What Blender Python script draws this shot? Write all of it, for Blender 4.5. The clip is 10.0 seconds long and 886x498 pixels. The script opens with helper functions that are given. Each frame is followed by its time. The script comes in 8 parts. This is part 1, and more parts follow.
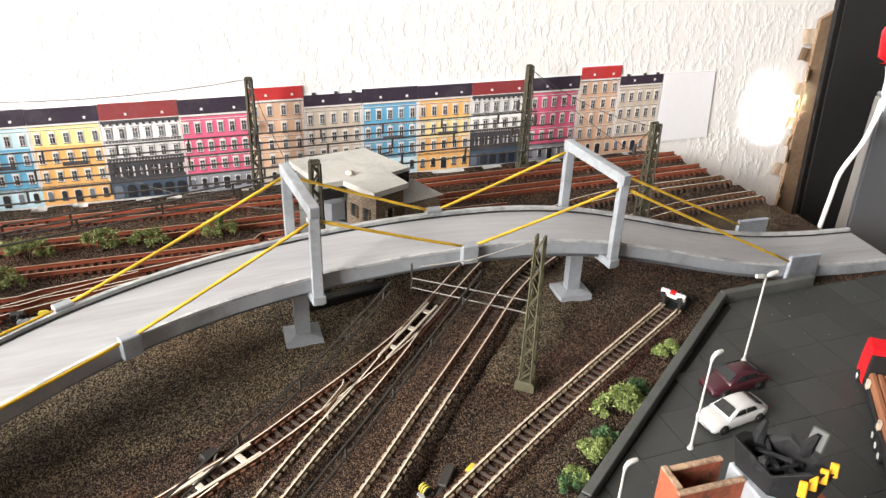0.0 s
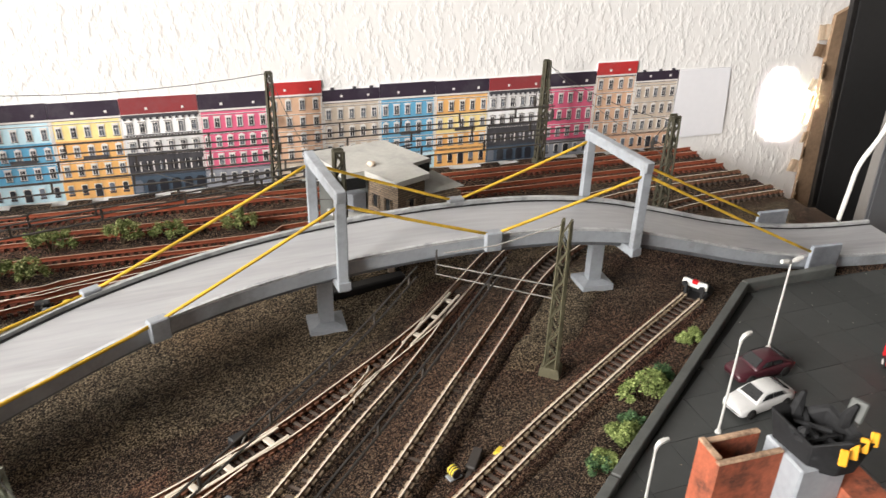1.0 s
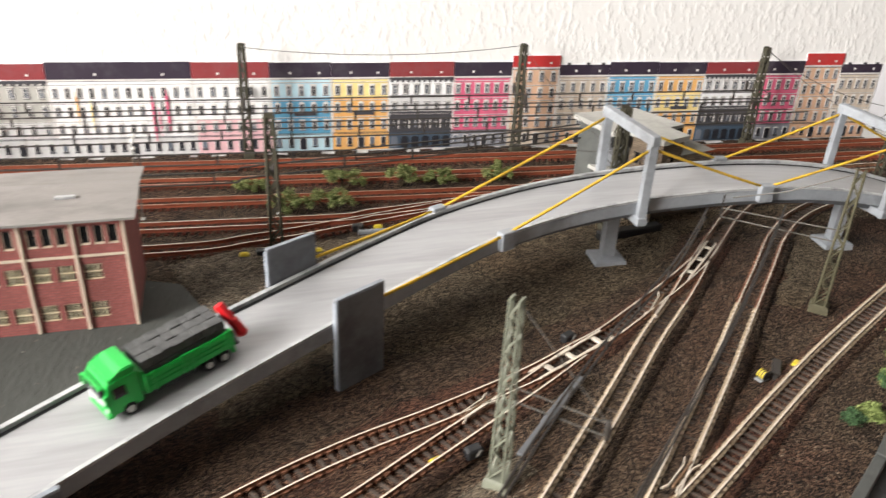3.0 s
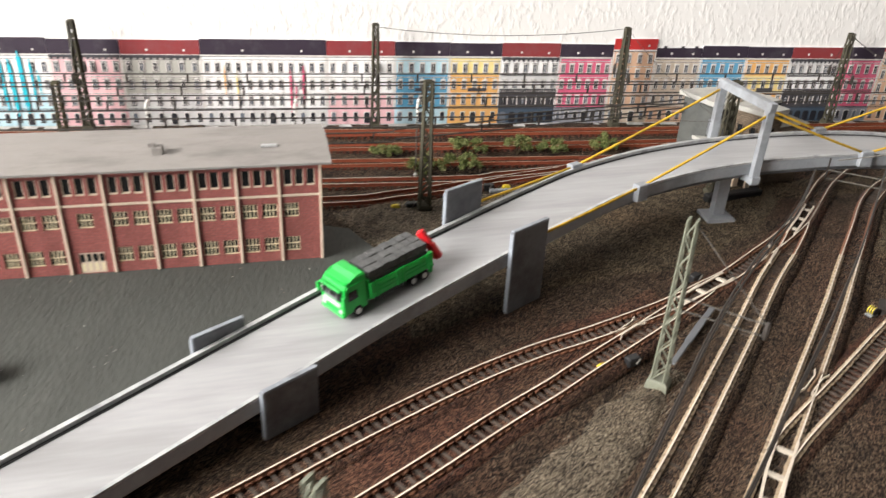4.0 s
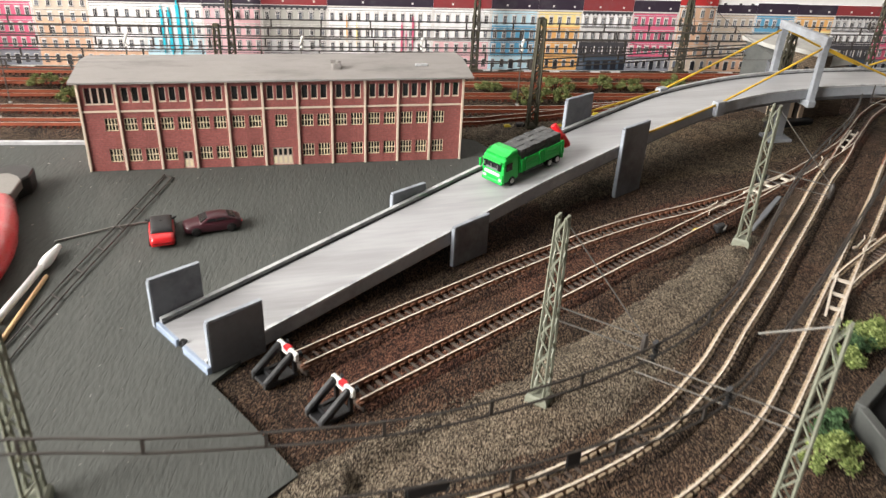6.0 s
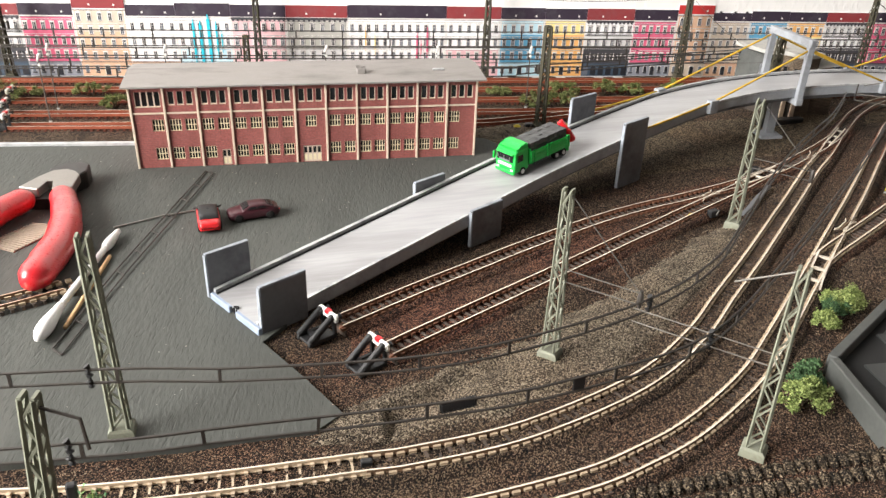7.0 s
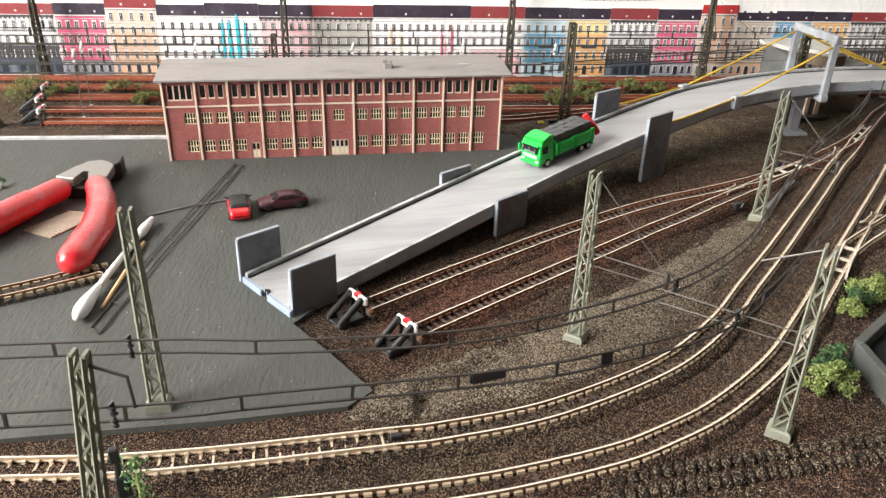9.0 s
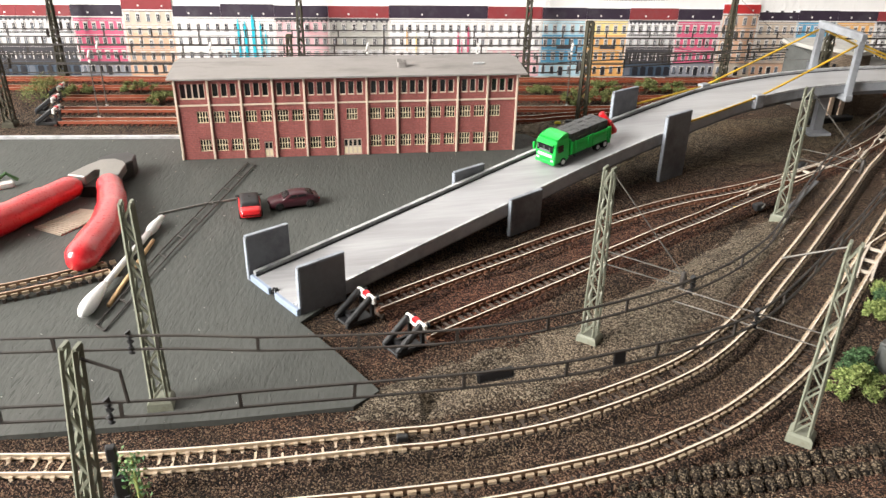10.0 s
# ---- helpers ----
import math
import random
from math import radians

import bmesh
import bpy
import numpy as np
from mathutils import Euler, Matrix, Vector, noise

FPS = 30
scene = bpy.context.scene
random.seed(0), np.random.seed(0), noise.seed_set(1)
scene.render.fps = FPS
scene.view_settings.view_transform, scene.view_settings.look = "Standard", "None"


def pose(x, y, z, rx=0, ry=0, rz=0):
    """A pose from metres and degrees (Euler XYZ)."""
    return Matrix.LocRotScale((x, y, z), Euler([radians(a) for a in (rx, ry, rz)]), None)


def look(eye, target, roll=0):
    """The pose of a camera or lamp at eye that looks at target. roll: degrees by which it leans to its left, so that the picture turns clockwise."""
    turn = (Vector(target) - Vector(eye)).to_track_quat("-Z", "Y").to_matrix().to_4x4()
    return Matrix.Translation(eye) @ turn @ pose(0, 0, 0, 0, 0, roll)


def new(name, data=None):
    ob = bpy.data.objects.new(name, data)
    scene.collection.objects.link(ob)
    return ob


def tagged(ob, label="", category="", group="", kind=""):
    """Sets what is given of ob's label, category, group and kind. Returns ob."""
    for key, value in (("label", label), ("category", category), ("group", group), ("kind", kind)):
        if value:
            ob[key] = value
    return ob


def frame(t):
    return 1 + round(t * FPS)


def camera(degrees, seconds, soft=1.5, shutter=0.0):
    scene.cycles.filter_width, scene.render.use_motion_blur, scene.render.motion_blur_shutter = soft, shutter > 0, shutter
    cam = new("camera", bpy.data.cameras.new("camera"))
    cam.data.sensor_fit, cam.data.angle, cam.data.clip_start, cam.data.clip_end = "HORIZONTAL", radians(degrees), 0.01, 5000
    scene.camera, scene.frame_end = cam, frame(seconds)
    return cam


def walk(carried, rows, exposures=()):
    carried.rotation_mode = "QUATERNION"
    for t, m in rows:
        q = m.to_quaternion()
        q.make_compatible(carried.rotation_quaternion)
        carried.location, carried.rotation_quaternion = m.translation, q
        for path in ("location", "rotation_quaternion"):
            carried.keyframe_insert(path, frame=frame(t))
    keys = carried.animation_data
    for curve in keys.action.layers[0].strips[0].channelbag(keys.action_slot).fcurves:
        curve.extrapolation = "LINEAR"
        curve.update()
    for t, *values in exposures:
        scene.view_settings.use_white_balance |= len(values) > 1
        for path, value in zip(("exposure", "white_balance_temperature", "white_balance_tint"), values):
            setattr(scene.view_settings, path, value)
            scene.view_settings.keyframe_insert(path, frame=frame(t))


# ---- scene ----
cam = camera(59.5, 10.0, soft=1.4, shutter=0.5)
PATH = [
    (0, (0.075, 0.083, 0.229), (0.61, 1.747, -0.744), 1.9),
    (0.5, (0.071, 0.079, 0.226), (0.608, 1.75, -0.733), 1.8),
    (1, (0.065, 0.08, 0.22), (0.59, 1.758, -0.732), 1.6),
    (1.5, (0.046, 0.079, 0.217), (0.54, 1.767, -0.735), 1.7),
    (2, (0.015, 0.073, 0.214), (0.464, 1.775, -0.735), 2.0),
    (2.5, (-0.027, 0.059, 0.212), (0.378, 1.775, -0.733), 2.5),
    (3, (-0.065, 0.041, 0.211), (0.299, 1.767, -0.731), 2.8),
    (3.2, (-0.081, 0.033, 0.212), (0.265, 1.764, -0.729), 2.9),
    (4.5, (-0.169, -0.032, 0.204), (0.122, 1.703, -0.746), 2.8),
    (5, (-0.195, -0.048, 0.2), (0.092, 1.684, -0.756), 3.0),
    (5.5, (-0.214, -0.075, 0.2), (0.047, 1.658, -0.764), 3.2),
    (5.7, (-0.216, -0.091, 0.2), (0.043, 1.638, -0.77), 3.1),
    (7, (-0.231, -0.161, 0.206), (0.004, 1.592, -0.73), 2.1),
    (7.5, (-0.232, -0.162, 0.205), (-0.006, 1.595, -0.724), 1.9),
    (8, (-0.236, -0.164, 0.2), (-0.016, 1.597, -0.723), 1.9),
    (8.5, (-0.238, -0.169, 0.198), (-0.031, 1.594, -0.725), 1.9),
    (9, (-0.236, -0.171, 0.199), (-0.049, 1.596, -0.719), 1.7),
    (9.5, (-0.228, -0.17, 0.193), (-0.063, 1.606, -0.711), 1.4),
    (10, (-0.231, -0.166, 0.192), (-0.095, 1.612, -0.712), 1.2),
]
walk(cam, [(t, look(eye, target, roll)) for t, eye, target, roll in PATH], [(0.0, -0.15), (0.5, -0.33), (1.5, -0.40), (2.5, -0.42), (4.5, -0.62), (5.5, -0.68), (7.0, -0.42), (9.0, -0.47), (10.0, -0.46)])

# ---- world, light, exposure ----
world = bpy.data.worlds.new("world")
scene.world = world
world.use_nodes = True
sky = world.node_tree.nodes.new("ShaderNodeTexSky")
sky.sky_type, sky.sun_disc = "NISHITA", False
sky.sun_elevation, sky.sun_rotation = radians(30), radians(-60)
world.node_tree.links.new(sky.outputs[0], world.node_tree.nodes["Background"].inputs[0])
world.node_tree.nodes["Background"].inputs[1].default_value = 0.1


def window_light(name, eye, target, sx, sy, watts, colour):
    data = bpy.data.lights.new(name, "AREA")
    data.shape, data.size, data.size_y, data.energy, data.color = "RECTANGLE", sx, sy, watts, colour
    ob = new(name, data)
    ob.matrix_world = look(eye, target)
    return ob


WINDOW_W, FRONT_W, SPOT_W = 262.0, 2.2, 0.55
window_light("window_light", (-1.95, -0.35, 0.86), (0.0, 0.25, 0.0), 1.35, 1.15, WINDOW_W, (1.0, 0.968, 0.925))
# added weak fill from the front, with no known source there
window_light("front_fill_light", (-0.5, -2.3, 0.75), (-0.1, 0.3, 0.1), 1.6, 1.3, FRONT_W, (1.0, 0.97, 0.93))
# added, unseen lamp with a narrow square beam for the bright wall patch
patch = window_light("wall_patch_light", (-0.35, -1.3, 0.95), (0.529, 0.602, 0.023), 0.024, 0.028, SPOT_W, (1.0, 0.95, 0.86))
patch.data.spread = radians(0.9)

# ---- materials ----
MATS = {}


def nodes_of(name):
    m = bpy.data.materials.new(name)
    m.use_nodes = True
    nt = m.node_tree
    return m, nt, nt.nodes["Principled BSDF"], nt.links


def pmat(name, base, rough=0.6, metal=0.0, var=0.18, scale=120.0, fine=900.0, bump=0.15, stain=None, stain_at=0.6, coat=0.0, depth=0.0004, stretch=(1, 1, 1), turn=0.0):
    """Paint, plastic, card and the like: colour that varies at two scales, roughness that varies, fine relief, optional stains."""
    m, nt, b, ln = nodes_of(name)
    tc = nt.nodes.new("ShaderNodeTexCoord")
    mp = nt.nodes.new("ShaderNodeMapping")
    mp.inputs["Scale"].default_value = stretch
    mp.inputs["Rotation"].default_value = (0, 0, radians(turn))
    ln.new(tc.outputs["Object"], mp.inputs["Vector"])
    n1, n2 = nt.nodes.new("ShaderNodeTexNoise"), nt.nodes.new("ShaderNodeTexNoise")
    n1.inputs["Scale"].default_value, n2.inputs["Scale"].default_value = scale, fine
    n1.inputs["Detail"].default_value, n2.inputs["Detail"].default_value = 4, 3
    for n in (n1, n2):
        ln.new(mp.outputs[0], n.inputs["Vector"])
    mix = nt.nodes.new("ShaderNodeMix")
    mix.data_type = "FLOAT"
    mix.inputs[0].default_value = 0.4
    ln.new(n1.outputs[0], mix.inputs[2])
    ln.new(n2.outputs[0], mix.inputs[3])
    ramp = nt.nodes.new("ShaderNodeValToRGB")
    ramp.color_ramp.elements[0].position, ramp.color_ramp.elements[1].position = 0.3, 0.7
    ramp.color_ramp.elements[0].color = (*[max(0.0, c * (1 - var)) for c in base], 1)
    ramp.color_ramp.elements[1].color = (*[min(1.0, c * (1 + var)) for c in base], 1)
    ln.new(mix.outputs[0], ramp.inputs[0])
    out = ramp.outputs[0]
    if stain:
        n3 = nt.nodes.new("ShaderNodeTexNoise")
        n3.inputs["Scale"].default_value, n3.inputs["Detail"].default_value, n3.inputs["Roughness"].default_value = scale * 0.45, 6, 0.7
        ln.new(mp.outputs[0], n3.inputs["Vector"])
        r3 = nt.nodes.new("ShaderNodeValToRGB")
        r3.color_ramp.elements[0].position, r3.color_ramp.elements[1].position = stain_at - 0.08, stain_at + 0.12
        ln.new(n3.outputs[0], r3.inputs[0])
        mx = nt.nodes.new("ShaderNodeMix")
        mx.data_type = "RGBA"
        ln.new(r3.outputs[0], mx.inputs[0])
        ln.new(out, mx.inputs[6])
        mx.inputs[7].default_value = (*stain, 1)
        out = mx.outputs[2]
    ln.new(out, b.inputs["Base Color"])
    rr = nt.nodes.new("ShaderNodeMapRange")
    rr.inputs[3].default_value, rr.inputs[4].default_value = max(0.02, rough - 0.1), min(1.0, rough + 0.1)
    ln.new(n1.outputs[0], rr.inputs[0])
    ln.new(rr.outputs[0], b.inputs["Roughness"])
    b.inputs["Metallic"].default_value = metal
    b.inputs["Specular IOR Level"].default_value = 0.5 if rough < 0.65 else 0.25
    b.inputs["Coat Weight"].default_value = coat
    if bump:
        bp = nt.nodes.new("ShaderNodeBump")
        bp.inputs["Strength"].default_value, bp.inputs["Distance"].default_value = bump, depth
        ln.new(mix.outputs[0], bp.inputs["Height"])
        ln.new(bp.outputs[0], b.inputs["Normal"])
    MATS[name] = m
    return m


def gravel(name, cols, cell=1300.0, tint=None, tint_scale=9.0, tint_at=0.5, depth=0.0018):
    """Loose stones: every cell its own colour, with relief; soft tints over larger patches."""
    m, nt, b, ln = nodes_of(name)
    tc = nt.nodes.new("ShaderNodeTexCoord")
    v = nt.nodes.new("ShaderNodeTexVoronoi")
    v.inputs["Scale"].default_value = cell
    ln.new(tc.outputs["Object"], v.inputs["Vector"])
    bw = nt.nodes.new("ShaderNodeRGBToBW")
    ln.new(v.outputs["Color"], bw.inputs[0])
    ramp = nt.nodes.new("ShaderNodeValToRGB")
    el = ramp.color_ramp.elements
    el[0].position, el[0].color = 0.26, (*cols[0], 1)
    el[1].position, el[1].color = 0.78, (*cols[-1], 1)
    for i, c in enumerate(cols[1:-1]):
        e = el.new(0.26 + 0.52 * (i + 1) / (len(cols) - 1))
        e.color = (*c, 1)
    ln.new(bw.outputs[0], ramp.inputs[0])
    out = ramp.outputs[0]
    for sc, at, col, amount in ((tint_scale, tint_at, tuple(min(1.0, c / b * cols[2][0] / tint[0]) for c, b in zip(tint, cols[2])), 0.9), (tint_scale * 4.2, 0.55, (0.42, 0.40, 0.38), 0.8)):
        n = nt.nodes.new("ShaderNodeTexNoise")
        n.inputs["Scale"].default_value, n.inputs["Detail"].default_value = sc, 6
        ln.new(tc.outputs["Object"], n.inputs["Vector"])
        r = nt.nodes.new("ShaderNodeMapRange")
        r.inputs[1].default_value, r.inputs[2].default_value, r.inputs[4].default_value = at - 0.06, at + 0.16, amount
        ln.new(n.outputs[0], r.inputs[0])
        mx = nt.nodes.new("ShaderNodeMix")
        mx.data_type, mx.blend_type = "RGBA", "MULTIPLY"
        ln.new(r.outputs[0], mx.inputs[0])
        ln.new(out, mx.inputs[6])
        mx.inputs[7].default_value = (*col, 1)
        out = mx.outputs[2]
    ln.new(out, b.inputs["Base Color"])
    b.inputs["Roughness"].default_value = 0.85
    b.inputs["Specular IOR Level"].default_value = 0.26
    inv = nt.nodes.new("ShaderNodeMath")
    inv.operation, inv.inputs[0].default_value = "SUBTRACT", 1.0
    ln.new(v.outputs["Distance"], inv.inputs[1])
    add = nt.nodes.new("ShaderNodeMath")
    add.operation = "ADD"
    ln.new(inv.outputs[0], add.inputs[0])
    ln.new(bw.outputs[0], add.inputs[1])
    bp = nt.nodes.new("ShaderNodeBump")
    bp.inputs["Strength"].default_value, bp.inputs["Distance"].default_value = 0.9, depth
    ln.new(add.outputs[0], bp.inputs["Height"])
    ln.new(bp.outputs[0], b.inputs["Normal"])
    MATS[name] = m
    return m


def island_mat(name, cols, rough=0.8):
    """Colour by loose piece."""
    m, nt, b, ln = nodes_of(name)
    g = nt.nodes.new("ShaderNodeNewGeometry")
    ramp = nt.nodes.new("ShaderNodeValToRGB")
    ramp.color_ramp.interpolation = "CONSTANT"
    el = ramp.color_ramp.elements
    el[0].color, el[1].color = (*cols[0], 1), (*cols[-1], 1)
    el[1].position = (len(cols) - 1) / len(cols)
    for i, c in enumerate(cols[1:-1]):
        el.new((i + 1) / len(cols)).color = (*c, 1)
    ln.new(g.outputs["Random Per Island"], ramp.inputs[0])
    ln.new(ramp.outputs[0], b.inputs["Base Color"])
    b.inputs["Roughness"].default_value = rough
    b.inputs["Specular IOR Level"].default_value = 0.3
    MATS[name] = m
    return m


def object_mat(name, base, var, rough=0.7, scale=300.0):
    """Pieces of one kind, each a little lighter or darker than the next, with grain."""
    m, nt, b, ln = nodes_of(name)
    oi, tc = nt.nodes.new("ShaderNodeObjectInfo"), nt.nodes.new("ShaderNodeTexCoord")
    n = nt.nodes.new("ShaderNodeTexNoise")
    n.inputs["Scale"].default_value, n.inputs["Detail"].default_value = scale, 5
    ln.new(tc.outputs["Object"], n.inputs["Vector"])
    ad = nt.nodes.new("ShaderNodeMath")
    ad.operation = "ADD"
    ln.new(oi.outputs["Random"], ad.inputs[0])
    ln.new(n.outputs[0], ad.inputs[1])
    ramp = nt.nodes.new("ShaderNodeValToRGB")
    ramp.color_ramp.elements[0].position, ramp.color_ramp.elements[1].position = 0.1, 0.95
    ramp.color_ramp.elements[0].color = (*[c * (1 - var) for c in base], 1)
    ramp.color_ramp.elements[1].color = (*[min(1, c * (1 + var)) for c in base], 1)
    hv = nt.nodes.new("ShaderNodeMath")
    hv.operation, hv.inputs[1].default_value = "MULTIPLY", 0.5
    ln.new(ad.outputs[0], hv.inputs[0])
    ln.new(hv.outputs[0], ramp.inputs[0])
    ln.new(ramp.outputs[0], b.inputs["Base Color"])
    b.inputs["Roughness"].default_value = rough
    bp = nt.nodes.new("ShaderNodeBump")
    bp.inputs["Strength"].default_value, bp.inputs["Distance"].default_value = 0.3, 0.0004
    ln.new(n.outputs[0], bp.inputs["Height"])
    ln.new(bp.outputs[0], b.inputs["Normal"])
    MATS[name] = m
    return m




def woodchip(name, base):
    """White wall paper with sparse chips pressed under the paint, over a soft unevenness."""
    m, nt, b, ln = nodes_of(name)
    tc = nt.nodes.new("ShaderNodeTexCoord")
    chips, soft = nt.nodes.new("ShaderNodeTexNoise"), nt.nodes.new("ShaderNodeTexNoise")
    mp = nt.nodes.new("ShaderNodeMapping")
    mp.inputs["Scale"].default_value = (1.0, 1.0, 0.55)
    mp.inputs["Rotation"].default_value = (0, radians(25), 0)
    ln.new(tc.outputs["Object"], mp.inputs["Vector"])
    ln.new(mp.outputs[0], chips.inputs["Vector"])
    ln.new(tc.outputs["Object"], soft.inputs["Vector"])
    chips.inputs["Scale"].default_value, chips.inputs["Detail"].default_value = 240.0, 2.0
    soft.inputs["Scale"].default_value, soft.inputs["Detail"].default_value = 70.0, 3.0
    edge = nt.nodes.new("ShaderNodeMapRange")
    edge.interpolation_type = "SMOOTHSTEP"
    edge.inputs[1].default_value, edge.inputs[2].default_value = 0.42, 0.80
    ln.new(chips.outputs[0], edge.inputs[0])
    lift = nt.nodes.new("ShaderNodeMath")
    lift.operation, lift.inputs[1].default_value = "MULTIPLY_ADD", 0.55
    ln.new(soft.outputs[0], lift.inputs[0])
    ln.new(edge.outputs[0], lift.inputs[2])
    bp = nt.nodes.new("ShaderNodeBump")
    bp.inputs["Strength"].default_value, bp.inputs["Distance"].default_value = 0.45, 0.0008
    ln.new(lift.outputs[0], bp.inputs["Height"])
    ln.new(bp.outputs[0], b.inputs["Normal"])
    tone = nt.nodes.new("ShaderNodeValToRGB")
    tone.color_ramp.elements[0].color = (*[c * 0.975 for c in base], 1)
    tone.color_ramp.elements[1].color = (*base, 1)
    ln.new(soft.outputs[0], tone.inputs[0])
    ln.new(tone.outputs[0], b.inputs["Base Color"])
    b.inputs["Roughness"].default_value = 0.85
    MATS[name] = m
    return m


WALL = woodchip("white_woodchip_wall", (0.89, 0.872, 0.855))
# Room paint kept dark so the unseen walls bounce less light.
PLAINWALL = pmat("dim_room_paint", (0.17, 0.16, 0.15), 0.85, var=0.03, scale=4, fine=60, bump=0.1)
FLOORM = pmat("floor_wood", (0.20, 0.13, 0.08), 0.5, var=0.25, scale=6, fine=90, stretch=(1, 8, 1))
BALLAST = gravel("brown_ballast", [(0.0026, 0.0014, 0.0009), (0.021, 0.0112, 0.0062), (0.064, 0.0335, 0.0190), (0.33, 0.235, 0.152)], 2300, (0.05, 0.0195, 0.0105), 13, 0.50)
LIGHTGRAVEL = gravel("light_gravel", [(0.008, 0.005, 0.0035), (0.082, 0.060, 0.039), (0.20, 0.155, 0.106), (0.55, 0.46, 0.34)], 2300, (0.085, 0.062, 0.041), 16, 0.55)
REDBALLAST = gravel("red_brown_ballast", [(0.004, 0.002, 0.0012), (0.036, 0.0138, 0.0070), (0.098, 0.039, 0.021), (0.36, 0.22, 0.135)], 2300, (0.060, 0.017, 0.009), 13, 0.46)
RAILROSY = pmat("rail_side_rosy", (0.20, 0.088, 0.050), 0.5, metal=0.1, var=0.25, scale=200, fine=1500)
OLIVEGRAVEL = gravel("earthy_gravel", [(0.005, 0.003, 0.0018), (0.050, 0.034, 0.019), (0.132, 0.097, 0.057), (0.46, 0.36, 0.235)], 2200, (0.055, 0.036, 0.019), 14, 0.5)
GRAIN = island_mat("ballast_grains", [(0.007, 0.004, 0.0025), (0.032, 0.0165, 0.0095), (0.074, 0.039, 0.023), (0.019, 0.010, 0.006), (0.12, 0.076, 0.049), (0.010, 0.0055, 0.0035), (0.34, 0.255, 0.175)])
GRAINRED = island_mat("rusty_grains", [(0.008, 0.0035, 0.002), (0.042, 0.0150, 0.0078), (0.095, 0.036, 0.019), (0.024, 0.0095, 0.0055), (0.15, 0.075, 0.042), (0.013, 0.006, 0.0035), (0.33, 0.215, 0.135)])
GRAINOLIVE = island_mat("earthy_grains", [(0.012, 0.008, 0.005), (0.05, 0.035, 0.020), (0.11, 0.08, 0.048), (0.028, 0.019, 0.011), (0.20, 0.15, 0.095), (0.38, 0.30, 0.20)])
GRAINLIGHT = island_mat("light_grains", [(0.04, 0.028, 0.018), (0.15, 0.112, 0.077), (0.25, 0.195, 0.138), (0.085, 0.062, 0.042), (0.55, 0.46, 0.35)])
ASPHALT = pmat("grey_foam_paving", (0.068, 0.071, 0.065), 0.72, var=0.18, scale=28, fine=620, bump=0.9, depth=0.0010, stretch=(1.0, 0.28, 1), stain=(0.100, 0.101, 0.092), stain_at=0.62)


def foam_cuts(m):
    """Short wavy cuts that run across the foam sheet, darker and sunk, over any colour the material has."""
    nt = m.node_tree
    ln, b = nt.links, nt.nodes["Principled BSDF"]
    tc, mp = nt.nodes.new("ShaderNodeTexCoord"), nt.nodes.new("ShaderNodeMapping")
    turned = nt.nodes.new("ShaderNodeMapping")
    turned.inputs["Rotation"].default_value = (0, 0, radians(8))
    mp.inputs["Scale"].default_value = (600, 105, 1)
    n = nt.nodes.new("ShaderNodeTexNoise")
    n.inputs["Scale"].default_value, n.inputs["Detail"].default_value, n.inputs["Distortion"].default_value = 1.0, 1.0, 0.0
    ln.new(tc.outputs["Object"], turned.inputs["Vector"])
    ln.new(turned.outputs[0], mp.inputs["Vector"])
    ln.new(mp.outputs[0], n.inputs["Vector"])
    r = nt.nodes.new("ShaderNodeMapRange")
    r.inputs[1].default_value, r.inputs[2].default_value = 0.60, 0.70
    ln.new(n.outputs[0], r.inputs[0])
    mx = nt.nodes.new("ShaderNodeMix")
    mx.data_type = "RGBA"
    was, bump = b.inputs["Base Color"].links[0].from_socket, b.inputs["Normal"].links[0].from_node
    ln.new(r.outputs[0], mx.inputs[0])
    ln.new(was, mx.inputs[6])
    mx.inputs[7].default_value = (0.060, 0.062, 0.057, 1)
    ln.new(mx.outputs[2], b.inputs["Base Color"])
    sink = nt.nodes.new("ShaderNodeBump")
    sink.invert = True
    sink.inputs["Strength"].default_value, sink.inputs["Distance"].default_value = 0.35, 0.0003
    ln.new(r.outputs[0], sink.inputs["Height"])
    ln.new(bump.outputs[0], sink.inputs["Normal"])
    ln.new(sink.outputs[0], b.inputs["Normal"])


foam_cuts(ASPHALT)
ASPHALT.node_tree.nodes["Principled BSDF"].inputs["Specular IOR Level"].default_value = 0.18
TILE = object_mat("dark_paving_slab", (0.0345, 0.0366, 0.0358), 0.24, 0.52, 160)
TILEGAP = pmat("slab_joint", (0.022, 0.022, 0.022), 0.9)
KERBM = pmat("kerb_paint", (0.066, 0.069, 0.065), 0.6, var=0.2, scale=60, fine=500, stain=(0.10, 0.103, 0.097), stain_at=0.58)
DECK = pmat("brushed_grey_deck", (0.325, 0.325, 0.334), 0.40, var=0.18, scale=26, fine=240, bump=0.08, stretch=(0.16, 1.7, 1), turn=-30, stain=(0.20, 0.197, 0.200), stain_at=0.56)
CONCRETE = pmat("blue_grey_card", (0.275, 0.292, 0.315), 0.55, var=0.16, scale=60, fine=420, stain=(0.155, 0.158, 0.165), stain_at=0.58)
APRON = pmat("pale_blue_card", (0.235, 0.285, 0.37), 0.6, var=0.14, scale=90, fine=500, stain=(0.12, 0.14, 0.18), stain_at=0.62)
# Pale for worn edges and, painted in, for light from the left.
SLABEDGE = pmat("worn_lit_slab_edge", (0.27, 0.295, 0.335), 0.6, var=0.2, scale=150, fine=700, stain=(0.16, 0.168, 0.185), stain_at=0.56)
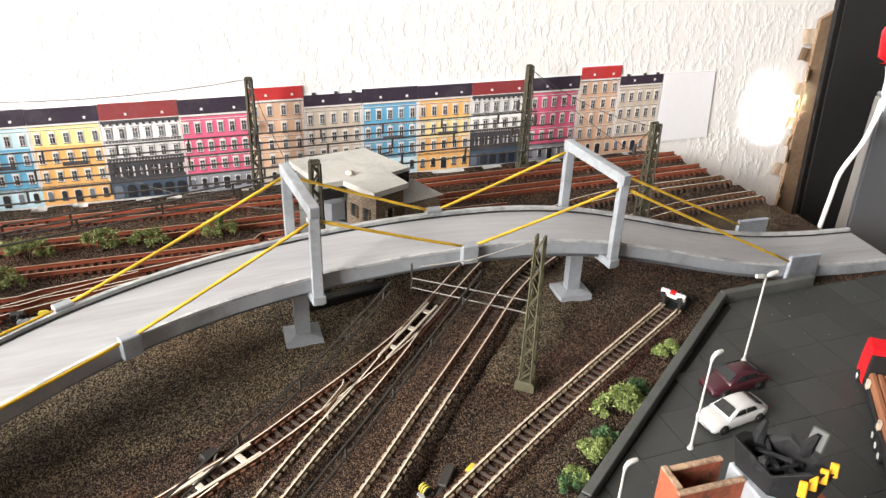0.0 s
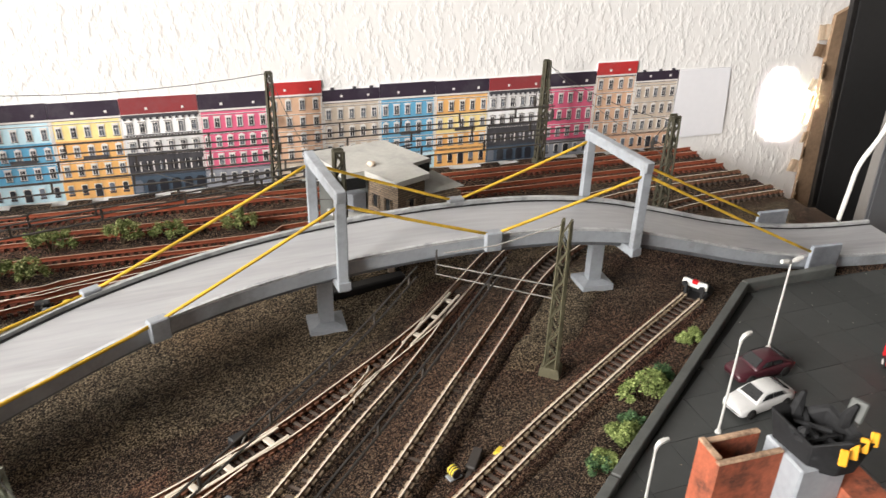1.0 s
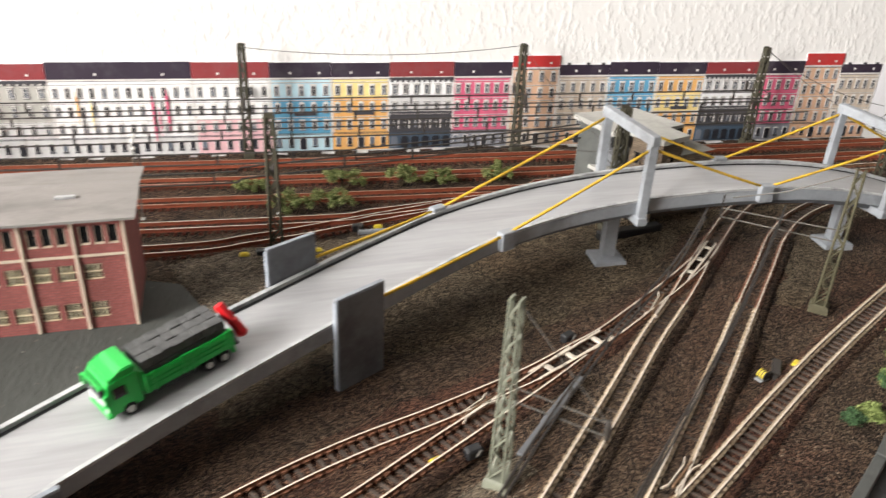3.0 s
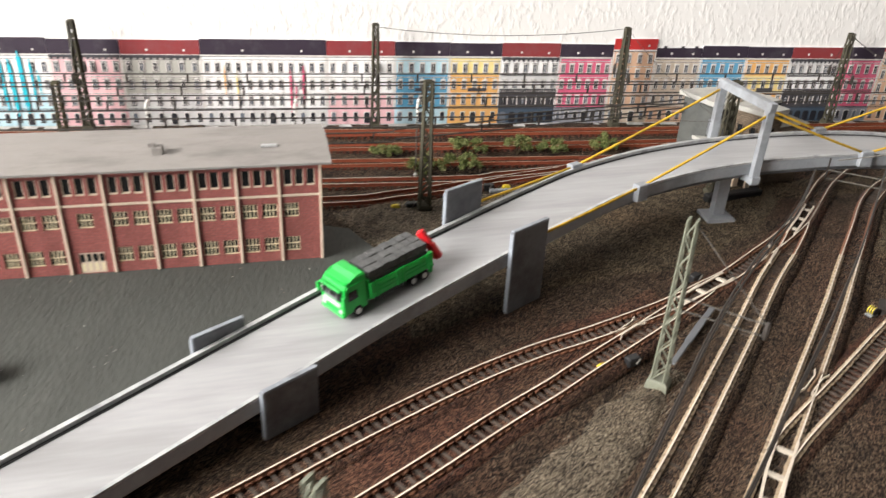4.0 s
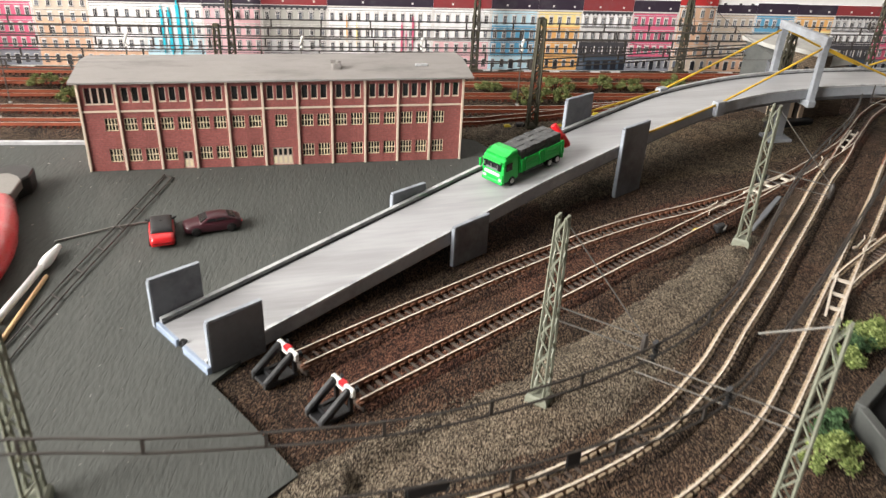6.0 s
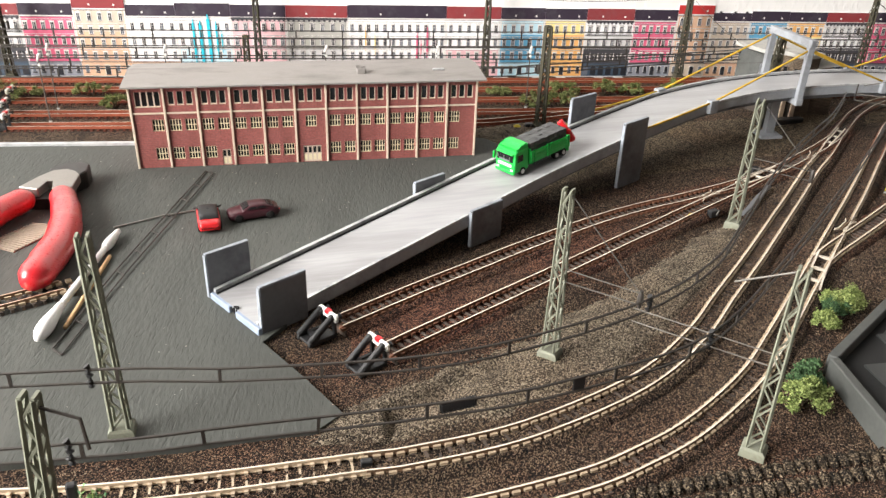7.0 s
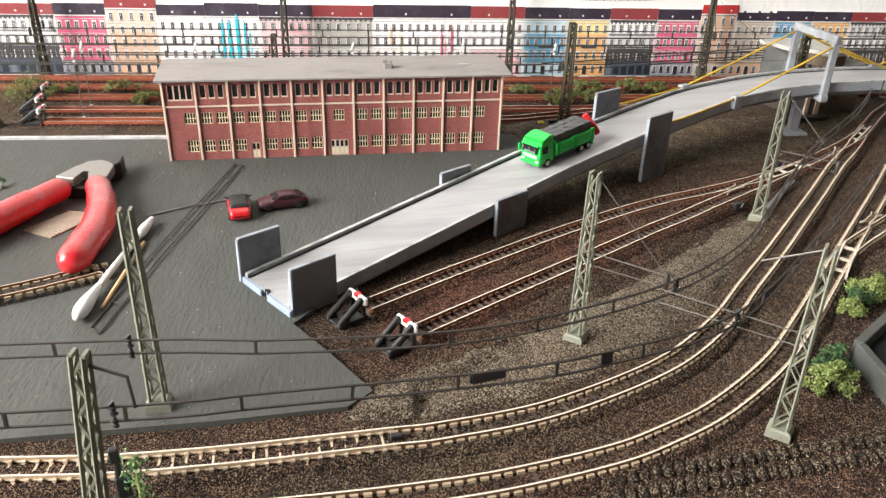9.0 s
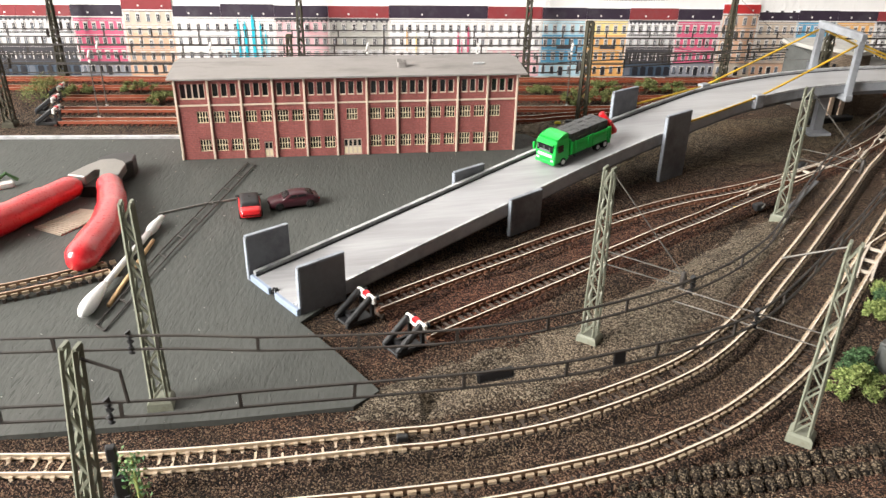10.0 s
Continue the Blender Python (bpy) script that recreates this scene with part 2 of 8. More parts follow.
# Slab paint darkened further for the shade on their camera-facing sides.
CONCDARK = pmat("shaded_slab_paint", (0.14, 0.146, 0.160), 0.55, var=0.16, scale=50, fine=420, stain=(0.045, 0.046, 0.05), stain_at=0.56)
EDGELIGHT = pmat("worn_card_edge", (0.43, 0.435, 0.44), 0.6, var=0.18, scale=150, fine=700, stain=(0.21, 0.215, 0.225), stain_at=0.54)
YELLOW = pmat("yellow_cord", (0.55, 0.345, 0.035), 0.7, var=0.38, scale=90, fine=2200, bump=0.5, stain=(0.32, 0.19, 0.03), stain_at=0.62)
GREEN = pmat("green_plastic", (0.010, 0.40, 0.055), 0.38, var=0.08, scale=120, fine=900, bump=0.04)
REDP = pmat("red_plastic", (0.60, 0.012, 0.018), 0.35, var=0.08, bump=0.04)
BLACKP = pmat("black_plastic", (0.012, 0.012, 0.013), 0.5, var=0.2)
DARKGLASS = pmat("dark_window", (0.014, 0.015, 0.016), 0.2, var=0.1, bump=0)
WHITEP = pmat("white_plastic", (0.74, 0.73, 0.70), 0.5, var=0.07, bump=0.06)
GREYLOAD = pmat("grey_pallet_load", (0.085, 0.085, 0.085), 0.85, var=0.35, scale=300, fine=1500, bump=0.5)
HUB = pmat("wheel_hub", (0.55, 0.54, 0.52), 0.4, var=0.1)
CREAM = pmat("cream_trim", (0.60, 0.49, 0.39), 0.6, var=0.12, scale=120, fine=900, stain=(0.40, 0.30, 0.22), stain_at=0.64)
LAMPGREY = pmat("dull_lamp_plastic", (0.50, 0.49, 0.47), 0.55, var=0.15, scale=200, bump=0.06)
WINFRAME = pmat("pale_window_bar", (0.74, 0.65, 0.45), 0.5, var=0.12, bump=0.02)
ROOFCARD = pmat("grey_roof_card", (0.250, 0.232, 0.220), 0.7, var=0.10, scale=40, fine=500, stain=(0.175, 0.162, 0.154), stain_at=0.58, stretch=(1, 3, 1))
INTERIOR = pmat("building_inside", (0.045, 0.036, 0.03), 0.9)
MASTM = pmat("mast_grey_green", (0.185, 0.192, 0.145), 0.6, var=0.2, scale=140, fine=900, bump=0.1, stain=(0.10, 0.085, 0.06), stain_at=0.63)
MASTOLIVE = pmat("mast_dull_olive", (0.088, 0.080, 0.048), 0.75, var=0.22, scale=140, fine=900, bump=0.1, stain=(0.06, 0.05, 0.034), stain_at=0.6)
MASTDARK = pmat("mast_dark_olive", (0.060, 0.055, 0.038), 0.85, var=0.3, scale=140, fine=900)
WIRE = pmat("catenary_brown_black", (0.036, 0.030, 0.026), 0.5, var=0.3)
WIRELIGHT = pmat("bare_wire", (0.12, 0.112, 0.10), 0.4, metal=0.3, var=0.2)
WIREGREY = pmat("dull_grey_wire", (0.115, 0.105, 0.09), 0.55, metal=0.2, var=0.25)
TIE = object_mat("brown_sleeper", (0.070, 0.050, 0.038), 0.4, 0.7, 900)
TIEPALE = object_mat("pale_sleeper", (0.50, 0.40, 0.29), 0.18, 0.6, 900)
PLATE = pmat("turnout_plate", (0.52, 0.46, 0.38), 0.55, var=0.12, scale=200, fine=900)
TIERUST = pmat("rust_sleeper", (0.115, 0.035, 0.02), 0.8, var=0.4, scale=200, fine=1500)
RAILPALE = pmat("rail_side_cream", (0.50, 0.39, 0.27), 0.5, metal=0.1, var=0.2, scale=200, fine=1500)
CHAIR = pmat("rail_chair_tan", (0.41, 0.315, 0.215), 0.6, var=0.3, scale=300, fine=1500)
RAILSIDE = pmat("rail_side_brown", (0.17, 0.102, 0.058), 0.5, metal=0.1, var=0.25, scale=200, fine=1500)
LUMP = gravel("lumpy_ballast", [(0.004, 0.0026, 0.0016), (0.034, 0.0225, 0.0135), (0.080, 0.056, 0.035), (0.28, 0.215, 0.145)], 1700, (0.05, 0.036, 0.022), 20, 0.5)
RAILTOP = pmat("rail_head", (0.71, 0.625, 0.52), 0.40, metal=0.2, var=0.12, scale=60, fine=900, bump=0)
RAILRUST = pmat("rail_rust", (0.235, 0.062, 0.030), 0.7, var=0.3, scale=90, fine=1500)
RAILTOP2 = pmat("rail_head_dull", (0.58, 0.40, 0.29), 0.4, metal=0.5, var=0.2, scale=60, fine=900, bump=0)
PAPER = pmat("white_paper", (0.88, 0.875, 0.91), 0.8, var=0.03, scale=14, fine=200)


def brickwork(name, brick, other, joint, grime=0.25):
    """Small coursed masonry: courses up the wall, joints sunk, grime in tall streaks."""
    m, nt, b, ln = nodes_of(name)
    tc, sep, u, com = nt.nodes.new("ShaderNodeTexCoord"), nt.nodes.new("ShaderNodeSeparateXYZ"), nt.nodes.new("ShaderNodeMath"), nt.nodes.new("ShaderNodeCombineXYZ")
    ln.new(tc.outputs["Object"], sep.inputs[0])
    half = nt.nodes.new("ShaderNodeMath")
    half.operation, half.inputs[1].default_value = "MULTIPLY", -0.5
    ln.new(sep.outputs[1], half.inputs[0])
    u.operation, u.inputs[1].default_value = "MULTIPLY_ADD", 1.4
    ln.new(sep.outputs[0], u.inputs[0])
    ln.new(half.outputs[0], u.inputs[2])
    ln.new(u.outputs[0], com.inputs[0])
    ln.new(sep.outputs[2], com.inputs[1])
    t = nt.nodes.new("ShaderNodeTexBrick")
    t.inputs["Scale"].default_value = 1.0
    t.inputs["Brick Width"].default_value, t.inputs["Row Height"].default_value = 0.0034, 0.00135
    t.inputs["Mortar Size"].default_value, t.inputs["Mortar Smooth"].default_value = 0.00022, 0.3
    t.inputs["Color1"].default_value, t.inputs["Color2"].default_value, t.inputs["Mortar"].default_value = (*brick, 1), (*other, 1), (*joint, 1)
    ln.new(com.outputs[0], t.inputs["Vector"])
    n = nt.nodes.new("ShaderNodeTexNoise")
    n.inputs["Scale"].default_value, n.inputs["Detail"].default_value = 900, 4
    ln.new(tc.outputs["Object"], n.inputs["Vector"])
    mx = nt.nodes.new("ShaderNodeMix")
    mx.data_type, mx.blend_type = "RGBA", "OVERLAY"
    mx.inputs[0].default_value = 0.6
    ln.new(t.outputs["Color"], mx.inputs[6])
    ln.new(n.outputs[0], mx.inputs[7])
    streak, big, dirt, dull = nt.nodes.new("ShaderNodeMapping"), nt.nodes.new("ShaderNodeTexNoise"), nt.nodes.new("ShaderNodeMapRange"), nt.nodes.new("ShaderNodeMix")
    streak.inputs["Scale"].default_value = (1, 1, 0.3)
    ln.new(tc.outputs["Object"], streak.inputs["Vector"])
    ln.new(streak.outputs[0], big.inputs["Vector"])
    big.inputs["Scale"].default_value, big.inputs["Detail"].default_value = 85, 5
    dirt.inputs[1].default_value, dirt.inputs[2].default_value, dirt.inputs[4].default_value = 0.42, 0.70, grime
    ln.new(big.outputs[0], dirt.inputs[0])
    dull.data_type = "RGBA"
    ln.new(dirt.outputs[0], dull.inputs[0])
    ln.new(mx.outputs[2], dull.inputs[6])
    dull.inputs[7].default_value = (*[c * 0.45 + 0.006 for c in other], 1)
    ln.new(dull.outputs[2], b.inputs["Base Color"])
    b.inputs["Roughness"].default_value = 0.85
    bp = nt.nodes.new("ShaderNodeBump")
    bp.invert = True
    bp.inputs["Strength"].default_value, bp.inputs["Distance"].default_value = 0.8, 0.0003
    ln.new(t.outputs["Fac"], bp.inputs["Height"])
    ln.new(bp.outputs[0], b.inputs["Normal"])
    MATS[name] = m
    return m


STONE = brickwork("stone_wall", (0.21, 0.155, 0.105), (0.13, 0.092, 0.06), (0.055, 0.042, 0.032))
BRICKP = brickwork("red_brick_card", (0.350, 0.100, 0.086), (0.285, 0.078, 0.068), (0.250, 0.092, 0.084), 0.40)
FLATROOF = pmat("weathered_flat_roof", (0.40, 0.39, 0.36), 0.7, var=0.12, scale=70, fine=500, stain=(0.28, 0.275, 0.26), stain_at=0.57)
LEAF = island_mat("light_green_foliage", [(0.13, 0.17, 0.05), (0.25, 0.31, 0.10), (0.37, 0.43, 0.16), (0.19, 0.24, 0.07), (0.10, 0.135, 0.035)])
LEAFDARK = island_mat("dark_green_foliage", [(0.10, 0.125, 0.035), (0.22, 0.26, 0.085), (0.38, 0.41, 0.18), (0.15, 0.185, 0.055), (0.08, 0.105, 0.028)])
LEAFWEED = island_mat("pale_weed_foliage", [(0.10, 0.22, 0.10), (0.17, 0.30, 0.13), (0.24, 0.36, 0.15)])
LEAFBLUE = island_mat("blue_green_foliage", [(0.03, 0.06, 0.024), (0.055, 0.11, 0.045), (0.09, 0.165, 0.07)])
STEM = pmat("twig", (0.05, 0.035, 0.02), 0.9)
GRIP = pmat("red_dipped_grip", (0.56, 0.018, 0.026), 0.30, var=0.05, scale=900, fine=2500, bump=0.02, coat=0.5)
STEEL = pmat("plier_steel", (0.26, 0.245, 0.225), 0.42, metal=0.65, var=0.15, scale=90, fine=900)
STEELDARK = pmat("dark_steel", (0.03, 0.028, 0.027), 0.4, metal=0.5, var=0.25)
COTTON = pmat("cotton", (0.80, 0.79, 0.77), 0.95, var=0.04, scale=500, fine=2500, bump=0.7)
WOODSTICK = pmat("birch_stick", (0.55, 0.36, 0.18), 0.6, var=0.15, scale=60, fine=900, stretch=(1, 0.2, 1))
SHEETM = pmat("ribbed_brown_card", (0.29, 0.235, 0.185), 0.8, var=0.15)
MAROON = pmat("maroon_car_paint", (0.040, 0.007, 0.012), 0.35, var=0.15, bump=0.05, coat=0.2)
SILVER = pmat("white_car_paint", (0.52, 0.515, 0.51), 0.45, var=0.06, bump=0.05)
CARRED = pmat("red_car_paint", (0.52, 0.012, 0.016), 0.3, var=0.08, bump=0.03, coat=0.3)
TYRE = pmat("tyre", (0.014, 0.014, 0.014), 0.8)
PLANK = pmat("brown_load", (0.27, 0.115, 0.06), 0.65, var=0.15, scale=70, fine=900, stretch=(1, 0.2, 1))
# Burnt black of the ruin; also painted in for shade at gap and fascia.
SOOTSHADE = pmat("burnt_and_shade_black", (0.013, 0.013, 0.014), 0.7, var=0.5, scale=120, fine=600, bump=0.5, stain=(0.08, 0.085, 0.092), stain_at=0.68)
ORANGEBRICK = pmat("orange_brick", (0.30, 0.084, 0.044), 0.85, var=0.30, scale=210, fine=900, bump=0.6, stain=(0.07, 0.032, 0.022), stain_at=0.57)
AMBER = pmat("amber_plastic", (0.70, 0.32, 0.012), 0.5, var=0.1)
BARK = pmat("torn_cardboard", (0.27, 0.18, 0.115), 0.85, var=0.3, scale=30, fine=300, bump=0.5, depth=0.002)
PALECARD = pmat("pale_card_inside", (0.56, 0.45, 0.34), 0.85, var=0.12, scale=60, fine=500, bump=0.3)
WORNCAP = pmat("sooty_pale_card", (0.40, 0.27, 0.18), 0.85, var=0.3, scale=260, fine=900, bump=0.5, stain=(0.06, 0.035, 0.024), stain_at=0.53)
BLACKPANEL = pmat("black_panel", (0.026, 0.0255, 0.026), 0.45, var=0.2, scale=8, fine=200, bump=0.05)
GREYBOX = pmat("grey_plastic_box", (0.125, 0.13, 0.14), 0.5, var=0.06, scale=20, fine=300, bump=0.05)
CABLEM = pmat("white_cable", (0.78, 0.76, 0.72), 0.4, var=0.03, bump=0)
YELLOWBOX = pmat("yellow_plastic", (0.62, 0.48, 0.03), 0.5, var=0.1)
BOARDM = pmat("board_edge", (0.40, 0.32, 0.23), 0.8, var=0.15)


# ---- mesh helpers ----
def thing(name, label, category, group="", kind=""):
    return tagged(new(name), label, category, group, kind)


def mesh_of(name, bm, material):
    me = bpy.data.meshes.new(name)
    bmesh.ops.recalc_face_normals(bm, faces=bm.faces)
    bm.to_mesh(me)
    bm.free()
    for m in material if isinstance(material, (list, tuple)) else [material]:
        me.materials.append(m)
    return me


def part(name, bm, material, parent=None, label="", smooth=False):
    me = mesh_of(name, bm, material)
    if smooth:
        me.shade_smooth()
    ob = new(name, me)
    ob.parent = parent
    if label:
        ob["label"] = label
    return ob


def solid(name, bm, material, label, category, kind="", group="", smooth=False):
    return tagged(part(name, bm, material, None, "", smooth), label, category, group, kind)


def put(ob, x, y, z=0.0, turn=0.0, size=1.0):
    ob.matrix_basis = pose(x, y, z, 0, 0, turn) @ Matrix.Scale(size, 4)
    return ob


def bx(bm, x0, x1, y0, y1, z0, z1, m=None, bevel=0.0):
    vs = [bm.verts.new((x, y, z)) for x in (x0, x1) for y in (y0, y1) for z in (z0, z1)]
    fs = [bm.faces.new([vs[i] for i in q]) for q in ((0, 1, 3, 2), (4, 6, 7, 5), (0, 4, 5, 1), (2, 3, 7, 6), (0, 2, 6, 4), (1, 5, 7, 3))]
    if bevel:
        r = bmesh.ops.bevel(bm, geom=list({e for f in fs for e in f.edges}), offset=bevel, segments=1, affect="EDGES")
        vs = list({v for f in r["faces"] for v in f.verts} | {v for v in vs if v.is_valid})
    if m is not None:
        bmesh.ops.transform(bm, matrix=m, verts=vs)
    return vs


def beam(bm, a, b, w, h, bevel=0.0):
    """A box from a to b, w wide and h high, its axis on the line."""
    a, b = Vector(a), Vector(b)
    d = b - a
    m = Matrix.Translation((a + b) / 2) @ d.to_track_quat("X", "Z").to_matrix().to_4x4()
    return bx(bm, -d.length / 2, d.length / 2, -w / 2, w / 2, -h / 2, h / 2, m, bevel)


def tube(bm, pts, r, n=6):
    pts = [Vector(p) for p in pts]
    rings = []
    for i, p in enumerate(pts):
        d = (pts[min(i + 1, len(pts) - 1)] - pts[max(i - 1, 0)]).normalized()
        q = d.to_track_quat("Z", "Y")
        rr = r[i] if isinstance(r, (list, tuple)) else r
        rings.append([bm.verts.new(p + q @ Vector((rr * math.cos(6.28319 * k / n), rr * math.sin(6.28319 * k / n), 0))) for k in range(n)])
    for a, b in zip(rings, rings[1:]):
        for k in range(n):
            bm.faces.new((a[k], a[(k + 1) % n], b[(k + 1) % n], b[k]))
    bm.faces.new(rings[0][::-1])
    bm.faces.new(rings[-1])
    return [v for ring in rings for v in ring]


def panel(bm, pts, y0, y1):
    """An upright panel between y0 and y1 with corners (x, z)."""
    a = [bm.verts.new((x, y0, z)) for x, z in pts]
    b = [bm.verts.new((x, y1, z)) for x, z in pts]
    bm.faces.new(a), bm.faces.new(b[::-1])
    for i in range(len(pts)):
        bm.faces.new((a[i], b[i], b[(i + 1) % len(pts)], a[(i + 1) % len(pts)]))
    return bm


def prism(bm, poly, z0, z1, m=None):
    lo, hi = [bm.verts.new((x, y, z0)) for x, y in poly], [bm.verts.new((x, y, z1)) for x, y in poly]
    n = len(poly)
    bm.faces.new(lo[::-1]), bm.faces.new(hi)
    for i in range(n):
        bm.faces.new((lo[i], lo[(i + 1) % n], hi[(i + 1) % n], hi[i]))
    if m is not None:
        bmesh.ops.transform(bm, matrix=m, verts=lo + hi)
    return lo + hi


def smooth_line(pts, step):
    """Catmull-Rom through pts, resampled at about that step."""
    p = [Vector(q) if len(q) == 3 else Vector((*q, 0)) for q in pts]
    p = [2 * p[0] - p[1], *p, 2 * p[-1] - p[-2]]
    fine = []
    for a, b, c, d in zip(p, p[1:], p[2:], p[3:]):
        for i in range(24):
            t = i / 24
            fine.append(0.5 * ((2 * b) + (c - a) * t + (2 * a - 5 * b + 4 * c - d) * t * t + (3 * b - a - 3 * c + d) * t ** 3))
    fine.append(p[-2])
    out, left = [fine[0]], step
    for a, b in zip(fine, fine[1:]):
        seg = (b - a).length
        at = 0.0
        while seg - at >= left:
            at += left
            out.append(a.lerp(b, at / seg))
            left = step
        left -= seg - at
    return out


def side_of(line, i):
    d = line[min(i + 1, len(line) - 1)] - line[max(i - 1, 0)]
    d.z = 0
    d.normalize()
    return Vector((-d.y, d.x, 0)), d


def sweep(bm, line, section, caps=True, top_slot=None):
    """Section: (across, up) points, closed; across counts to the left of the line."""
    rings = []
    for i, p in enumerate(line):
        s, _ = side_of(line, i)
        rings.append([bm.verts.new(p + s * a + Vector((0, 0, u))) for a, u in section])
    n = len(section)
    for a, b in zip(rings, rings[1:]):
        for k in range(n):
            f = bm.faces.new((a[k], a[(k + 1) % n], b[(k + 1) % n], b[k]))
            if top_slot is not None and k == top_slot:
                f.material_index = 1
    if caps:
        bm.faces.new(rings[0][::-1]), bm.faces.new(rings[-1])


def disc_wheel(r, w):
    bm = bmesh.new()
    tube(bm, [(0, -w / 2, 0), (0, -w * 0.38, 0), (0, w * 0.38, 0), (0, w / 2, 0)], [r * 0.9, r, r, r * 0.9], 16)
    return bm

# ---- room ----
BACK_Y = 0.602
bm = bmesh.new(); bx(bm, -2.22, 1.9, BACK_Y, BACK_Y + 0.12, -0.85, 2.35)
solid("wall_back", bm, WALL, "white wall with coarse woodchip texture behind the layout", "wall", "structure")
bm = bmesh.new(); bx(bm, -2.22, -2.10, -2.5, BACK_Y, -0.85, 2.35)
solid("wall_left", bm, PLAINWALL, "plain unseen side wall of the room, kept dark", "wall", "structure")
bm = bmesh.new(); bx(bm, 1.78, 1.9, -2.5, BACK_Y, -0.85, 2.35)
solid("wall_right", bm, PLAINWALL, "plain unseen side wall of the room, kept dark", "wall", "structure")
bm = bmesh.new(); bx(bm, -2.22, 1.9, -2.62, -2.5, -0.85, 2.35)
solid("wall_front", bm, PLAINWALL, "plain unseen wall facing the layout, kept dark", "wall", "structure")
bm = bmesh.new(); bx(bm, -2.22, 1.9, -2.62, BACK_Y + 0.12, -0.93, -0.85)
solid("floor", bm, FLOORM, "brown wooden floor of the room", "floor", "structure")
bm = bmesh.new(); bx(bm, -2.22, 1.9, -2.62, BACK_Y + 0.12, 2.35, 2.45)
solid("ceiling", bm, PLAINWALL, "plain unseen ceiling of the room, kept dark", "ceiling", "structure")

# ---- layout board and ground ----
OUTLINE = [(-0.85, -0.45), (0.75, -0.45), (0.75, 0.37), (0.462, 0.38), (0.448, 0.459), (0.444, 0.482), (0.432, 0.53), (0.422, 0.598), (-0.85, 0.598)]
bm = bmesh.new(); prism(bm, OUTLINE, -0.030, -0.0095)
solid("baseboard", bm, BOARDM, "wooden baseboard carrying the model landscape", "board", "structure")

for lx in (-0.80, 0.70):
    for ly in (-0.41, 0.33):
        bm = bmesh.new(); bx(bm, lx - 0.03, lx + 0.03, ly - 0.03, ly + 0.03, -0.85, -0.030)
        solid("board_leg", bm, BOARDM, "square wooden leg carrying the baseboard", "leg", "structure")


def inside(x, y, poly):
    hit = False
    for (x0, y0), (x1, y1) in zip(poly, poly[1:] + poly[:1]):
        if (y0 > y) != (y1 > y) and x < (x1 - x0) * (y - y0) / (y1 - y0) + x0:
            hit = not hit
    return hit


LEFT_PLAZA = [(-0.85, 0.3925), (-0.36, 0.3925), (-0.15, 0.408), (-0.125, 0.400), (-0.112, 0.375), (-0.108, 0.345), (-0.150, 0.310), (-0.272, 0.200), (-0.262, 0.150),
              (-0.272, 0.136), (-0.254, 0.111), (-0.236, 0.084), (-0.246, 0.0745), (-0.294, 0.069), (-0.375, 0.063), (-0.85, 0.055)]
RIGHT_PLAZA = [(-0.0215, 0.096), (0.149, 0.228), (0.193, 0.265), (0.247, 0.308), (0.328, 0.374), (0.60, 0.377), (0.73, 0.377), (0.73, -0.02), (-0.0290, -0.02)]


def lumps(x, y):
    return 0.0011 * noise.noise(Vector((x * 23, y * 23, 3))) + 0.0006 * noise.noise(Vector((x * 90, y * 90, 7)))


def ground_z(x, y):
    z = -0.0002 + lumps(x, y)
    # a trough between the sidings and the curve, and a shallow ditch beside the right track
    z -= 0.0042 * math.exp(-(((x + 0.05) * 0.8 - (y - 0.213) * 1.0) / 0.009) ** 2) * (1 if -0.22 < x < 0.02 else 0)
    z -= 0.0025 * math.exp(-(((x - 0.19) * 0.7 - (y - 0.335)) / 0.010) ** 2) * (1 if 0.12 < x < 0.26 else 0)
    z -= 0.0042 * min(1.0, max(0.0, (y - 0.580) / 0.010))
    return z


def ground_sheet(name, x0, x1, y0, y1, step, poly, lift, material, label):
    bm = bmesh.new()
    nx, ny = int((x1 - x0) / step) + 1, int((y1 - y0) / step) + 1
    grid = [[bm.verts.new((x0 + i * step, y0 + j * step, ground_z(x0 + i * step, y0 + j * step) + lift)) for j in range(ny)] for i in range(nx)]
    for i in range(nx - 1):
        for j in range(ny - 1):
            cx, cy = x0 + (i + 0.5) * step, y0 + (j + 0.5) * step
            if inside(cx + 0.004 * noise.noise(Vector((cx * 60, cy * 60, 1))), cy + 0.004 * noise.noise(Vector((cx * 60, cy * 60, 5))), poly):
                bm.faces.new((grid[i][j], grid[i + 1][j], grid[i + 1][j + 1], grid[i][j + 1]))
    bmesh.ops.delete(bm, geom=[v for v in bm.verts if not v.link_faces], context="VERTS")
    if lift:
        # the border runs out under the ballast around it
        rim = {v for v in bm.verts if v.is_boundary}
        second = {e.other_vert(v) for v in rim for e in v.link_edges} - rim
        third = {e.other_vert(v) for v in second for e in v.link_edges} - rim - second
        for ring, drop in ((rim, lift + 0.0012), (second, lift * 0.9), (third, lift * 0.45)):
            for v in ring:
                v.co.z -= drop
    return solid(name, bm, material, label, "ground", "structure", smooth=True)


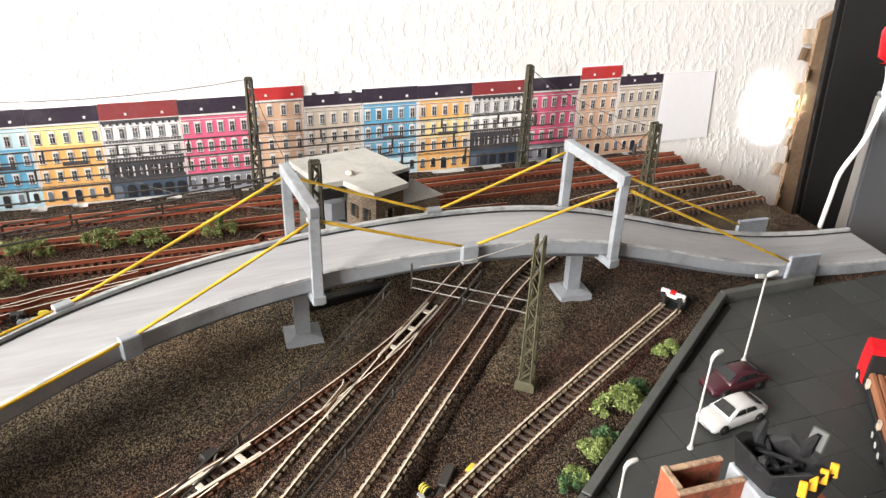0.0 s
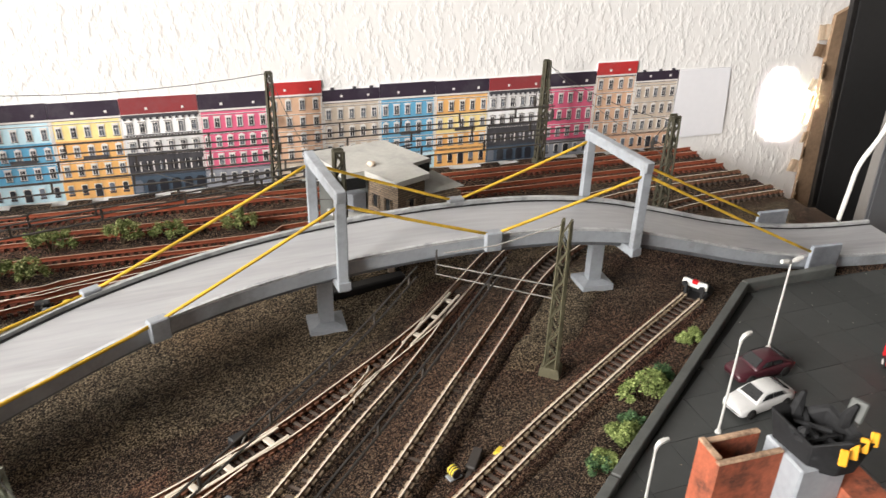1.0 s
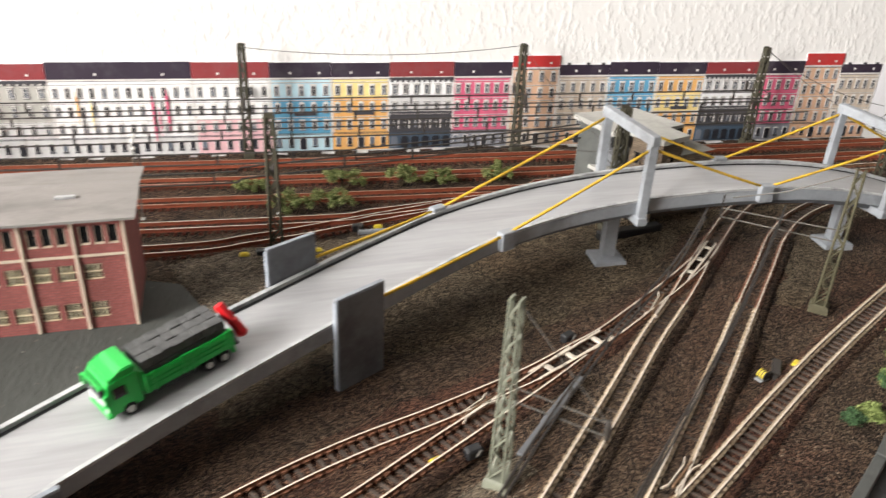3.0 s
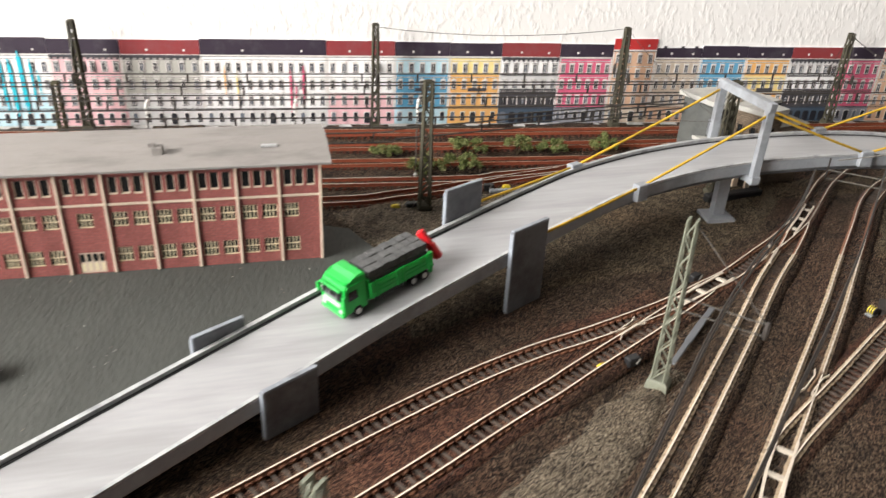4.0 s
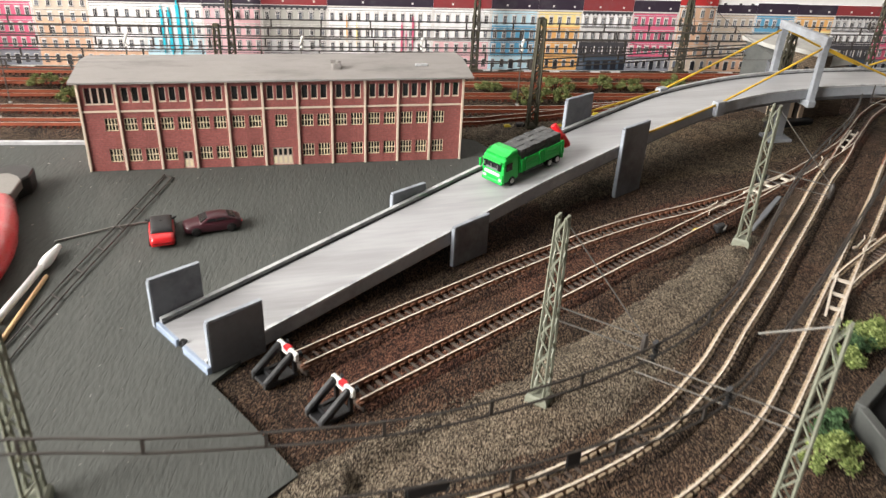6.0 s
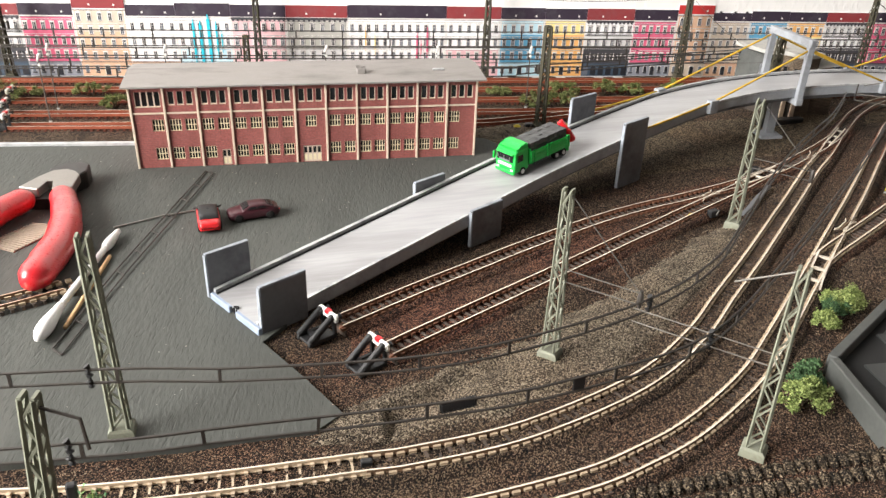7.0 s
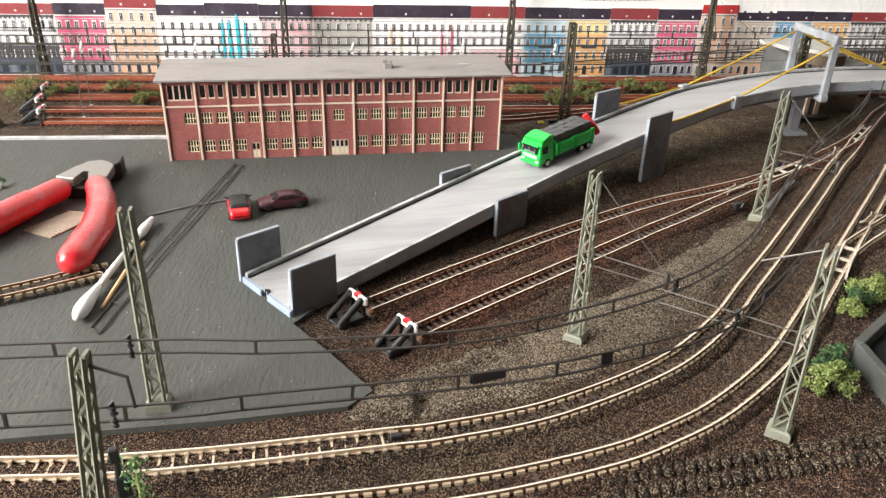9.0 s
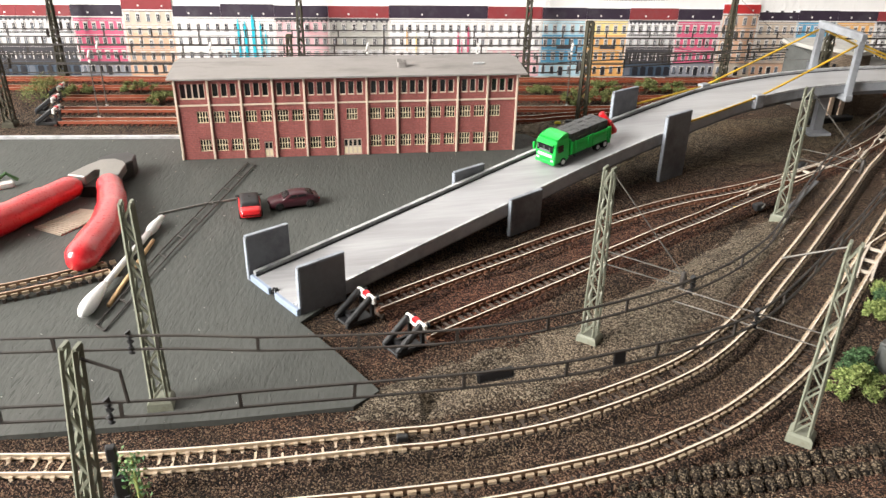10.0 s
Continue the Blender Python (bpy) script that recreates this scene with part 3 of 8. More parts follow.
ground_sheet("ground", -0.85, 0.76, -0.45, 0.60, 0.005, OUTLINE, 0.0, BALLAST, "dark brown fine model ballast covering the board")
GRAVEL_POLY = [(-0.252, 0.066), (-0.212, 0.0685), (-0.169, 0.079), (-0.1165, 0.104), (-0.080, 0.135), (-0.051, 0.1675), (-0.016, 0.207), (0.020, 0.249), (0.016, 0.262), (-0.012, 0.248), (-0.062, 0.206), (-0.112, 0.166), (-0.165, 0.130), (-0.212, 0.104), (-0.244, 0.084)]
SIDING_POLY = [(-0.236, 0.168), (-0.15, 0.224), (-0.05, 0.284), (0.035, 0.325), (0.035, 0.302), (-0.02, 0.252), (-0.08, 0.207), (-0.15, 0.160), (-0.215, 0.114), (-0.234, 0.124)]
ground_sheet("siding_ballast", -0.25, 0.05, 0.10, 0.34, 0.002, SIDING_POLY, 0.0006, REDBALLAST, "rust red ballast round the two sidings")
ground_sheet("gravel_strip", -0.26, 0.03, 0.06, 0.27, 0.0016, GRAVEL_POLY, 0.0014, LIGHTGRAVEL, "pale grey gravel between the sidings and the curved track")
EARTH_POLY = [(-0.10, 0.285), (-0.02, 0.325), (0.06, 0.345), (0.13, 0.385), (0.17, 0.43), (0.30, 0.44), (0.42, 0.44), (0.44, 0.48), (0.36, 0.47), (0.25, 0.47), (0.05, 0.445), (-0.03, 0.430), (-0.09, 0.436), (-0.128, 0.436), (-0.136, 0.420), (-0.124, 0.395), (-0.116, 0.36), (-0.112, 0.325)]
ground_sheet("gravel_verge", -0.15, 0.46, 0.27, 0.49, 0.0025, EARTH_POLY, 0.0013, OLIVEGRAVEL, "olive brown gravel bank under and beside the road bridge")
PATCH_POLY = [(-0.136, 0.428), (-0.090, 0.441), (-0.045, 0.449), (0.002, 0.455), (0.010, 0.440), (-0.050, 0.402), (-0.085, 0.372), (-0.105, 0.358), (-0.119, 0.385), (-0.130, 0.408)]
ground_sheet("gravel_patch", -0.15, 0.02, 0.35, 0.47, 0.002, PATCH_POLY, 0.0024, LIGHTGRAVEL, "pale sandy gravel between the yard paving and the ramp")
MID_POLY = [(0.195, 0.345), (0.225, 0.362), (0.26, 0.40), (0.27, 0.44), (0.235, 0.42), (0.205, 0.38), (0.175, 0.345)]
ground_sheet("gravel_between_tracks", 0.16, 0.28, 0.32, 0.45, 0.002, MID_POLY, 0.0012, OLIVEGRAVEL, "olive brown gravel between two tracks under the bridge")

bm = bmesh.new(); prism(bm, LEFT_PLAZA, -0.003, 0.0022)
solid("pavement_left", bm, ASPHALT, "dark grey cobbled yard paving of soft foam sheet", "pavement", "structure")
bm = bmesh.new(); prism(bm, [(-0.85, 0.3930), (-0.365, 0.3930), (-0.365, 0.3965), (-0.85, 0.3965)], -0.003, 0.0040)
solid("pavement_edge", bm, EDGELIGHT, "pale cut edge of the yard paving", "edge", "structure")

# ---- right yard with slabs and kerb ----
bm = bmesh.new(); prism(bm, RIGHT_PLAZA, -0.003, 0.0042)
right_yard = solid("pavement_right", bm, TILEGAP, "dark grey yard of large square paving slabs", "pavement", "structure")
KERB_LINE = [(-0.0290, -0.02), (-0.0215, 0.096), (0.149, 0.228), (0.193, 0.265), (0.328, 0.375), (0.390, 0.378)]
for a, b in zip(KERB_LINE, KERB_LINE[1:]):
    bm = bmesh.new()
    d = (Vector(b) - Vector(a)).normalized() * 0.0014
    beam(bm, (a[0] - d.x * 0.3, a[1] - d.y * 0.3, 0.0035), (b[0] - d.x, b[1] - d.y, 0.0035), 0.0042, 0.0140, 0.0004)
    solid("kerb", bm, KERBM, "dark grey painted kerb wall along the slab yard", "kerb", "structure")

# ---- rails ----
GAUGE, TIE_L = 0.0092, 0.0152
HALF = GAUGE / 2


def tie_mesh(name, material, length=TIE_L, wide=0.0014, high=0.0021, chair=0.00145, chair_paint=None):
    bm = bmesh.new()
    bx(bm, -wide / 2, wide / 2, -length / 2, length / 2, -0.0004, high)
    for s in (-1, 1):
        for k in (-1, 1):
            n = len(bm.faces)
            bx(bm, -chair, chair, s * HALF + k * 0.00096 - 0.00056, s * HALF + k * 0.00096 + 0.00056, high - 0.0002, high + 0.0012)
            bm.faces.ensure_lookup_table()
            for f in bm.faces[n:]:
                f.material_index = 1
    return mesh_of(name, bm, [material, chair_paint or CHAIR])


TIE_ME = tie_mesh("sleeper", TIE)
TIEBARE_ME = tie_mesh("sleeper_bare", TIE, chair=0.0011, chair_paint=RAILROSY)
TIEPALE_ME = tie_mesh("sleeper_pale", TIEPALE, wide=0.00085, chair=0.0007, chair_paint=TIEPALE)


def rail_section(foot=0.00052, web=0.00022, head=0.00035, z0=0.0021, z1=0.0044):
    return [(-foot, z0), (foot, z0), (foot, z0 + 0.0004), (web, z0 + 0.0007), (web, z1 - 0.0009), (head, z1 - 0.0006), (head, z1),
            (-head, z1), (-head, z1 - 0.0006), (-web, z1 - 0.0009), (-web, z0 + 0.0007), (-foot, z0 + 0.0004)]


def track(label, pts, sides, tops, ties="parts", spacing=0.0046, pale_to=None, bare_from=9.0, z0=0.0):
    t = thing("track", label, "track", "model railway tracks")
    line = smooth_line([(x, y, z0) for x, y in pts], 0.006)
    for s in (-1, 1):
        bm = bmesh.new()
        sweep(bm, line, [(s * HALF + a, u) for a, u in rail_section()], top_slot=6)
        part("rail", bm, [sides, tops], t)
    tl = smooth_line([(x, y, z0) for x, y in pts], spacing)
    if ties == "parts":
        for i, p in enumerate(tl):
            s, d = side_of(tl, i)
            ob = new("sleeper", TIEPALE_ME if pale_to is not None and p.x < pale_to else TIEBARE_ME if p.x > bare_from else TIE_ME)
            ob.parent = t
            ob.matrix_basis = pose(p.x, p.y, p.z, 0, 0, math.degrees(math.atan2(d.y, d.x)) + random.uniform(-2, 2))
    else:
        bm = bmesh.new()
        for i, p in enumerate(tl):
            s, d = side_of(tl, i)
            bx(bm, -0.00085, 0.00085, -TIE_L / 2, TIE_L / 2, -0.0004, 0.0021, pose(p.x, p.y, p.z, 0, 0, math.degrees(math.atan2(d.y, d.x))))
        tagged(part("sleeper_bed", bm, ties, t), kind="stuff")
    return t


def shift(pts, d):
    """The line beside pts, d to its right."""
    line = [Vector((*p, 0)) for p in pts]
    return [tuple((p - side_of(line, i)[0] * d)[:2]) for i, p in enumerate(line)]


T3 = shift([(-0.50, 0.056), (-0.430, 0.053), (-0.367, 0.051), (-0.329, 0.050), (-0.291, 0.052), (-0.251, 0.056), (-0.210, 0.0605), (-0.166, 0.071), (-0.112, 0.097),
            (-0.074, 0.129), (-0.045, 0.1620), (-0.010, 0.2015), (0.033, 0.2520), (0.059, 0.2825)], HALF) + [(0.0975, 0.3215), (0.119, 0.345), (0.1325, 0.360), (0.150, 0.3807), (0.1605, 0.394), (0.184, 0.420), (0.217, 0.455), (0.262, 0.489), (0.33, 0.514), (0.434, 0.521)]
T2 = shift([(-0.50, 0.020), (-0.40, 0.019), (-0.33, 0.021), (-0.268, 0.025), (-0.231, 0.028), (-0.193, 0.033), (-0.151, 0.043), (-0.128, 0.052), (-0.100, 0.067), (-0.064, 0.095),
            (-0.035, 0.1255), (0.009, 0.1755), (0.060, 0.2335), (0.113, 0.2940), (0.147, 0.3345), (0.186, 0.3805), (0.222, 0.4225)], HALF) + [(0.262, 0.449), (0.31, 0.470), (0.37, 0.486), (0.440, 0.492)]
TR = [(0.0300, 0.1925), (0.0460, 0.2055), (0.0680, 0.2215), (0.0928, 0.2395), (0.1318, 0.2685), (0.1798, 0.3025), (0.2358, 0.3390), (0.2916, 0.3738), (0.3000, 0.3793)]
S1 = [(-0.2385, 0.1475), (-0.2000, 0.1745), (-0.1670, 0.1965), (-0.1300, 0.2210), (-0.0810, 0.2505), (-0.0470, 0.2675), (-0.0120, 0.2815), (0.0310, 0.3010), (0.0590, 0.3170), (0.0792, 0.3290), (0.1078, 0.3505), (0.1318, 0.3690), (0.160, 0.3935), (0.184, 0.420)]
S2 = [(-0.2165, 0.1235), (-0.2025, 0.1335), (-0.1730, 0.1540), (-0.1390, 0.1775), (-0.1065, 0.2000), (-0.0715, 0.2248), (-0.0465, 0.2412), (-0.0275, 0.2548), (-0.0055, 0.2700), (0.0165, 0.2852), (0.0345, 0.2978), (0.0590, 0.3160)]
JOINT = (-0.2280, next(a[1] + (b[1] - a[1]) * (-0.2280 - a[0]) / (b[0] - a[0]) for a, b in zip(T3, T3[1:]) if a[0] <= -0.2280 < b[0]))
track("cream track of bare pale sleepers joined to the curve", [JOINT] + [p for p in T3[::-1] if p[0] < -0.2285], RAILPALE, RAILTOP, spacing=0.0047, pale_to=-0.225)
track("curved track with bright rails in dark ballast", [JOINT] + [p for p in T3 if p[0] > -0.2275], RAILSIDE, RAILTOP, spacing=0.0047, bare_from=0.125)
track("curved track with bright rail heads in dark ballast", T2, RAILSIDE, RAILTOP, bare_from=0.163)
track("straight stub track running to a buffer stop", TR, RAILSIDE, RAILTOP)
track("siding with tan rails ending at a black buffer stop", S1, RAILROSY, RAILTOP, bare_from=-1.0)
track("siding with tan rails ending at a black buffer stop", S2, RAILROSY, RAILTOP, bare_from=-1.0)
lumpy = thing("coated_track", "unfinished track buried under clumps of dark ballast", "track")
for off in (-0.0042, 0.0042):
    bm = bmesh.new()
    tl = smooth_line([(-0.30, -0.002, 0), (-0.20, 0.0165, 0), (-0.15, 0.0265, 0), (-0.10, 0.0335, 0), (-0.04, 0.0405, 0), (0.02, 0.0440, 0)], 0.0047)
    for i, p in enumerate(tl):
        s, d = side_of(tl, i)
        q = p + s * off
        bx(bm, -0.0021, 0.0021, -0.0034, 0.0034, -0.002, 0.0015 + random.uniform(-0.0005, 0.0004), pose(q.x, q.y, q.z, 0, 0, math.degrees(math.atan2(d.y, d.x)) - 24 + random.uniform(-9, 9)), 0.0010)
    tagged(part("coated_rail", bm, LUMP, lumpy, "", True), kind="stuff")
for pts, fill in (([q for q in T3 if q[0] < 0.22], 0.0021), ([q for q in T2 if -0.5 < q[0] < 0.23], 0.0022), (S1, 0.0015), (S2, 0.0015), (TR, 0.0015)):
    line = smooth_line([(x, y, 0.0) for x, y in pts], 0.0024)
    bm = bmesh.new()
    rows = []
    for i, p in enumerate(line):
        sd, _ = side_of(line, i)
        row = []
        for k, up in ((-11, -0.0016), (-9, 0.0012), (-7.4, 0.0024), (-6.2, 0.0024), (-5.4, 0.0018), (-3.9, fill - 0.0003), (-2, fill), (0, fill), (2, fill), (3.9, fill - 0.0003), (5.4, 0.0018), (6.2, 0.0024), (7.4, 0.0024), (9, 0.0012), (11, -0.0016)):
            q = p + sd * (k * 0.001)
            row.append(bm.verts.new((q.x, q.y, up + 0.0011 * noise.noise(Vector((q.x * 260, q.y * 260, 2))))))
        rows.append(row)
    for a, b in zip(rows, rows[1:]):
        for k in range(14):
            bm.faces.new((a[k], a[k + 1], b[k + 1], b[k]))
    solid("ballast_bed", bm, REDBALLAST if fill == 0.0015 else BALLAST, "dark ballast packed between the rails, half covering the sleepers", "ground", "structure", smooth=True)
B1 = [(-0.80, 0.566), (-0.50, 0.565), (0.04, 0.563), (0.25, 0.568), (0.424, 0.573)]
B2 = [(-0.80, 0.536), (-0.50, 0.535), (0.04, 0.533), (0.22, 0.540), (0.432, 0.5465)]
B3 = [(-0.508, 0.503), (0.04, 0.502), (0.10, 0.511), (0.18, 0.5165), (0.262, 0.516)]
B4 = [(-0.500, 0.468), (-0.08, 0.468), (-0.02, 0.474), (0.04, 0.486), (0.09, 0.497)]
B5 = [(-0.488, 0.438), (-0.16, 0.438), (-0.09, 0.447), (-0.03, 0.464), (0.03, 0.482)]
for line, heads in ((B1, RAILTOP2), (B2, RAILTOP2), (B3, RAILTOP2), (B4, RAILTOP), (B5, RAILTOP)):
    track("long straight track with rust red rails", line, RAILRUST, heads, TIERUST, 0.0048, z0=-0.0012)

jn = thing("rail_joiner", "small black rail joiner clip on the curved track", "clip")
bm = bmesh.new(); bx(bm, -0.0022, 0.0022, -0.0013, 0.0013, 0.0008, 0.0044, None, 0.0004); part("clip", bm, BLACKP, jn)
put(jn, -0.2275, 0.0545, 0.0, 4)

# turnouts: white cross plates between pale moving blades
for pts, reach, frog in (([(0.1470, 0.3805), (0.1595, 0.3935), (0.1710, 0.4060)], 0.0023, ((0.1075, 0.3425), (0.1215, 0.3590))), ([(0.0420, 0.3055), (0.0545, 0.3130), (0.0710, 0.3235)], 0.0032, ((-0.0030, 0.2785), (0.0110, 0.2885))),
                         ([(0.0150, 0.1715), (0.0240, 0.1835), (0.0345, 0.1960)], 0.0036, ((0.0650, 0.2295), (0.0785, 0.2410)))):
    t = thing("turnout_blades", "pale bare metal blades and white cross plates of a turnout", "turnout", "turnouts")
    ends = []
    for k, (x, y) in enumerate(pts):
        a, b = pts[max(0, k - 1)], pts[min(len(pts) - 1, k + 1)]
        d = Vector((b[0] - a[0], b[1] - a[1], 0)).normalized()
        n = Vector((-d.y, d.x, 0))
        p, half = Vector((x, y, 0.0036)), reach + 0.0002 * k
        bm = bmesh.new()
        beam(bm, p - n * half, p + n * half, 0.0026, 0.0011, 0.0002)
        part("cross_plate", bm, PLATE, t)
        ends.append((p - n * half * 0.95, p + n * half * 0.95, d))
    for s in (0, 1):
        bm = bmesh.new()
        line = [ends[0][s] - ends[0][2] * 0.010] + [e[s] for e in ends] + [ends[-1][s] + ends[-1][2] * 0.007]
        for a, b in zip(line, line[1:]):
            beam(bm, a + Vector((0, 0, 0.0007)), b + Vector((0, 0, 0.0007)), 0.0011, 0.0008)
        part("blade", bm, RAILTOP, t)
    # the frog, a blunt wedge between two flared wing rails
    a, b = Vector((*frog[0], 0.0040)), Vector((*frog[1], 0.0040))
    d = (b - a).normalized()
    n = Vector((-d.y, d.x, 0))
    bm = bmesh.new(); beam(bm, a, b, 0.0010, 0.0014, 0.0003); part("frog", bm, RAILSIDE, t)
    for s in (-1, 1):
        bm = bmesh.new()
        wing = [a - d * 0.0030 + n * s * 0.0030, a + n * s * 0.0016, b - d * 0.0040 + n * s * 0.0018, b + n * s * 0.0032]
        for p, q in zip(wing, wing[1:]):
            beam(bm, p, q, 0.0005, 0.0012)
        part("wing_rail", bm, RAILTOP, t)

# ---- printed street backdrop on the wall ----
PRINT = {}


def print_mat(key, col):
    if key not in PRINT:
        PRINT[key] = pmat("print_" + key, col, 0.6, var=0.12, scale=110, fine=1500, bump=0, stain=tuple(c * 0.80 + 0.04 for c in col), stain_at=0.58)
    return PRINT[key]


COLS = {"purple": (0.036, 0.024, 0.042), "red": (0.27, 0.040, 0.045), "brightred": (0.52, 0.035, 0.035), "blue": (0.13, 0.40, 0.62), "orange": (0.85, 0.47, 0.16), "yellow": (0.95, 0.74, 0.32),
        "white": (0.93, 0.93, 0.935), "lightgrey": (0.68, 0.67, 0.67), "greygreen": (0.47, 0.46, 0.42), "black": (0.060, 0.058, 0.066), "pink": (0.72, 0.13, 0.24), "rose": (0.80, 0.50, 0.53), "beige": (0.72, 0.46, 0.31),
        "sand": (0.62, 0.52, 0.42), "window": (0.016, 0.017, 0.024), "pane": (0.15, 0.17, 0.21), "frame": (0.76, 0.73, 0.70), "plinth": (0.30, 0.31, 0.35), "teal": (0.02, 0.52, 0.66), "darkplinth": (0.06, 0.09, 0.13), "lightblue": (0.58, 0.79, 0.88)}
M = {k: print_mat(k, c) for k, c in COLS.items()}
backdrop = thing("street_backdrop", "printed paper strip of colourful old town houses on the wall", "backdrop")
PY = BACK_Y - 0.0006
# from x, to x, roof, upper wall, middle wall, foot wall, ground floor, windows in a row, top
HOUSES = [
    (-0.716, -0.674, "purple", "blue", "blue", "blue", "lightblue", 5, 0.0615), (-0.674, -0.625, "purple", "yellow", "yellow", "orange", "orange", 5, 0.0615),
    (-0.625, -0.5755, "red", "lightgrey", "lightgrey", "black", "darkplinth", 6, 0.0620), (-0.5755, -0.526, "red", "lightgrey", "lightgrey", "black", "darkplinth", 6, 0.0620),
    (-0.526, -0.479, "purple", "pink", "pink", "pink", "plinth", 6, 0.0625), (-0.479, -0.4325, "red", "sand", "beige", "beige", "beige", 5, 0.0680),
    (-0.4325, -0.388, "purple", "white", "white", "white", "beige", 5, 0.0620), (-0.388, -0.338, "purple", "white", "white", "lightblue", "lightblue", 6, 0.0640),
    (-0.338, -0.287, "purple", "rose", "rose", "rose", "rose", 6, 0.0630), (-0.287, -0.229, "red", "greygreen", "greygreen", "lightgrey", "lightgrey", 6, 0.0630),
    (-0.229, -0.1337, "purple", "white", "white", "white", "lightgrey", 12, 0.0640), (-0.1337, -0.080, "red", "white", "white", "rose", "rose", 6, 0.0635),
    (-0.080, -0.0360, "purple", "lightblue", "blue", "blue", "lightblue", 5, 0.0630), (-0.0360, 0.0065, "purple", "yellow", "orange", "orange", "orange", 5, 0.0625),
    (0.0065, 0.0550, "red", "white", "lightgrey", "black", "darkplinth", 6, 0.0630), (0.0550, 0.1000, "purple", "pink", "pink", "pink", "plinth", 6, 0.0625),
    (0.1000, 0.1375, "brightred", "beige", "beige", "beige", "sand", 4, 0.0672), (0.1375, 0.178, "purple", "sand", "sand", "sand", "beige", 5, 0.0600),
    (0.178, 0.219, "purple", "blue", "blue", "blue", "lightblue", 5, 0.0620), (0.219, 0.260, "purple", "orange", "yellow", "orange", "orange", 5, 0.0615),
    (0.260, 0.306, "red", "lightgrey", "white", "black", "darkplinth", 6, 0.0615), (0.306, 0.3465, "purple", "pink", "pink", "pink", "plinth", 5, 0.0620),
    (0.3465, 0.3805, "brightred", "beige", "beige", "beige", "beige", 4, 0.0680), (0.3805, 0.4180, "purple", "sand", "sand", "sand", "beige", 5, 0.0590)]
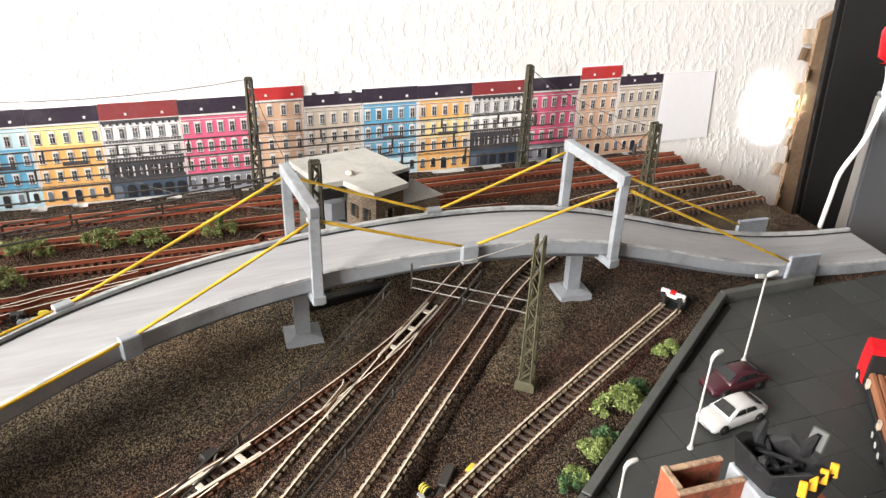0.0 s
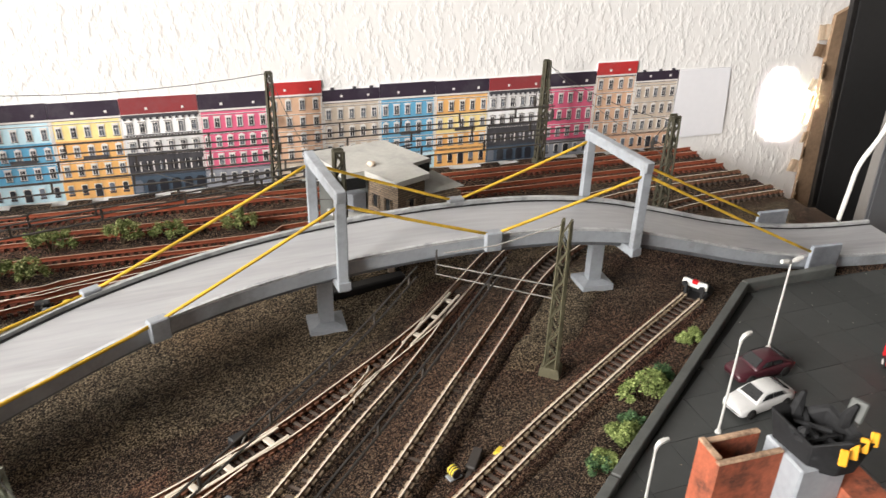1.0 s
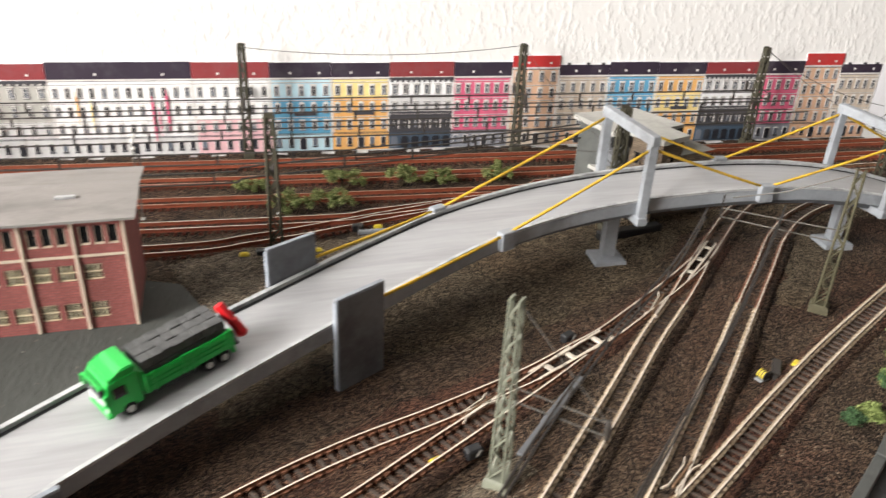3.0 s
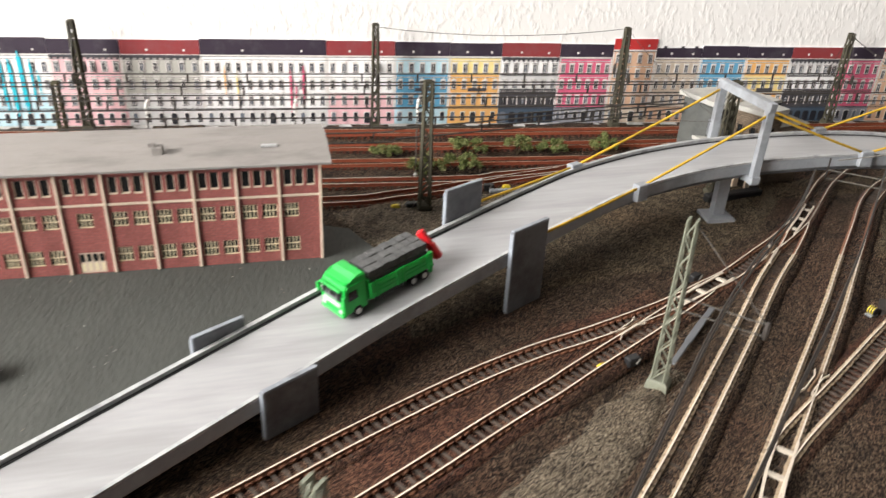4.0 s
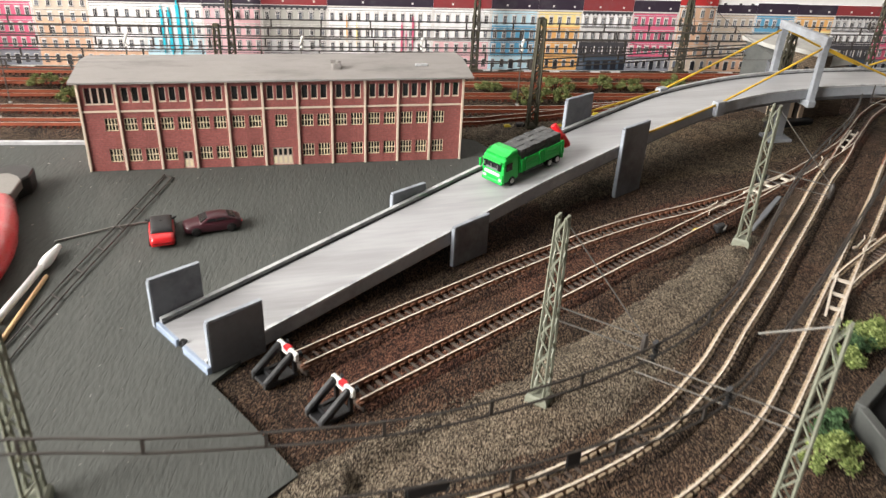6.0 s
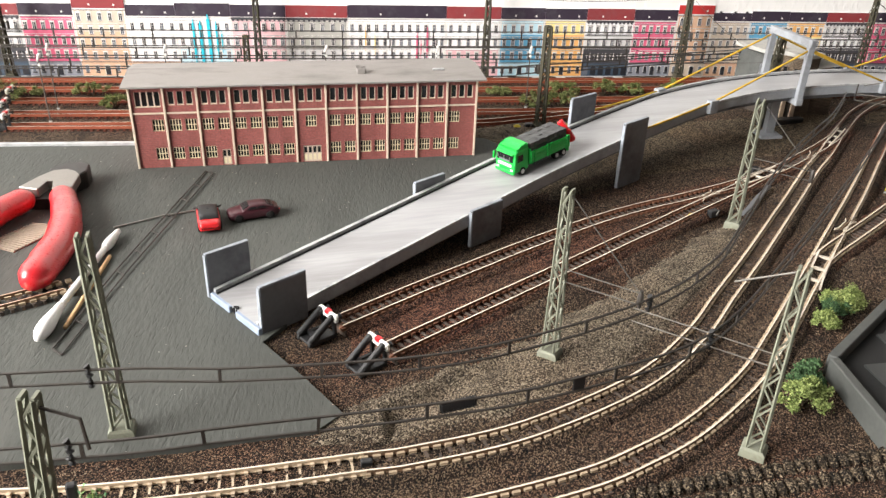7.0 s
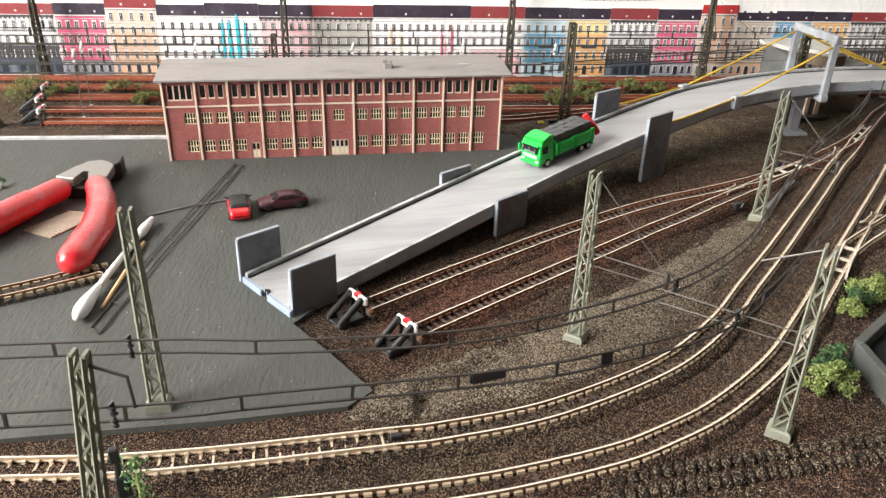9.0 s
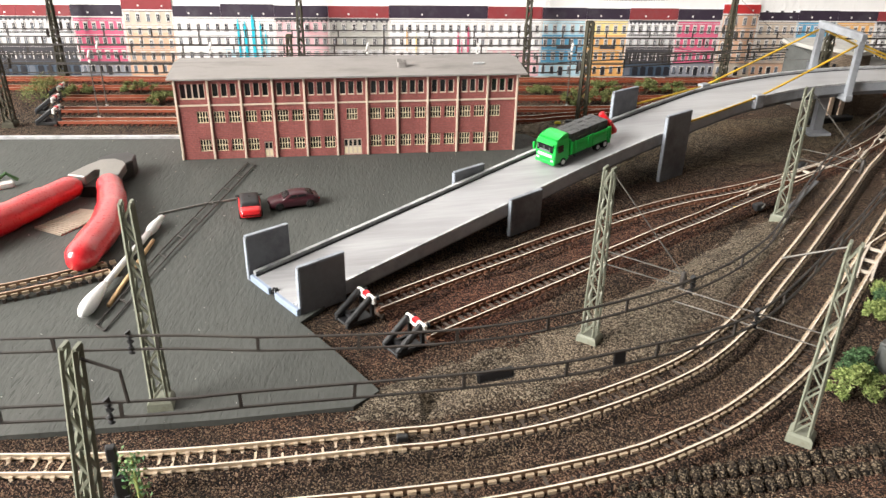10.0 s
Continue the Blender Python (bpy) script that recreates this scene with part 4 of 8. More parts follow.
for x0, x1, roof, upper, middle, foot, base, n, top in HOUSES:
    eave = 0.0520 if top < 0.066 else 0.0585
    grand = foot == "black"
    sooty = grand or middle in ("rose", "greygreen")
    mid = 0.0255 if grand else 0.0215
    bands = [("foot_band", -0.004, 0.0095, base), ("lower_band", 0.0095, mid, foot), ("middle_band", mid, 0.0370, middle), ("upper_band", 0.0370, eave, upper), ("roof_print", eave, top, roof)]
    bm = bmesh.new(); bx(bm, x0, x1, PY - 0.0002, PY + 0.0005, -0.004, top)
    house = part("house_print", bm, PAPER, backdrop, f"printed {middle} house front with a {'red' if 'red' in roof else 'dark purple'} roof")
    for nm, za, zb, key in bands:
        bm = bmesh.new(); bx(bm, x0 + 0.0001, x1 - 0.0001, PY - 0.0004, PY - 0.0002, za, zb)
        part(nm, bm, M[key], house)
    bm, bf, bd, bl = bmesh.new(), bmesh.new(), bmesh.new(), bmesh.new()
    w = (x1 - x0) / n
    floors = [0.0160, 0.0290, 0.0425] if top < 0.066 else [0.0150, 0.0265, 0.0385, 0.0510]
    y_trim, y_pane, y_bar = (PY - 0.0006, PY - 0.0004), (PY - 0.00075, PY - 0.0006), (PY - 0.0009, PY - 0.00075)
    for level, z in enumerate(floors):
        for i in range(n):
            cx, ww, hh = x0 + (i + 0.5) * w + random.uniform(-0.0002, 0.0002), 0.00134, 0.0031
            dim = random.random() < 0.45
            bx(bm if dim else bl, cx - ww, cx + ww, *y_pane, z - hh, z + hh)
            if not dim:
                bx(bm, cx - ww, cx - ww + 0.0005, *y_bar, z - hh, z + hh)
                bx(bm, cx - ww, cx + ww, *y_bar, z + hh - 0.0009, z + hh)
            bx(bf, cx - 0.00012, cx + 0.00012, PY - 0.00105, PY - 0.0009, z - hh, z + hh)
            bx(bf, cx - ww, cx + ww, PY - 0.00105, PY - 0.0009, z + 0.0008, z + 0.00105)
            if grand and z < mid:
                bx(bf, cx + w * 0.5 - 0.0010, cx + w * 0.5 - 0.0001, *y_trim, z - hh - 0.001, z + hh)
                continue
            bx(bf, cx - ww - 0.0007, cx + ww + 0.0007, *y_trim, z - hh - 0.0005, z + hh + 0.0008)
            # hood over the window, straight or peaked floor by floor
            if level % 2:
                panel(bf, [(cx - ww - 0.0011, z + hh + 0.0008), (cx + ww + 0.0011, z + hh + 0.0008), (cx, z + hh + 0.0021)], *y_trim)
            else:
                bx(bf, cx - ww - 0.0011, cx + ww + 0.0011, *y_trim, z + hh + 0.0008, z + hh + 0.0015)
            bx(bd, cx - ww - 0.0008, cx + ww + 0.0008, PY - 0.00065, PY - 0.0004, z - hh - 0.00095, z - hh - 0.0005)
            if sooty:
                bx(bd, cx + ww + 0.0007, cx + ww + 0.0011, *y_trim, z - hh - 0.0005, z + hh + 0.0005)
                bx(bd, cx - ww - 0.0011, cx + ww + 0.0011, PY - 0.0007, PY - 0.0006, z + hh + 0.0006, z + hh + 0.0010)
        if not grand:
            bx(bf, x0 + 0.0003, x1 - 0.0003, PY - 0.00055, PY - 0.0004, z + 0.0058, z + 0.0062)
            bx(bd, x0 + 0.0003, x1 - 0.0003, PY - 0.00053, PY - 0.0004, z + 0.0055, z + 0.00575)
        elif z > mid:
            bx(bd, x0 + 0.0003, x1 - 0.0003, PY - 0.0008, PY - 0.0004, z - 0.0062, z - 0.0046)
            for i in range(4 * n):
                bx(bf, x0 + (i + 0.35) * w / 4, x0 + (i + 0.65) * w / 4, PY - 0.0009, PY - 0.0008, z - 0.0058, z - 0.0050)
    for i in range(n):
        cx = x0 + (i + 0.5) * w
        door = i == n // 2
        half = w * 0.34 if grand else 0.0021 if door else 0.0015
        low, high = -0.003 if door or grand else 0.0002, 0.0058
        arch = [(cx - half, low), (cx + half, low), (cx + half, high - half * 0.5), (cx + half * 0.6, high), (cx - half * 0.6, high), (cx - half, high - half * 0.5)]
        panel(bm if door or i % 3 else bl, arch, *y_pane)
        if not grand:
            bx(bf, cx - half - 0.0004, cx + half + 0.0004, *y_trim, low, high + 0.0005)
            if not door:
                bx(bd, cx - half - 0.0004, cx + half + 0.0004, PY - 0.0007, PY - 0.0006, low - 0.0017, low - 0.0003)
    for e in (x0 + 0.0002, x1 - 0.0012):
        if not grand:
            bx(bf, e, e + 0.0010, PY - 0.00052, PY - 0.0004, 0.0098, eave - 0.0016)
    for z in (0.0090, 0.0098):
        bx(bd, x0 + 0.0003, x1 - 0.0003, PY - 0.0007, PY - 0.0004, z - 0.0003, z)
    bx(bf, x0 + 0.0002, x1 - 0.0002, PY - 0.0006, PY - 0.0004, eave - 0.0012, eave)
    if sooty:
        bx(bd, x0 + 0.0002, x1 - 0.0002, PY - 0.0009, PY - 0.0006, eave - 0.0026, eave - 0.0004)
        for i in range(2 * n):
            bx(bd, x0 + (i + 0.3) * w / 2, x0 + (i + 0.7) * w / 2, PY - 0.0009, PY - 0.0006, eave - 0.0040, eave - 0.0026)
    bx(bf, (x0 * 2 + x1) / 3 - 0.0008, (x0 * 2 + x1) / 3 + 0.0008, PY - 0.0007, PY - 0.0004, eave + 0.0026, eave + 0.0042)
    bx(bf, (x0 + x1 * 4) / 5 - 0.0008, (x0 + x1 * 4) / 5 + 0.0008, PY - 0.0007, PY - 0.0004, eave + 0.0024, eave + 0.0040)
    if upper == "sand" and top < 0.066:
        for u in (0.18, 0.56, 0.86):
            bx(bd, x0 + (x1 - x0) * u - 0.0012, x0 + (x1 - x0) * u + 0.0012, PY - 0.0004, PY + 0.0005, top - 0.0004, top + 0.0014)
    part("printed_windows", bm, M["window"], house, "dark printed window panes")
    part("printed_panes", bl, M["pane"], house, "blue grey printed window panes")
    part("printed_trim", bf, M["frame"], house, "pale printed window surrounds and cornices")
    bx(bd, x0 + 0.0002, x1 - 0.0002, PY - 0.00058, PY - 0.0004, eave - 0.0016, eave - 0.0012)
    part("printed_cornice", bd, M["black"], house, "sooty black printed cornices" if grand else "thin dark printed cornice lines")
    if middle == "blue" or middle in ("yellow", "orange"):
        bm = bmesh.new()
        cx = x0 * 0.45 + x1 * 0.55
        bx(bm, cx - w * 0.9, cx + w * 0.9, PY - 0.0011, PY - 0.0009, 0.0235, 0.0262)
        part("printed_balcony", bm, M["black"], house)
# loose splashes of ink on three of the prints
for x, key, wide, za, zb in ((-0.3730, "teal", 0.0010, 0.014, 0.046), (-0.3665, "teal", 0.0013, 0.010, 0.044), (-0.3590, "teal", 0.0015, 0.012, 0.050), (-0.3520, "teal", 0.0009, 0.020, 0.044), (-0.3475, "teal", 0.0006, 0.024, 0.036),
                             (-0.1620, "pink", 0.0008, 0.012, 0.036), (-0.1580, "pink", 0.0005, 0.016, 0.028), (-0.1520, "pink", 0.0009, 0.020, 0.040), (-0.2120, "orange", 0.0006, 0.026, 0.040), (-0.2030, "yellow", 0.0006, 0.022, 0.034)):
    bm = bmesh.new()
    bx(bm, x - wide, x + wide, PY - 0.0013, PY - 0.0011, za, zb)
    bx(bm, x - wide * 0.4, x + wide * 0.4, PY - 0.0013, PY - 0.0011, za - 0.006, za)
    bx(bm, x - wide * 0.5, x + wide * 0.3, PY - 0.0013, PY - 0.0011, zb, zb + 0.004)
    part("ink_streak", bm, M[key], backdrop)
bm = panel(bmesh.new(), [(0.4190, 0.0020), (0.4690, 0.0026), (0.4650, 0.0585), (0.4190, 0.0590)], BACK_Y - 0.0010, BACK_Y - 0.0006)
solid("paper_sheet", bm, PAPER, "blank white sheet of paper stuck on the wall", "paper")

# ---- room things at the board's end ----
card = thing("torn_cardboard", "torn brown cardboard strip with folded pale tabs by the wall", "cardboard")
random.seed(4)


def card_x(z):
    return 0.5492 - 0.030 * z


for k in range(15):
    z0, tall = -0.125 + k * 0.0145, random.uniform(0.0095, 0.0125)
    wide, fold = random.uniform(0.007, 0.012), random.uniform(-55, 40)
    bm = bmesh.new()
    n = 5
    a = [bm.verts.new((-wide * i / n * random.uniform(0.96, 1.0), -0.0004 + 0.0012 * math.sin(i * 1.2), 0.0007 * random.uniform(-1, 1))) for i in range(n + 1)]
    b = [bm.verts.new((v.co.x * random.uniform(0.82, 1.0), v.co.y, tall + 0.001 * random.uniform(-1, 1))) for v in a]
    for i in range(n):
        bm.faces.new((a[i], a[i + 1], b[i + 1], b[i]))
    bmesh.ops.solidify(bm, geom=bm.faces[:], thickness=0.0009)
    bmesh.ops.transform(bm, matrix=Matrix.Translation((card_x(z0) + 0.0006, 0.5925, z0)) @ pose(0, 0, 0, random.uniform(-6, 6), random.uniform(-9, 9), fold), verts=bm.verts[:])
    part("folded_tab", bm, BARK if k % 3 == 1 else PALECARD, card, "" if k % 3 == 1 else "pale inner side of a torn tab")
bm = panel(bmesh.new(), [(card_x(-0.40), -0.40), (card_x(-0.40) + 0.034, -0.40), (card_x(0.10) + 0.022, 0.109), (card_x(0.10), 0.098)], 0.5915, 0.5950)
part("cardboard_board", bm, BARK, card)
cab = thing("black_cabinet", "tall matt black cabinet with a narrow edge strip by the wall", "cabinet")
bm = panel(bmesh.new(), [(0.6270, -0.85), (1.20, -0.85), (1.20, 0.90), (0.4960, 0.90)], 0.5800, 0.5870)
part("door", bm, BLACKPANEL, cab)
bm = bmesh.new(); beam(bm, (0.6235, 0.5830, -0.85), (0.4925, 0.5830, 0.90), 0.0045, 0.0060, 0.0008)
part("edge_strip", bm, STEELDARK, cab, "dark shiny edge strip")
bm = bmesh.new(); bx(bm, 0.640, 1.20, 0.5885, 0.601, -0.85, 0.90, None, 0.003)
part("carcass", bm, BLACKPANEL, cab)
# Kept thin and slanted so that its outline fits the camera's view.
gb = thing("grey_box", "thin grey plastic box slanted to fit the camera's view", "box")
bm = bmesh.new()
front = [bm.verts.new((x, 0.4520, z)) for x, z in ((0.5200, -0.85), (0.5750, -0.85), (0.5350, 0.083), (0.4800, 0.083))]
back = [bm.verts.new((v.co.x + 0.004, 0.4580, v.co.z)) for v in front]
bm.faces.new(front), bm.faces.new(back[::-1])
for i in range(4):
    bm.faces.new((front[i], back[i], back[(i + 1) % 4], front[(i + 1) % 4]))
bmesh.ops.bevel(bm, geom=bm.edges[:], offset=0.002, segments=2, affect="EDGES")
part("shell", bm, GREYBOX, gb)
bm = bmesh.new(); beam(bm, (0.4800, 0.4545, 0.0845), (0.5380, 0.4545, 0.0845), 0.0070, 0.0026, 0.0008)
part("lid", bm, GREYBOX, gb)
bm = bmesh.new(); bx(bm, 0.5450, 0.80, 0.500, 0.520, -0.85, 0.06, None, 0.002)
solid("white_cupboard", bm, PLAINWALL, "plain white cupboard beyond the layout's end", "cupboard")
cable = thing("power_cable", "white power cable with red plug hanging before the cabinet", "cable")
bm = bmesh.new()
tube(bm, smooth_line([(0.4665, 0.447, 0.114), (0.4735, 0.447, 0.098), (0.4740, 0.447, 0.076), (0.4700, 0.447, 0.057), (0.4590, 0.447, 0.037), (0.4570, 0.447, 0.020), (0.4562, 0.448, -0.003), (0.4560, 0.452, -0.06)], 0.004), 0.0016, 8)
part("cord", bm, CABLEM, cable, "", True)
bm = bmesh.new(); tube(bm, [(0.4690, 0.447, 0.106), (0.4695, 0.447, 0.111), (0.4670, 0.447, 0.126), (0.4660, 0.447, 0.130)], [0.004, 0.0065, 0.0065, 0.004], 12)
part("plug", bm, REDP, cable, "red plug", True)

# ---- road bridge ----
DECK_PTS = [(-0.2865, 0.1600, 0.0056), (-0.240, 0.1955, 0.0110), (-0.178, 0.242, 0.0190), (-0.120, 0.285, 0.0265), (-0.063, 0.324, 0.0330), (-0.020, 0.3535, 0.0370), (0.018, 0.377, 0.0400), (0.062, 0.394, 0.0432),
            (0.108, 0.4045, 0.0452), (0.150, 0.409, 0.0465), (0.187, 0.4105, 0.0468), (0.225, 0.4115, 0.0450), (0.264, 0.4115, 0.0395), (0.300, 0.4105, 0.0305), (0.340, 0.409, 0.0195), (0.380, 0.4075, 0.0115), (0.420, 0.4065, 0.0075), (0.456, 0.4055, 0.0062)]
DW = 0.0200
deck_line = smooth_line(DECK_PTS, 0.006)
bridge = thing("road_bridge", "pale grey model road bridge and ramp with yellow cable stays", "bridge")
bm = bmesh.new(); sweep(bm, deck_line, [(-DW, -0.0062), (DW, -0.0062), (DW, 0.0), (-DW, 0.0)], top_slot=2)
part("deck", bm, [CONCRETE, DECK], bridge, "brushed pale grey roadway", True).data.shade_flat()
bm = bmesh.new(); sweep(bm, deck_line, [(DW - 0.0022, 0.0001), (DW, 0.0001), (DW, 0.0021), (DW - 0.0022, 0.0021)])
part("rim", bm, EDGELIGHT, bridge, "raised pale rim along the roadway")
bm = bmesh.new(); sweep(bm, deck_line, [(-DW, 0.0002), (-DW + 0.0018, 0.0002), (-DW + 0.0018, 0.0013), (-DW, 0.0013)])
part("rim", bm, EDGELIGHT, bridge, "low pale rim along the roadway")
for a0, w in ((DW - 0.0037, 0.0015), (-DW + 0.0018, 0.0009)):
    bm = bmesh.new(); sweep(bm, deck_line, [(a0, 0.0001), (a0 + w, 0.0001), (a0 + w, 0.0003), (a0, 0.0003)])
    part("rim_strip", bm, SOOTSHADE, bridge, "narrow dark strip along the rim")
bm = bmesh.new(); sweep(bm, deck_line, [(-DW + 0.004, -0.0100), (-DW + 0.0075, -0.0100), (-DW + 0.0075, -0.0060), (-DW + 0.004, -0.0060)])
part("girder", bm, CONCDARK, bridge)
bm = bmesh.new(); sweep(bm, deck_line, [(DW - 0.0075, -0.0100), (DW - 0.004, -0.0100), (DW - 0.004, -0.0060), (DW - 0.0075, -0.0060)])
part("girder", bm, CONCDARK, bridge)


def deck_at(x, across):
    best = None
    for i in range(len(deck_line) - 1):
        s, d = side_of(deck_line, i)
        s1, _ = side_of(deck_line, i + 1)
        a, b = deck_line[i] + s * across, deck_line[i + 1] + s1 * across
        u = min(1.5, max(-0.5, (x - a.x) / (b.x - a.x)))
        p = a.lerp(b, u)
        if best is None or abs(p.x - x) + 0.01 * abs(u - 0.5) < best[0]:
            best = (abs(p.x - x) + 0.01 * abs(u - 0.5), p, d)
    return best[1], best[2]


def side_slab(x0, length, near, z_top, z_bottom, worn=True):
    side = -1 if near else 1
    p, d = deck_at(x0, side * (DW + 0.0015))
    a, b = Vector((p.x, p.y, 0)), Vector((p.x, p.y, 0)) + d * length
    bm = bmesh.new()
    beam(bm, (a.x, a.y, (z_top + z_bottom) / 2), (b.x, b.y, (z_top + z_bottom) / 2), 0.0026, z_top - z_bottom, 0.0003)
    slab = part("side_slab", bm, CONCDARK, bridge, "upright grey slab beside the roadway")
    # Paler strips on top and left end carry wear and painted light.
    bm = bmesh.new()
    beam(bm, (a.x, a.y, z_top + 0.0002), (b.x, b.y, z_top + 0.0002), 0.0020, 0.0005)
    part("worn_lit_top_edge", bm, SLABEDGE, slab)
    c = d * 0.0002
    bm = bmesh.new()
    beam(bm, (a.x - c.x - 0.0003 * d.x, a.y - c.y - 0.0003 * d.y, z_bottom + (z_top - z_bottom) * 0.5), (a.x - c.x, a.y - c.y, z_bottom + (z_top - z_bottom) * 0.5), 0.0021, (z_top - z_bottom) * 0.96)
    part("worn_lit_end_edge", bm, SLABEDGE, slab)
    return slab


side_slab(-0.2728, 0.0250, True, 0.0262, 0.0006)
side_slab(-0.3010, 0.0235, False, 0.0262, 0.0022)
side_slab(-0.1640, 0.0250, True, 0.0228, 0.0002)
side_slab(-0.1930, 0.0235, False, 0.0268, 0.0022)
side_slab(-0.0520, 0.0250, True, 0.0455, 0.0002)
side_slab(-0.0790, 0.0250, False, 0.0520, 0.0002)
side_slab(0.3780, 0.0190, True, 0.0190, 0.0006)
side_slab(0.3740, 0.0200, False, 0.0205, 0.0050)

# end apron with its torn hole
s0 = side_of(deck_line, 0)[0]
back = side_of(deck_line, 0)[1] * 0.0006
p0, p1 = deck_line[0] - s0 * (DW + 0.0028) - back, deck_line[0] + s0 * (DW + 0.0030) - back
bm = bmesh.new()
beam(bm, (p0.x, p0.y, 0.0031), (p0.x + (p1.x - p0.x) * 0.44, p0.y + (p1.y - p0.y) * 0.44, 0.0031), 0.0022, 0.0048, 0.0003)
beam(bm, (p0.x + (p1.x - p0.x) * 0.56, p0.y + (p1.y - p0.y) * 0.56, 0.0031), (p1.x, p1.y, 0.0031), 0.0022, 0.0048, 0.0003)
part("end_apron", bm, APRON, bridge, "pale blue end strip with a dark gap")
mid = p0.lerp(p1, 0.5)
# Black pieces fill the hole to paint its shade.
bm = bmesh.new()
for k, (u, h) in enumerate(((-0.0030, 0.0040), (-0.0012, 0.0058), (0.0010, 0.0050), (0.0028, 0.0036))):
    q = mid + (p1 - p0).normalized() * u + side_of(deck_line, 0)[1] * 0.0010
    beam(bm, (q.x, q.y, 0.0022), (q.x + 0.0002, q.y, 0.0010 + h), 0.0019, 0.0016, 0.0003)
part("gap_shade", bm, SOOTSHADE, bridge, "black pieces painting the shade in the torn hole")


def portal(x, x_far, z_top, z_low):
    lo, d = deck_at(x, -DW - 0.0024)
    hi, _ = deck_at(x_far, DW + 0.0036)
    fr = part("portal_frame", bmesh.new(), CONCRETE, bridge, "blue grey card portal frame over the roadway")
    for p, zb in ((lo, z_low), (hi, z_low + 0.006)):
        bm = bmesh.new()
        beam(bm, (p.x, p.y, zb), (p.x, p.y, z_top), 0.0040, 0.0050, 0.0004)
        part("post", bm, CONCRETE, fr)
    bm = bmesh.new()
    s = (hi - lo).normalized() * 0.0026
    beam(bm, (lo.x - s.x, lo.y - s.y, z_top - 0.0015), (hi.x + s.x, hi.y + s.y, z_top - 0.0010), 0.0048, 0.0054, 0.0004)
    part("top_beam", bm, CONCRETE, fr)
    bm = bmesh.new()
    beam(bm, (lo.x - s.x, lo.y - s.y, z_low + 0.003), (hi.x, hi.y, z_low + 0.003), 0.0062, 0.0046, 0.0004)
    part("cross_beam", bm, CONCRETE, fr)
    return Vector((lo.x, lo.y, z_top - 0.006)), Vector((hi.x, hi.y, z_top - 0.004))


A_near, A_far = portal(0.1125, 0.1062, 0.0820, 0.0330)
B_near, B_far = portal(0.2655, 0.2580, 0.0785, 0.0270)


def pier(x, y, z_top):
    fr = part("pier", bmesh.new(), CONCRETE, bridge, "grey pier on a square foot")
    bm = bmesh.new()
    lo, hi = [(-0.0036, -0.0028), (0.0036, -0.0028), (0.0036, 0.0028), (-0.0036, 0.0028)], 1.0
    prism(bm, lo, 0.003, z_top, Matrix.Translation((x, y, 0)))
    part("column", bm, CONCRETE, fr)
    bm = bmesh.new()
    v0 = [bm.verts.new((x + a * 0.0092, y + b * 0.0082, 0.0)) for a, b in ((-1, -1), (1, -1), (1, 1), (-1, 1))]
    v1 = [bm.verts.new((x + a * 0.0090, y + b * 0.0080, 0.0036)) for a, b in ((-1, -1), (1, -1), (1, 1), (-1, 1))]
    v2 = [bm.verts.new((x + a * 0.0042, y + b * 0.0034, 0.0047)) for a, b in ((-1, -1), (1, -1), (1, 1), (-1, 1))]
    for a, b in ((v0, v1), (v1, v2)):
        for i in range(4):
            bm.faces.new((a[i], a[(i + 1) % 4], b[(i + 1) % 4], b[i]))
    bm.faces.new(v0[::-1]), bm.faces.new(v2)
    part("foot", bm, CONCRETE, fr)


pier(0.1065, 0.4035, 0.0390)
pier(0.2545, 0.4085, 0.0350)


def cable_block(x, side):
    p, d = deck_at(x, side * (DW + 0.0006))
    bm = bmesh.new()
    beam(bm, p - d * 0.0042 + Vector((0, 0, -0.0012)), p + d * 0.0042 + Vector((0, 0, -0.0012)), 0.0050, 0.0100, 0.0005)
    part("cable_block", bm, CONCRETE, bridge, "small pale block holding the cord ends")
    return p + Vector((0, 0, 0.002))


M_near, M_far = cable_block(0.187, -1), cable_block(0.181, 1)
L_near, L_far = cable_block(0.0335, -1), cable_block(0.0055, 1)


def cord(a, b, sag=0.0):
    bm = bmesh.new()
    pts = [a.lerp(b, k / 8) - Vector((0, 0, sag * 4 * (k / 8) * (1 - k / 8))) for k in range(9)]
    tube(bm, pts, [0.00076 + 0.00005 * math.sin(k * 2.3) for k in range(9)], 7)
    part("cable_stay", bm, YELLOW, bridge, "taut yellow cord", True)


SB_near, SB_far = deck_at(-0.034, -DW - 0.001)[0] + Vector((0, 0, 0.0025)), deck_at(-0.060, DW + 0.001)[0] + Vector((0, 0, 0.0055))
R_near, R_far = deck_at(0.380, -DW - 0.001)[0] + Vector((0, 0, 0.0035)), deck_at(0.374, DW + 0.001)[0] + Vector((0, 0, 0.006))
for a, b in ((A_near, M_near), (A_far, M_far), (A_near, L_near), (A_far, L_far), (B_near, M_near), (B_far, M_far), (B_near, R_near), (B_far, R_far), (L_near, SB_near), (L_far, SB_far)):
    cord(a, b, 0.0004)

# ---- long brick works building ----
BL = 0.2315
works = thing("office_building", "long red brick works building with cream pilasters and grey roof", "building")
BD, BH = 0.050, 0.0565
BAY = BL / 11
FT = 0.0016


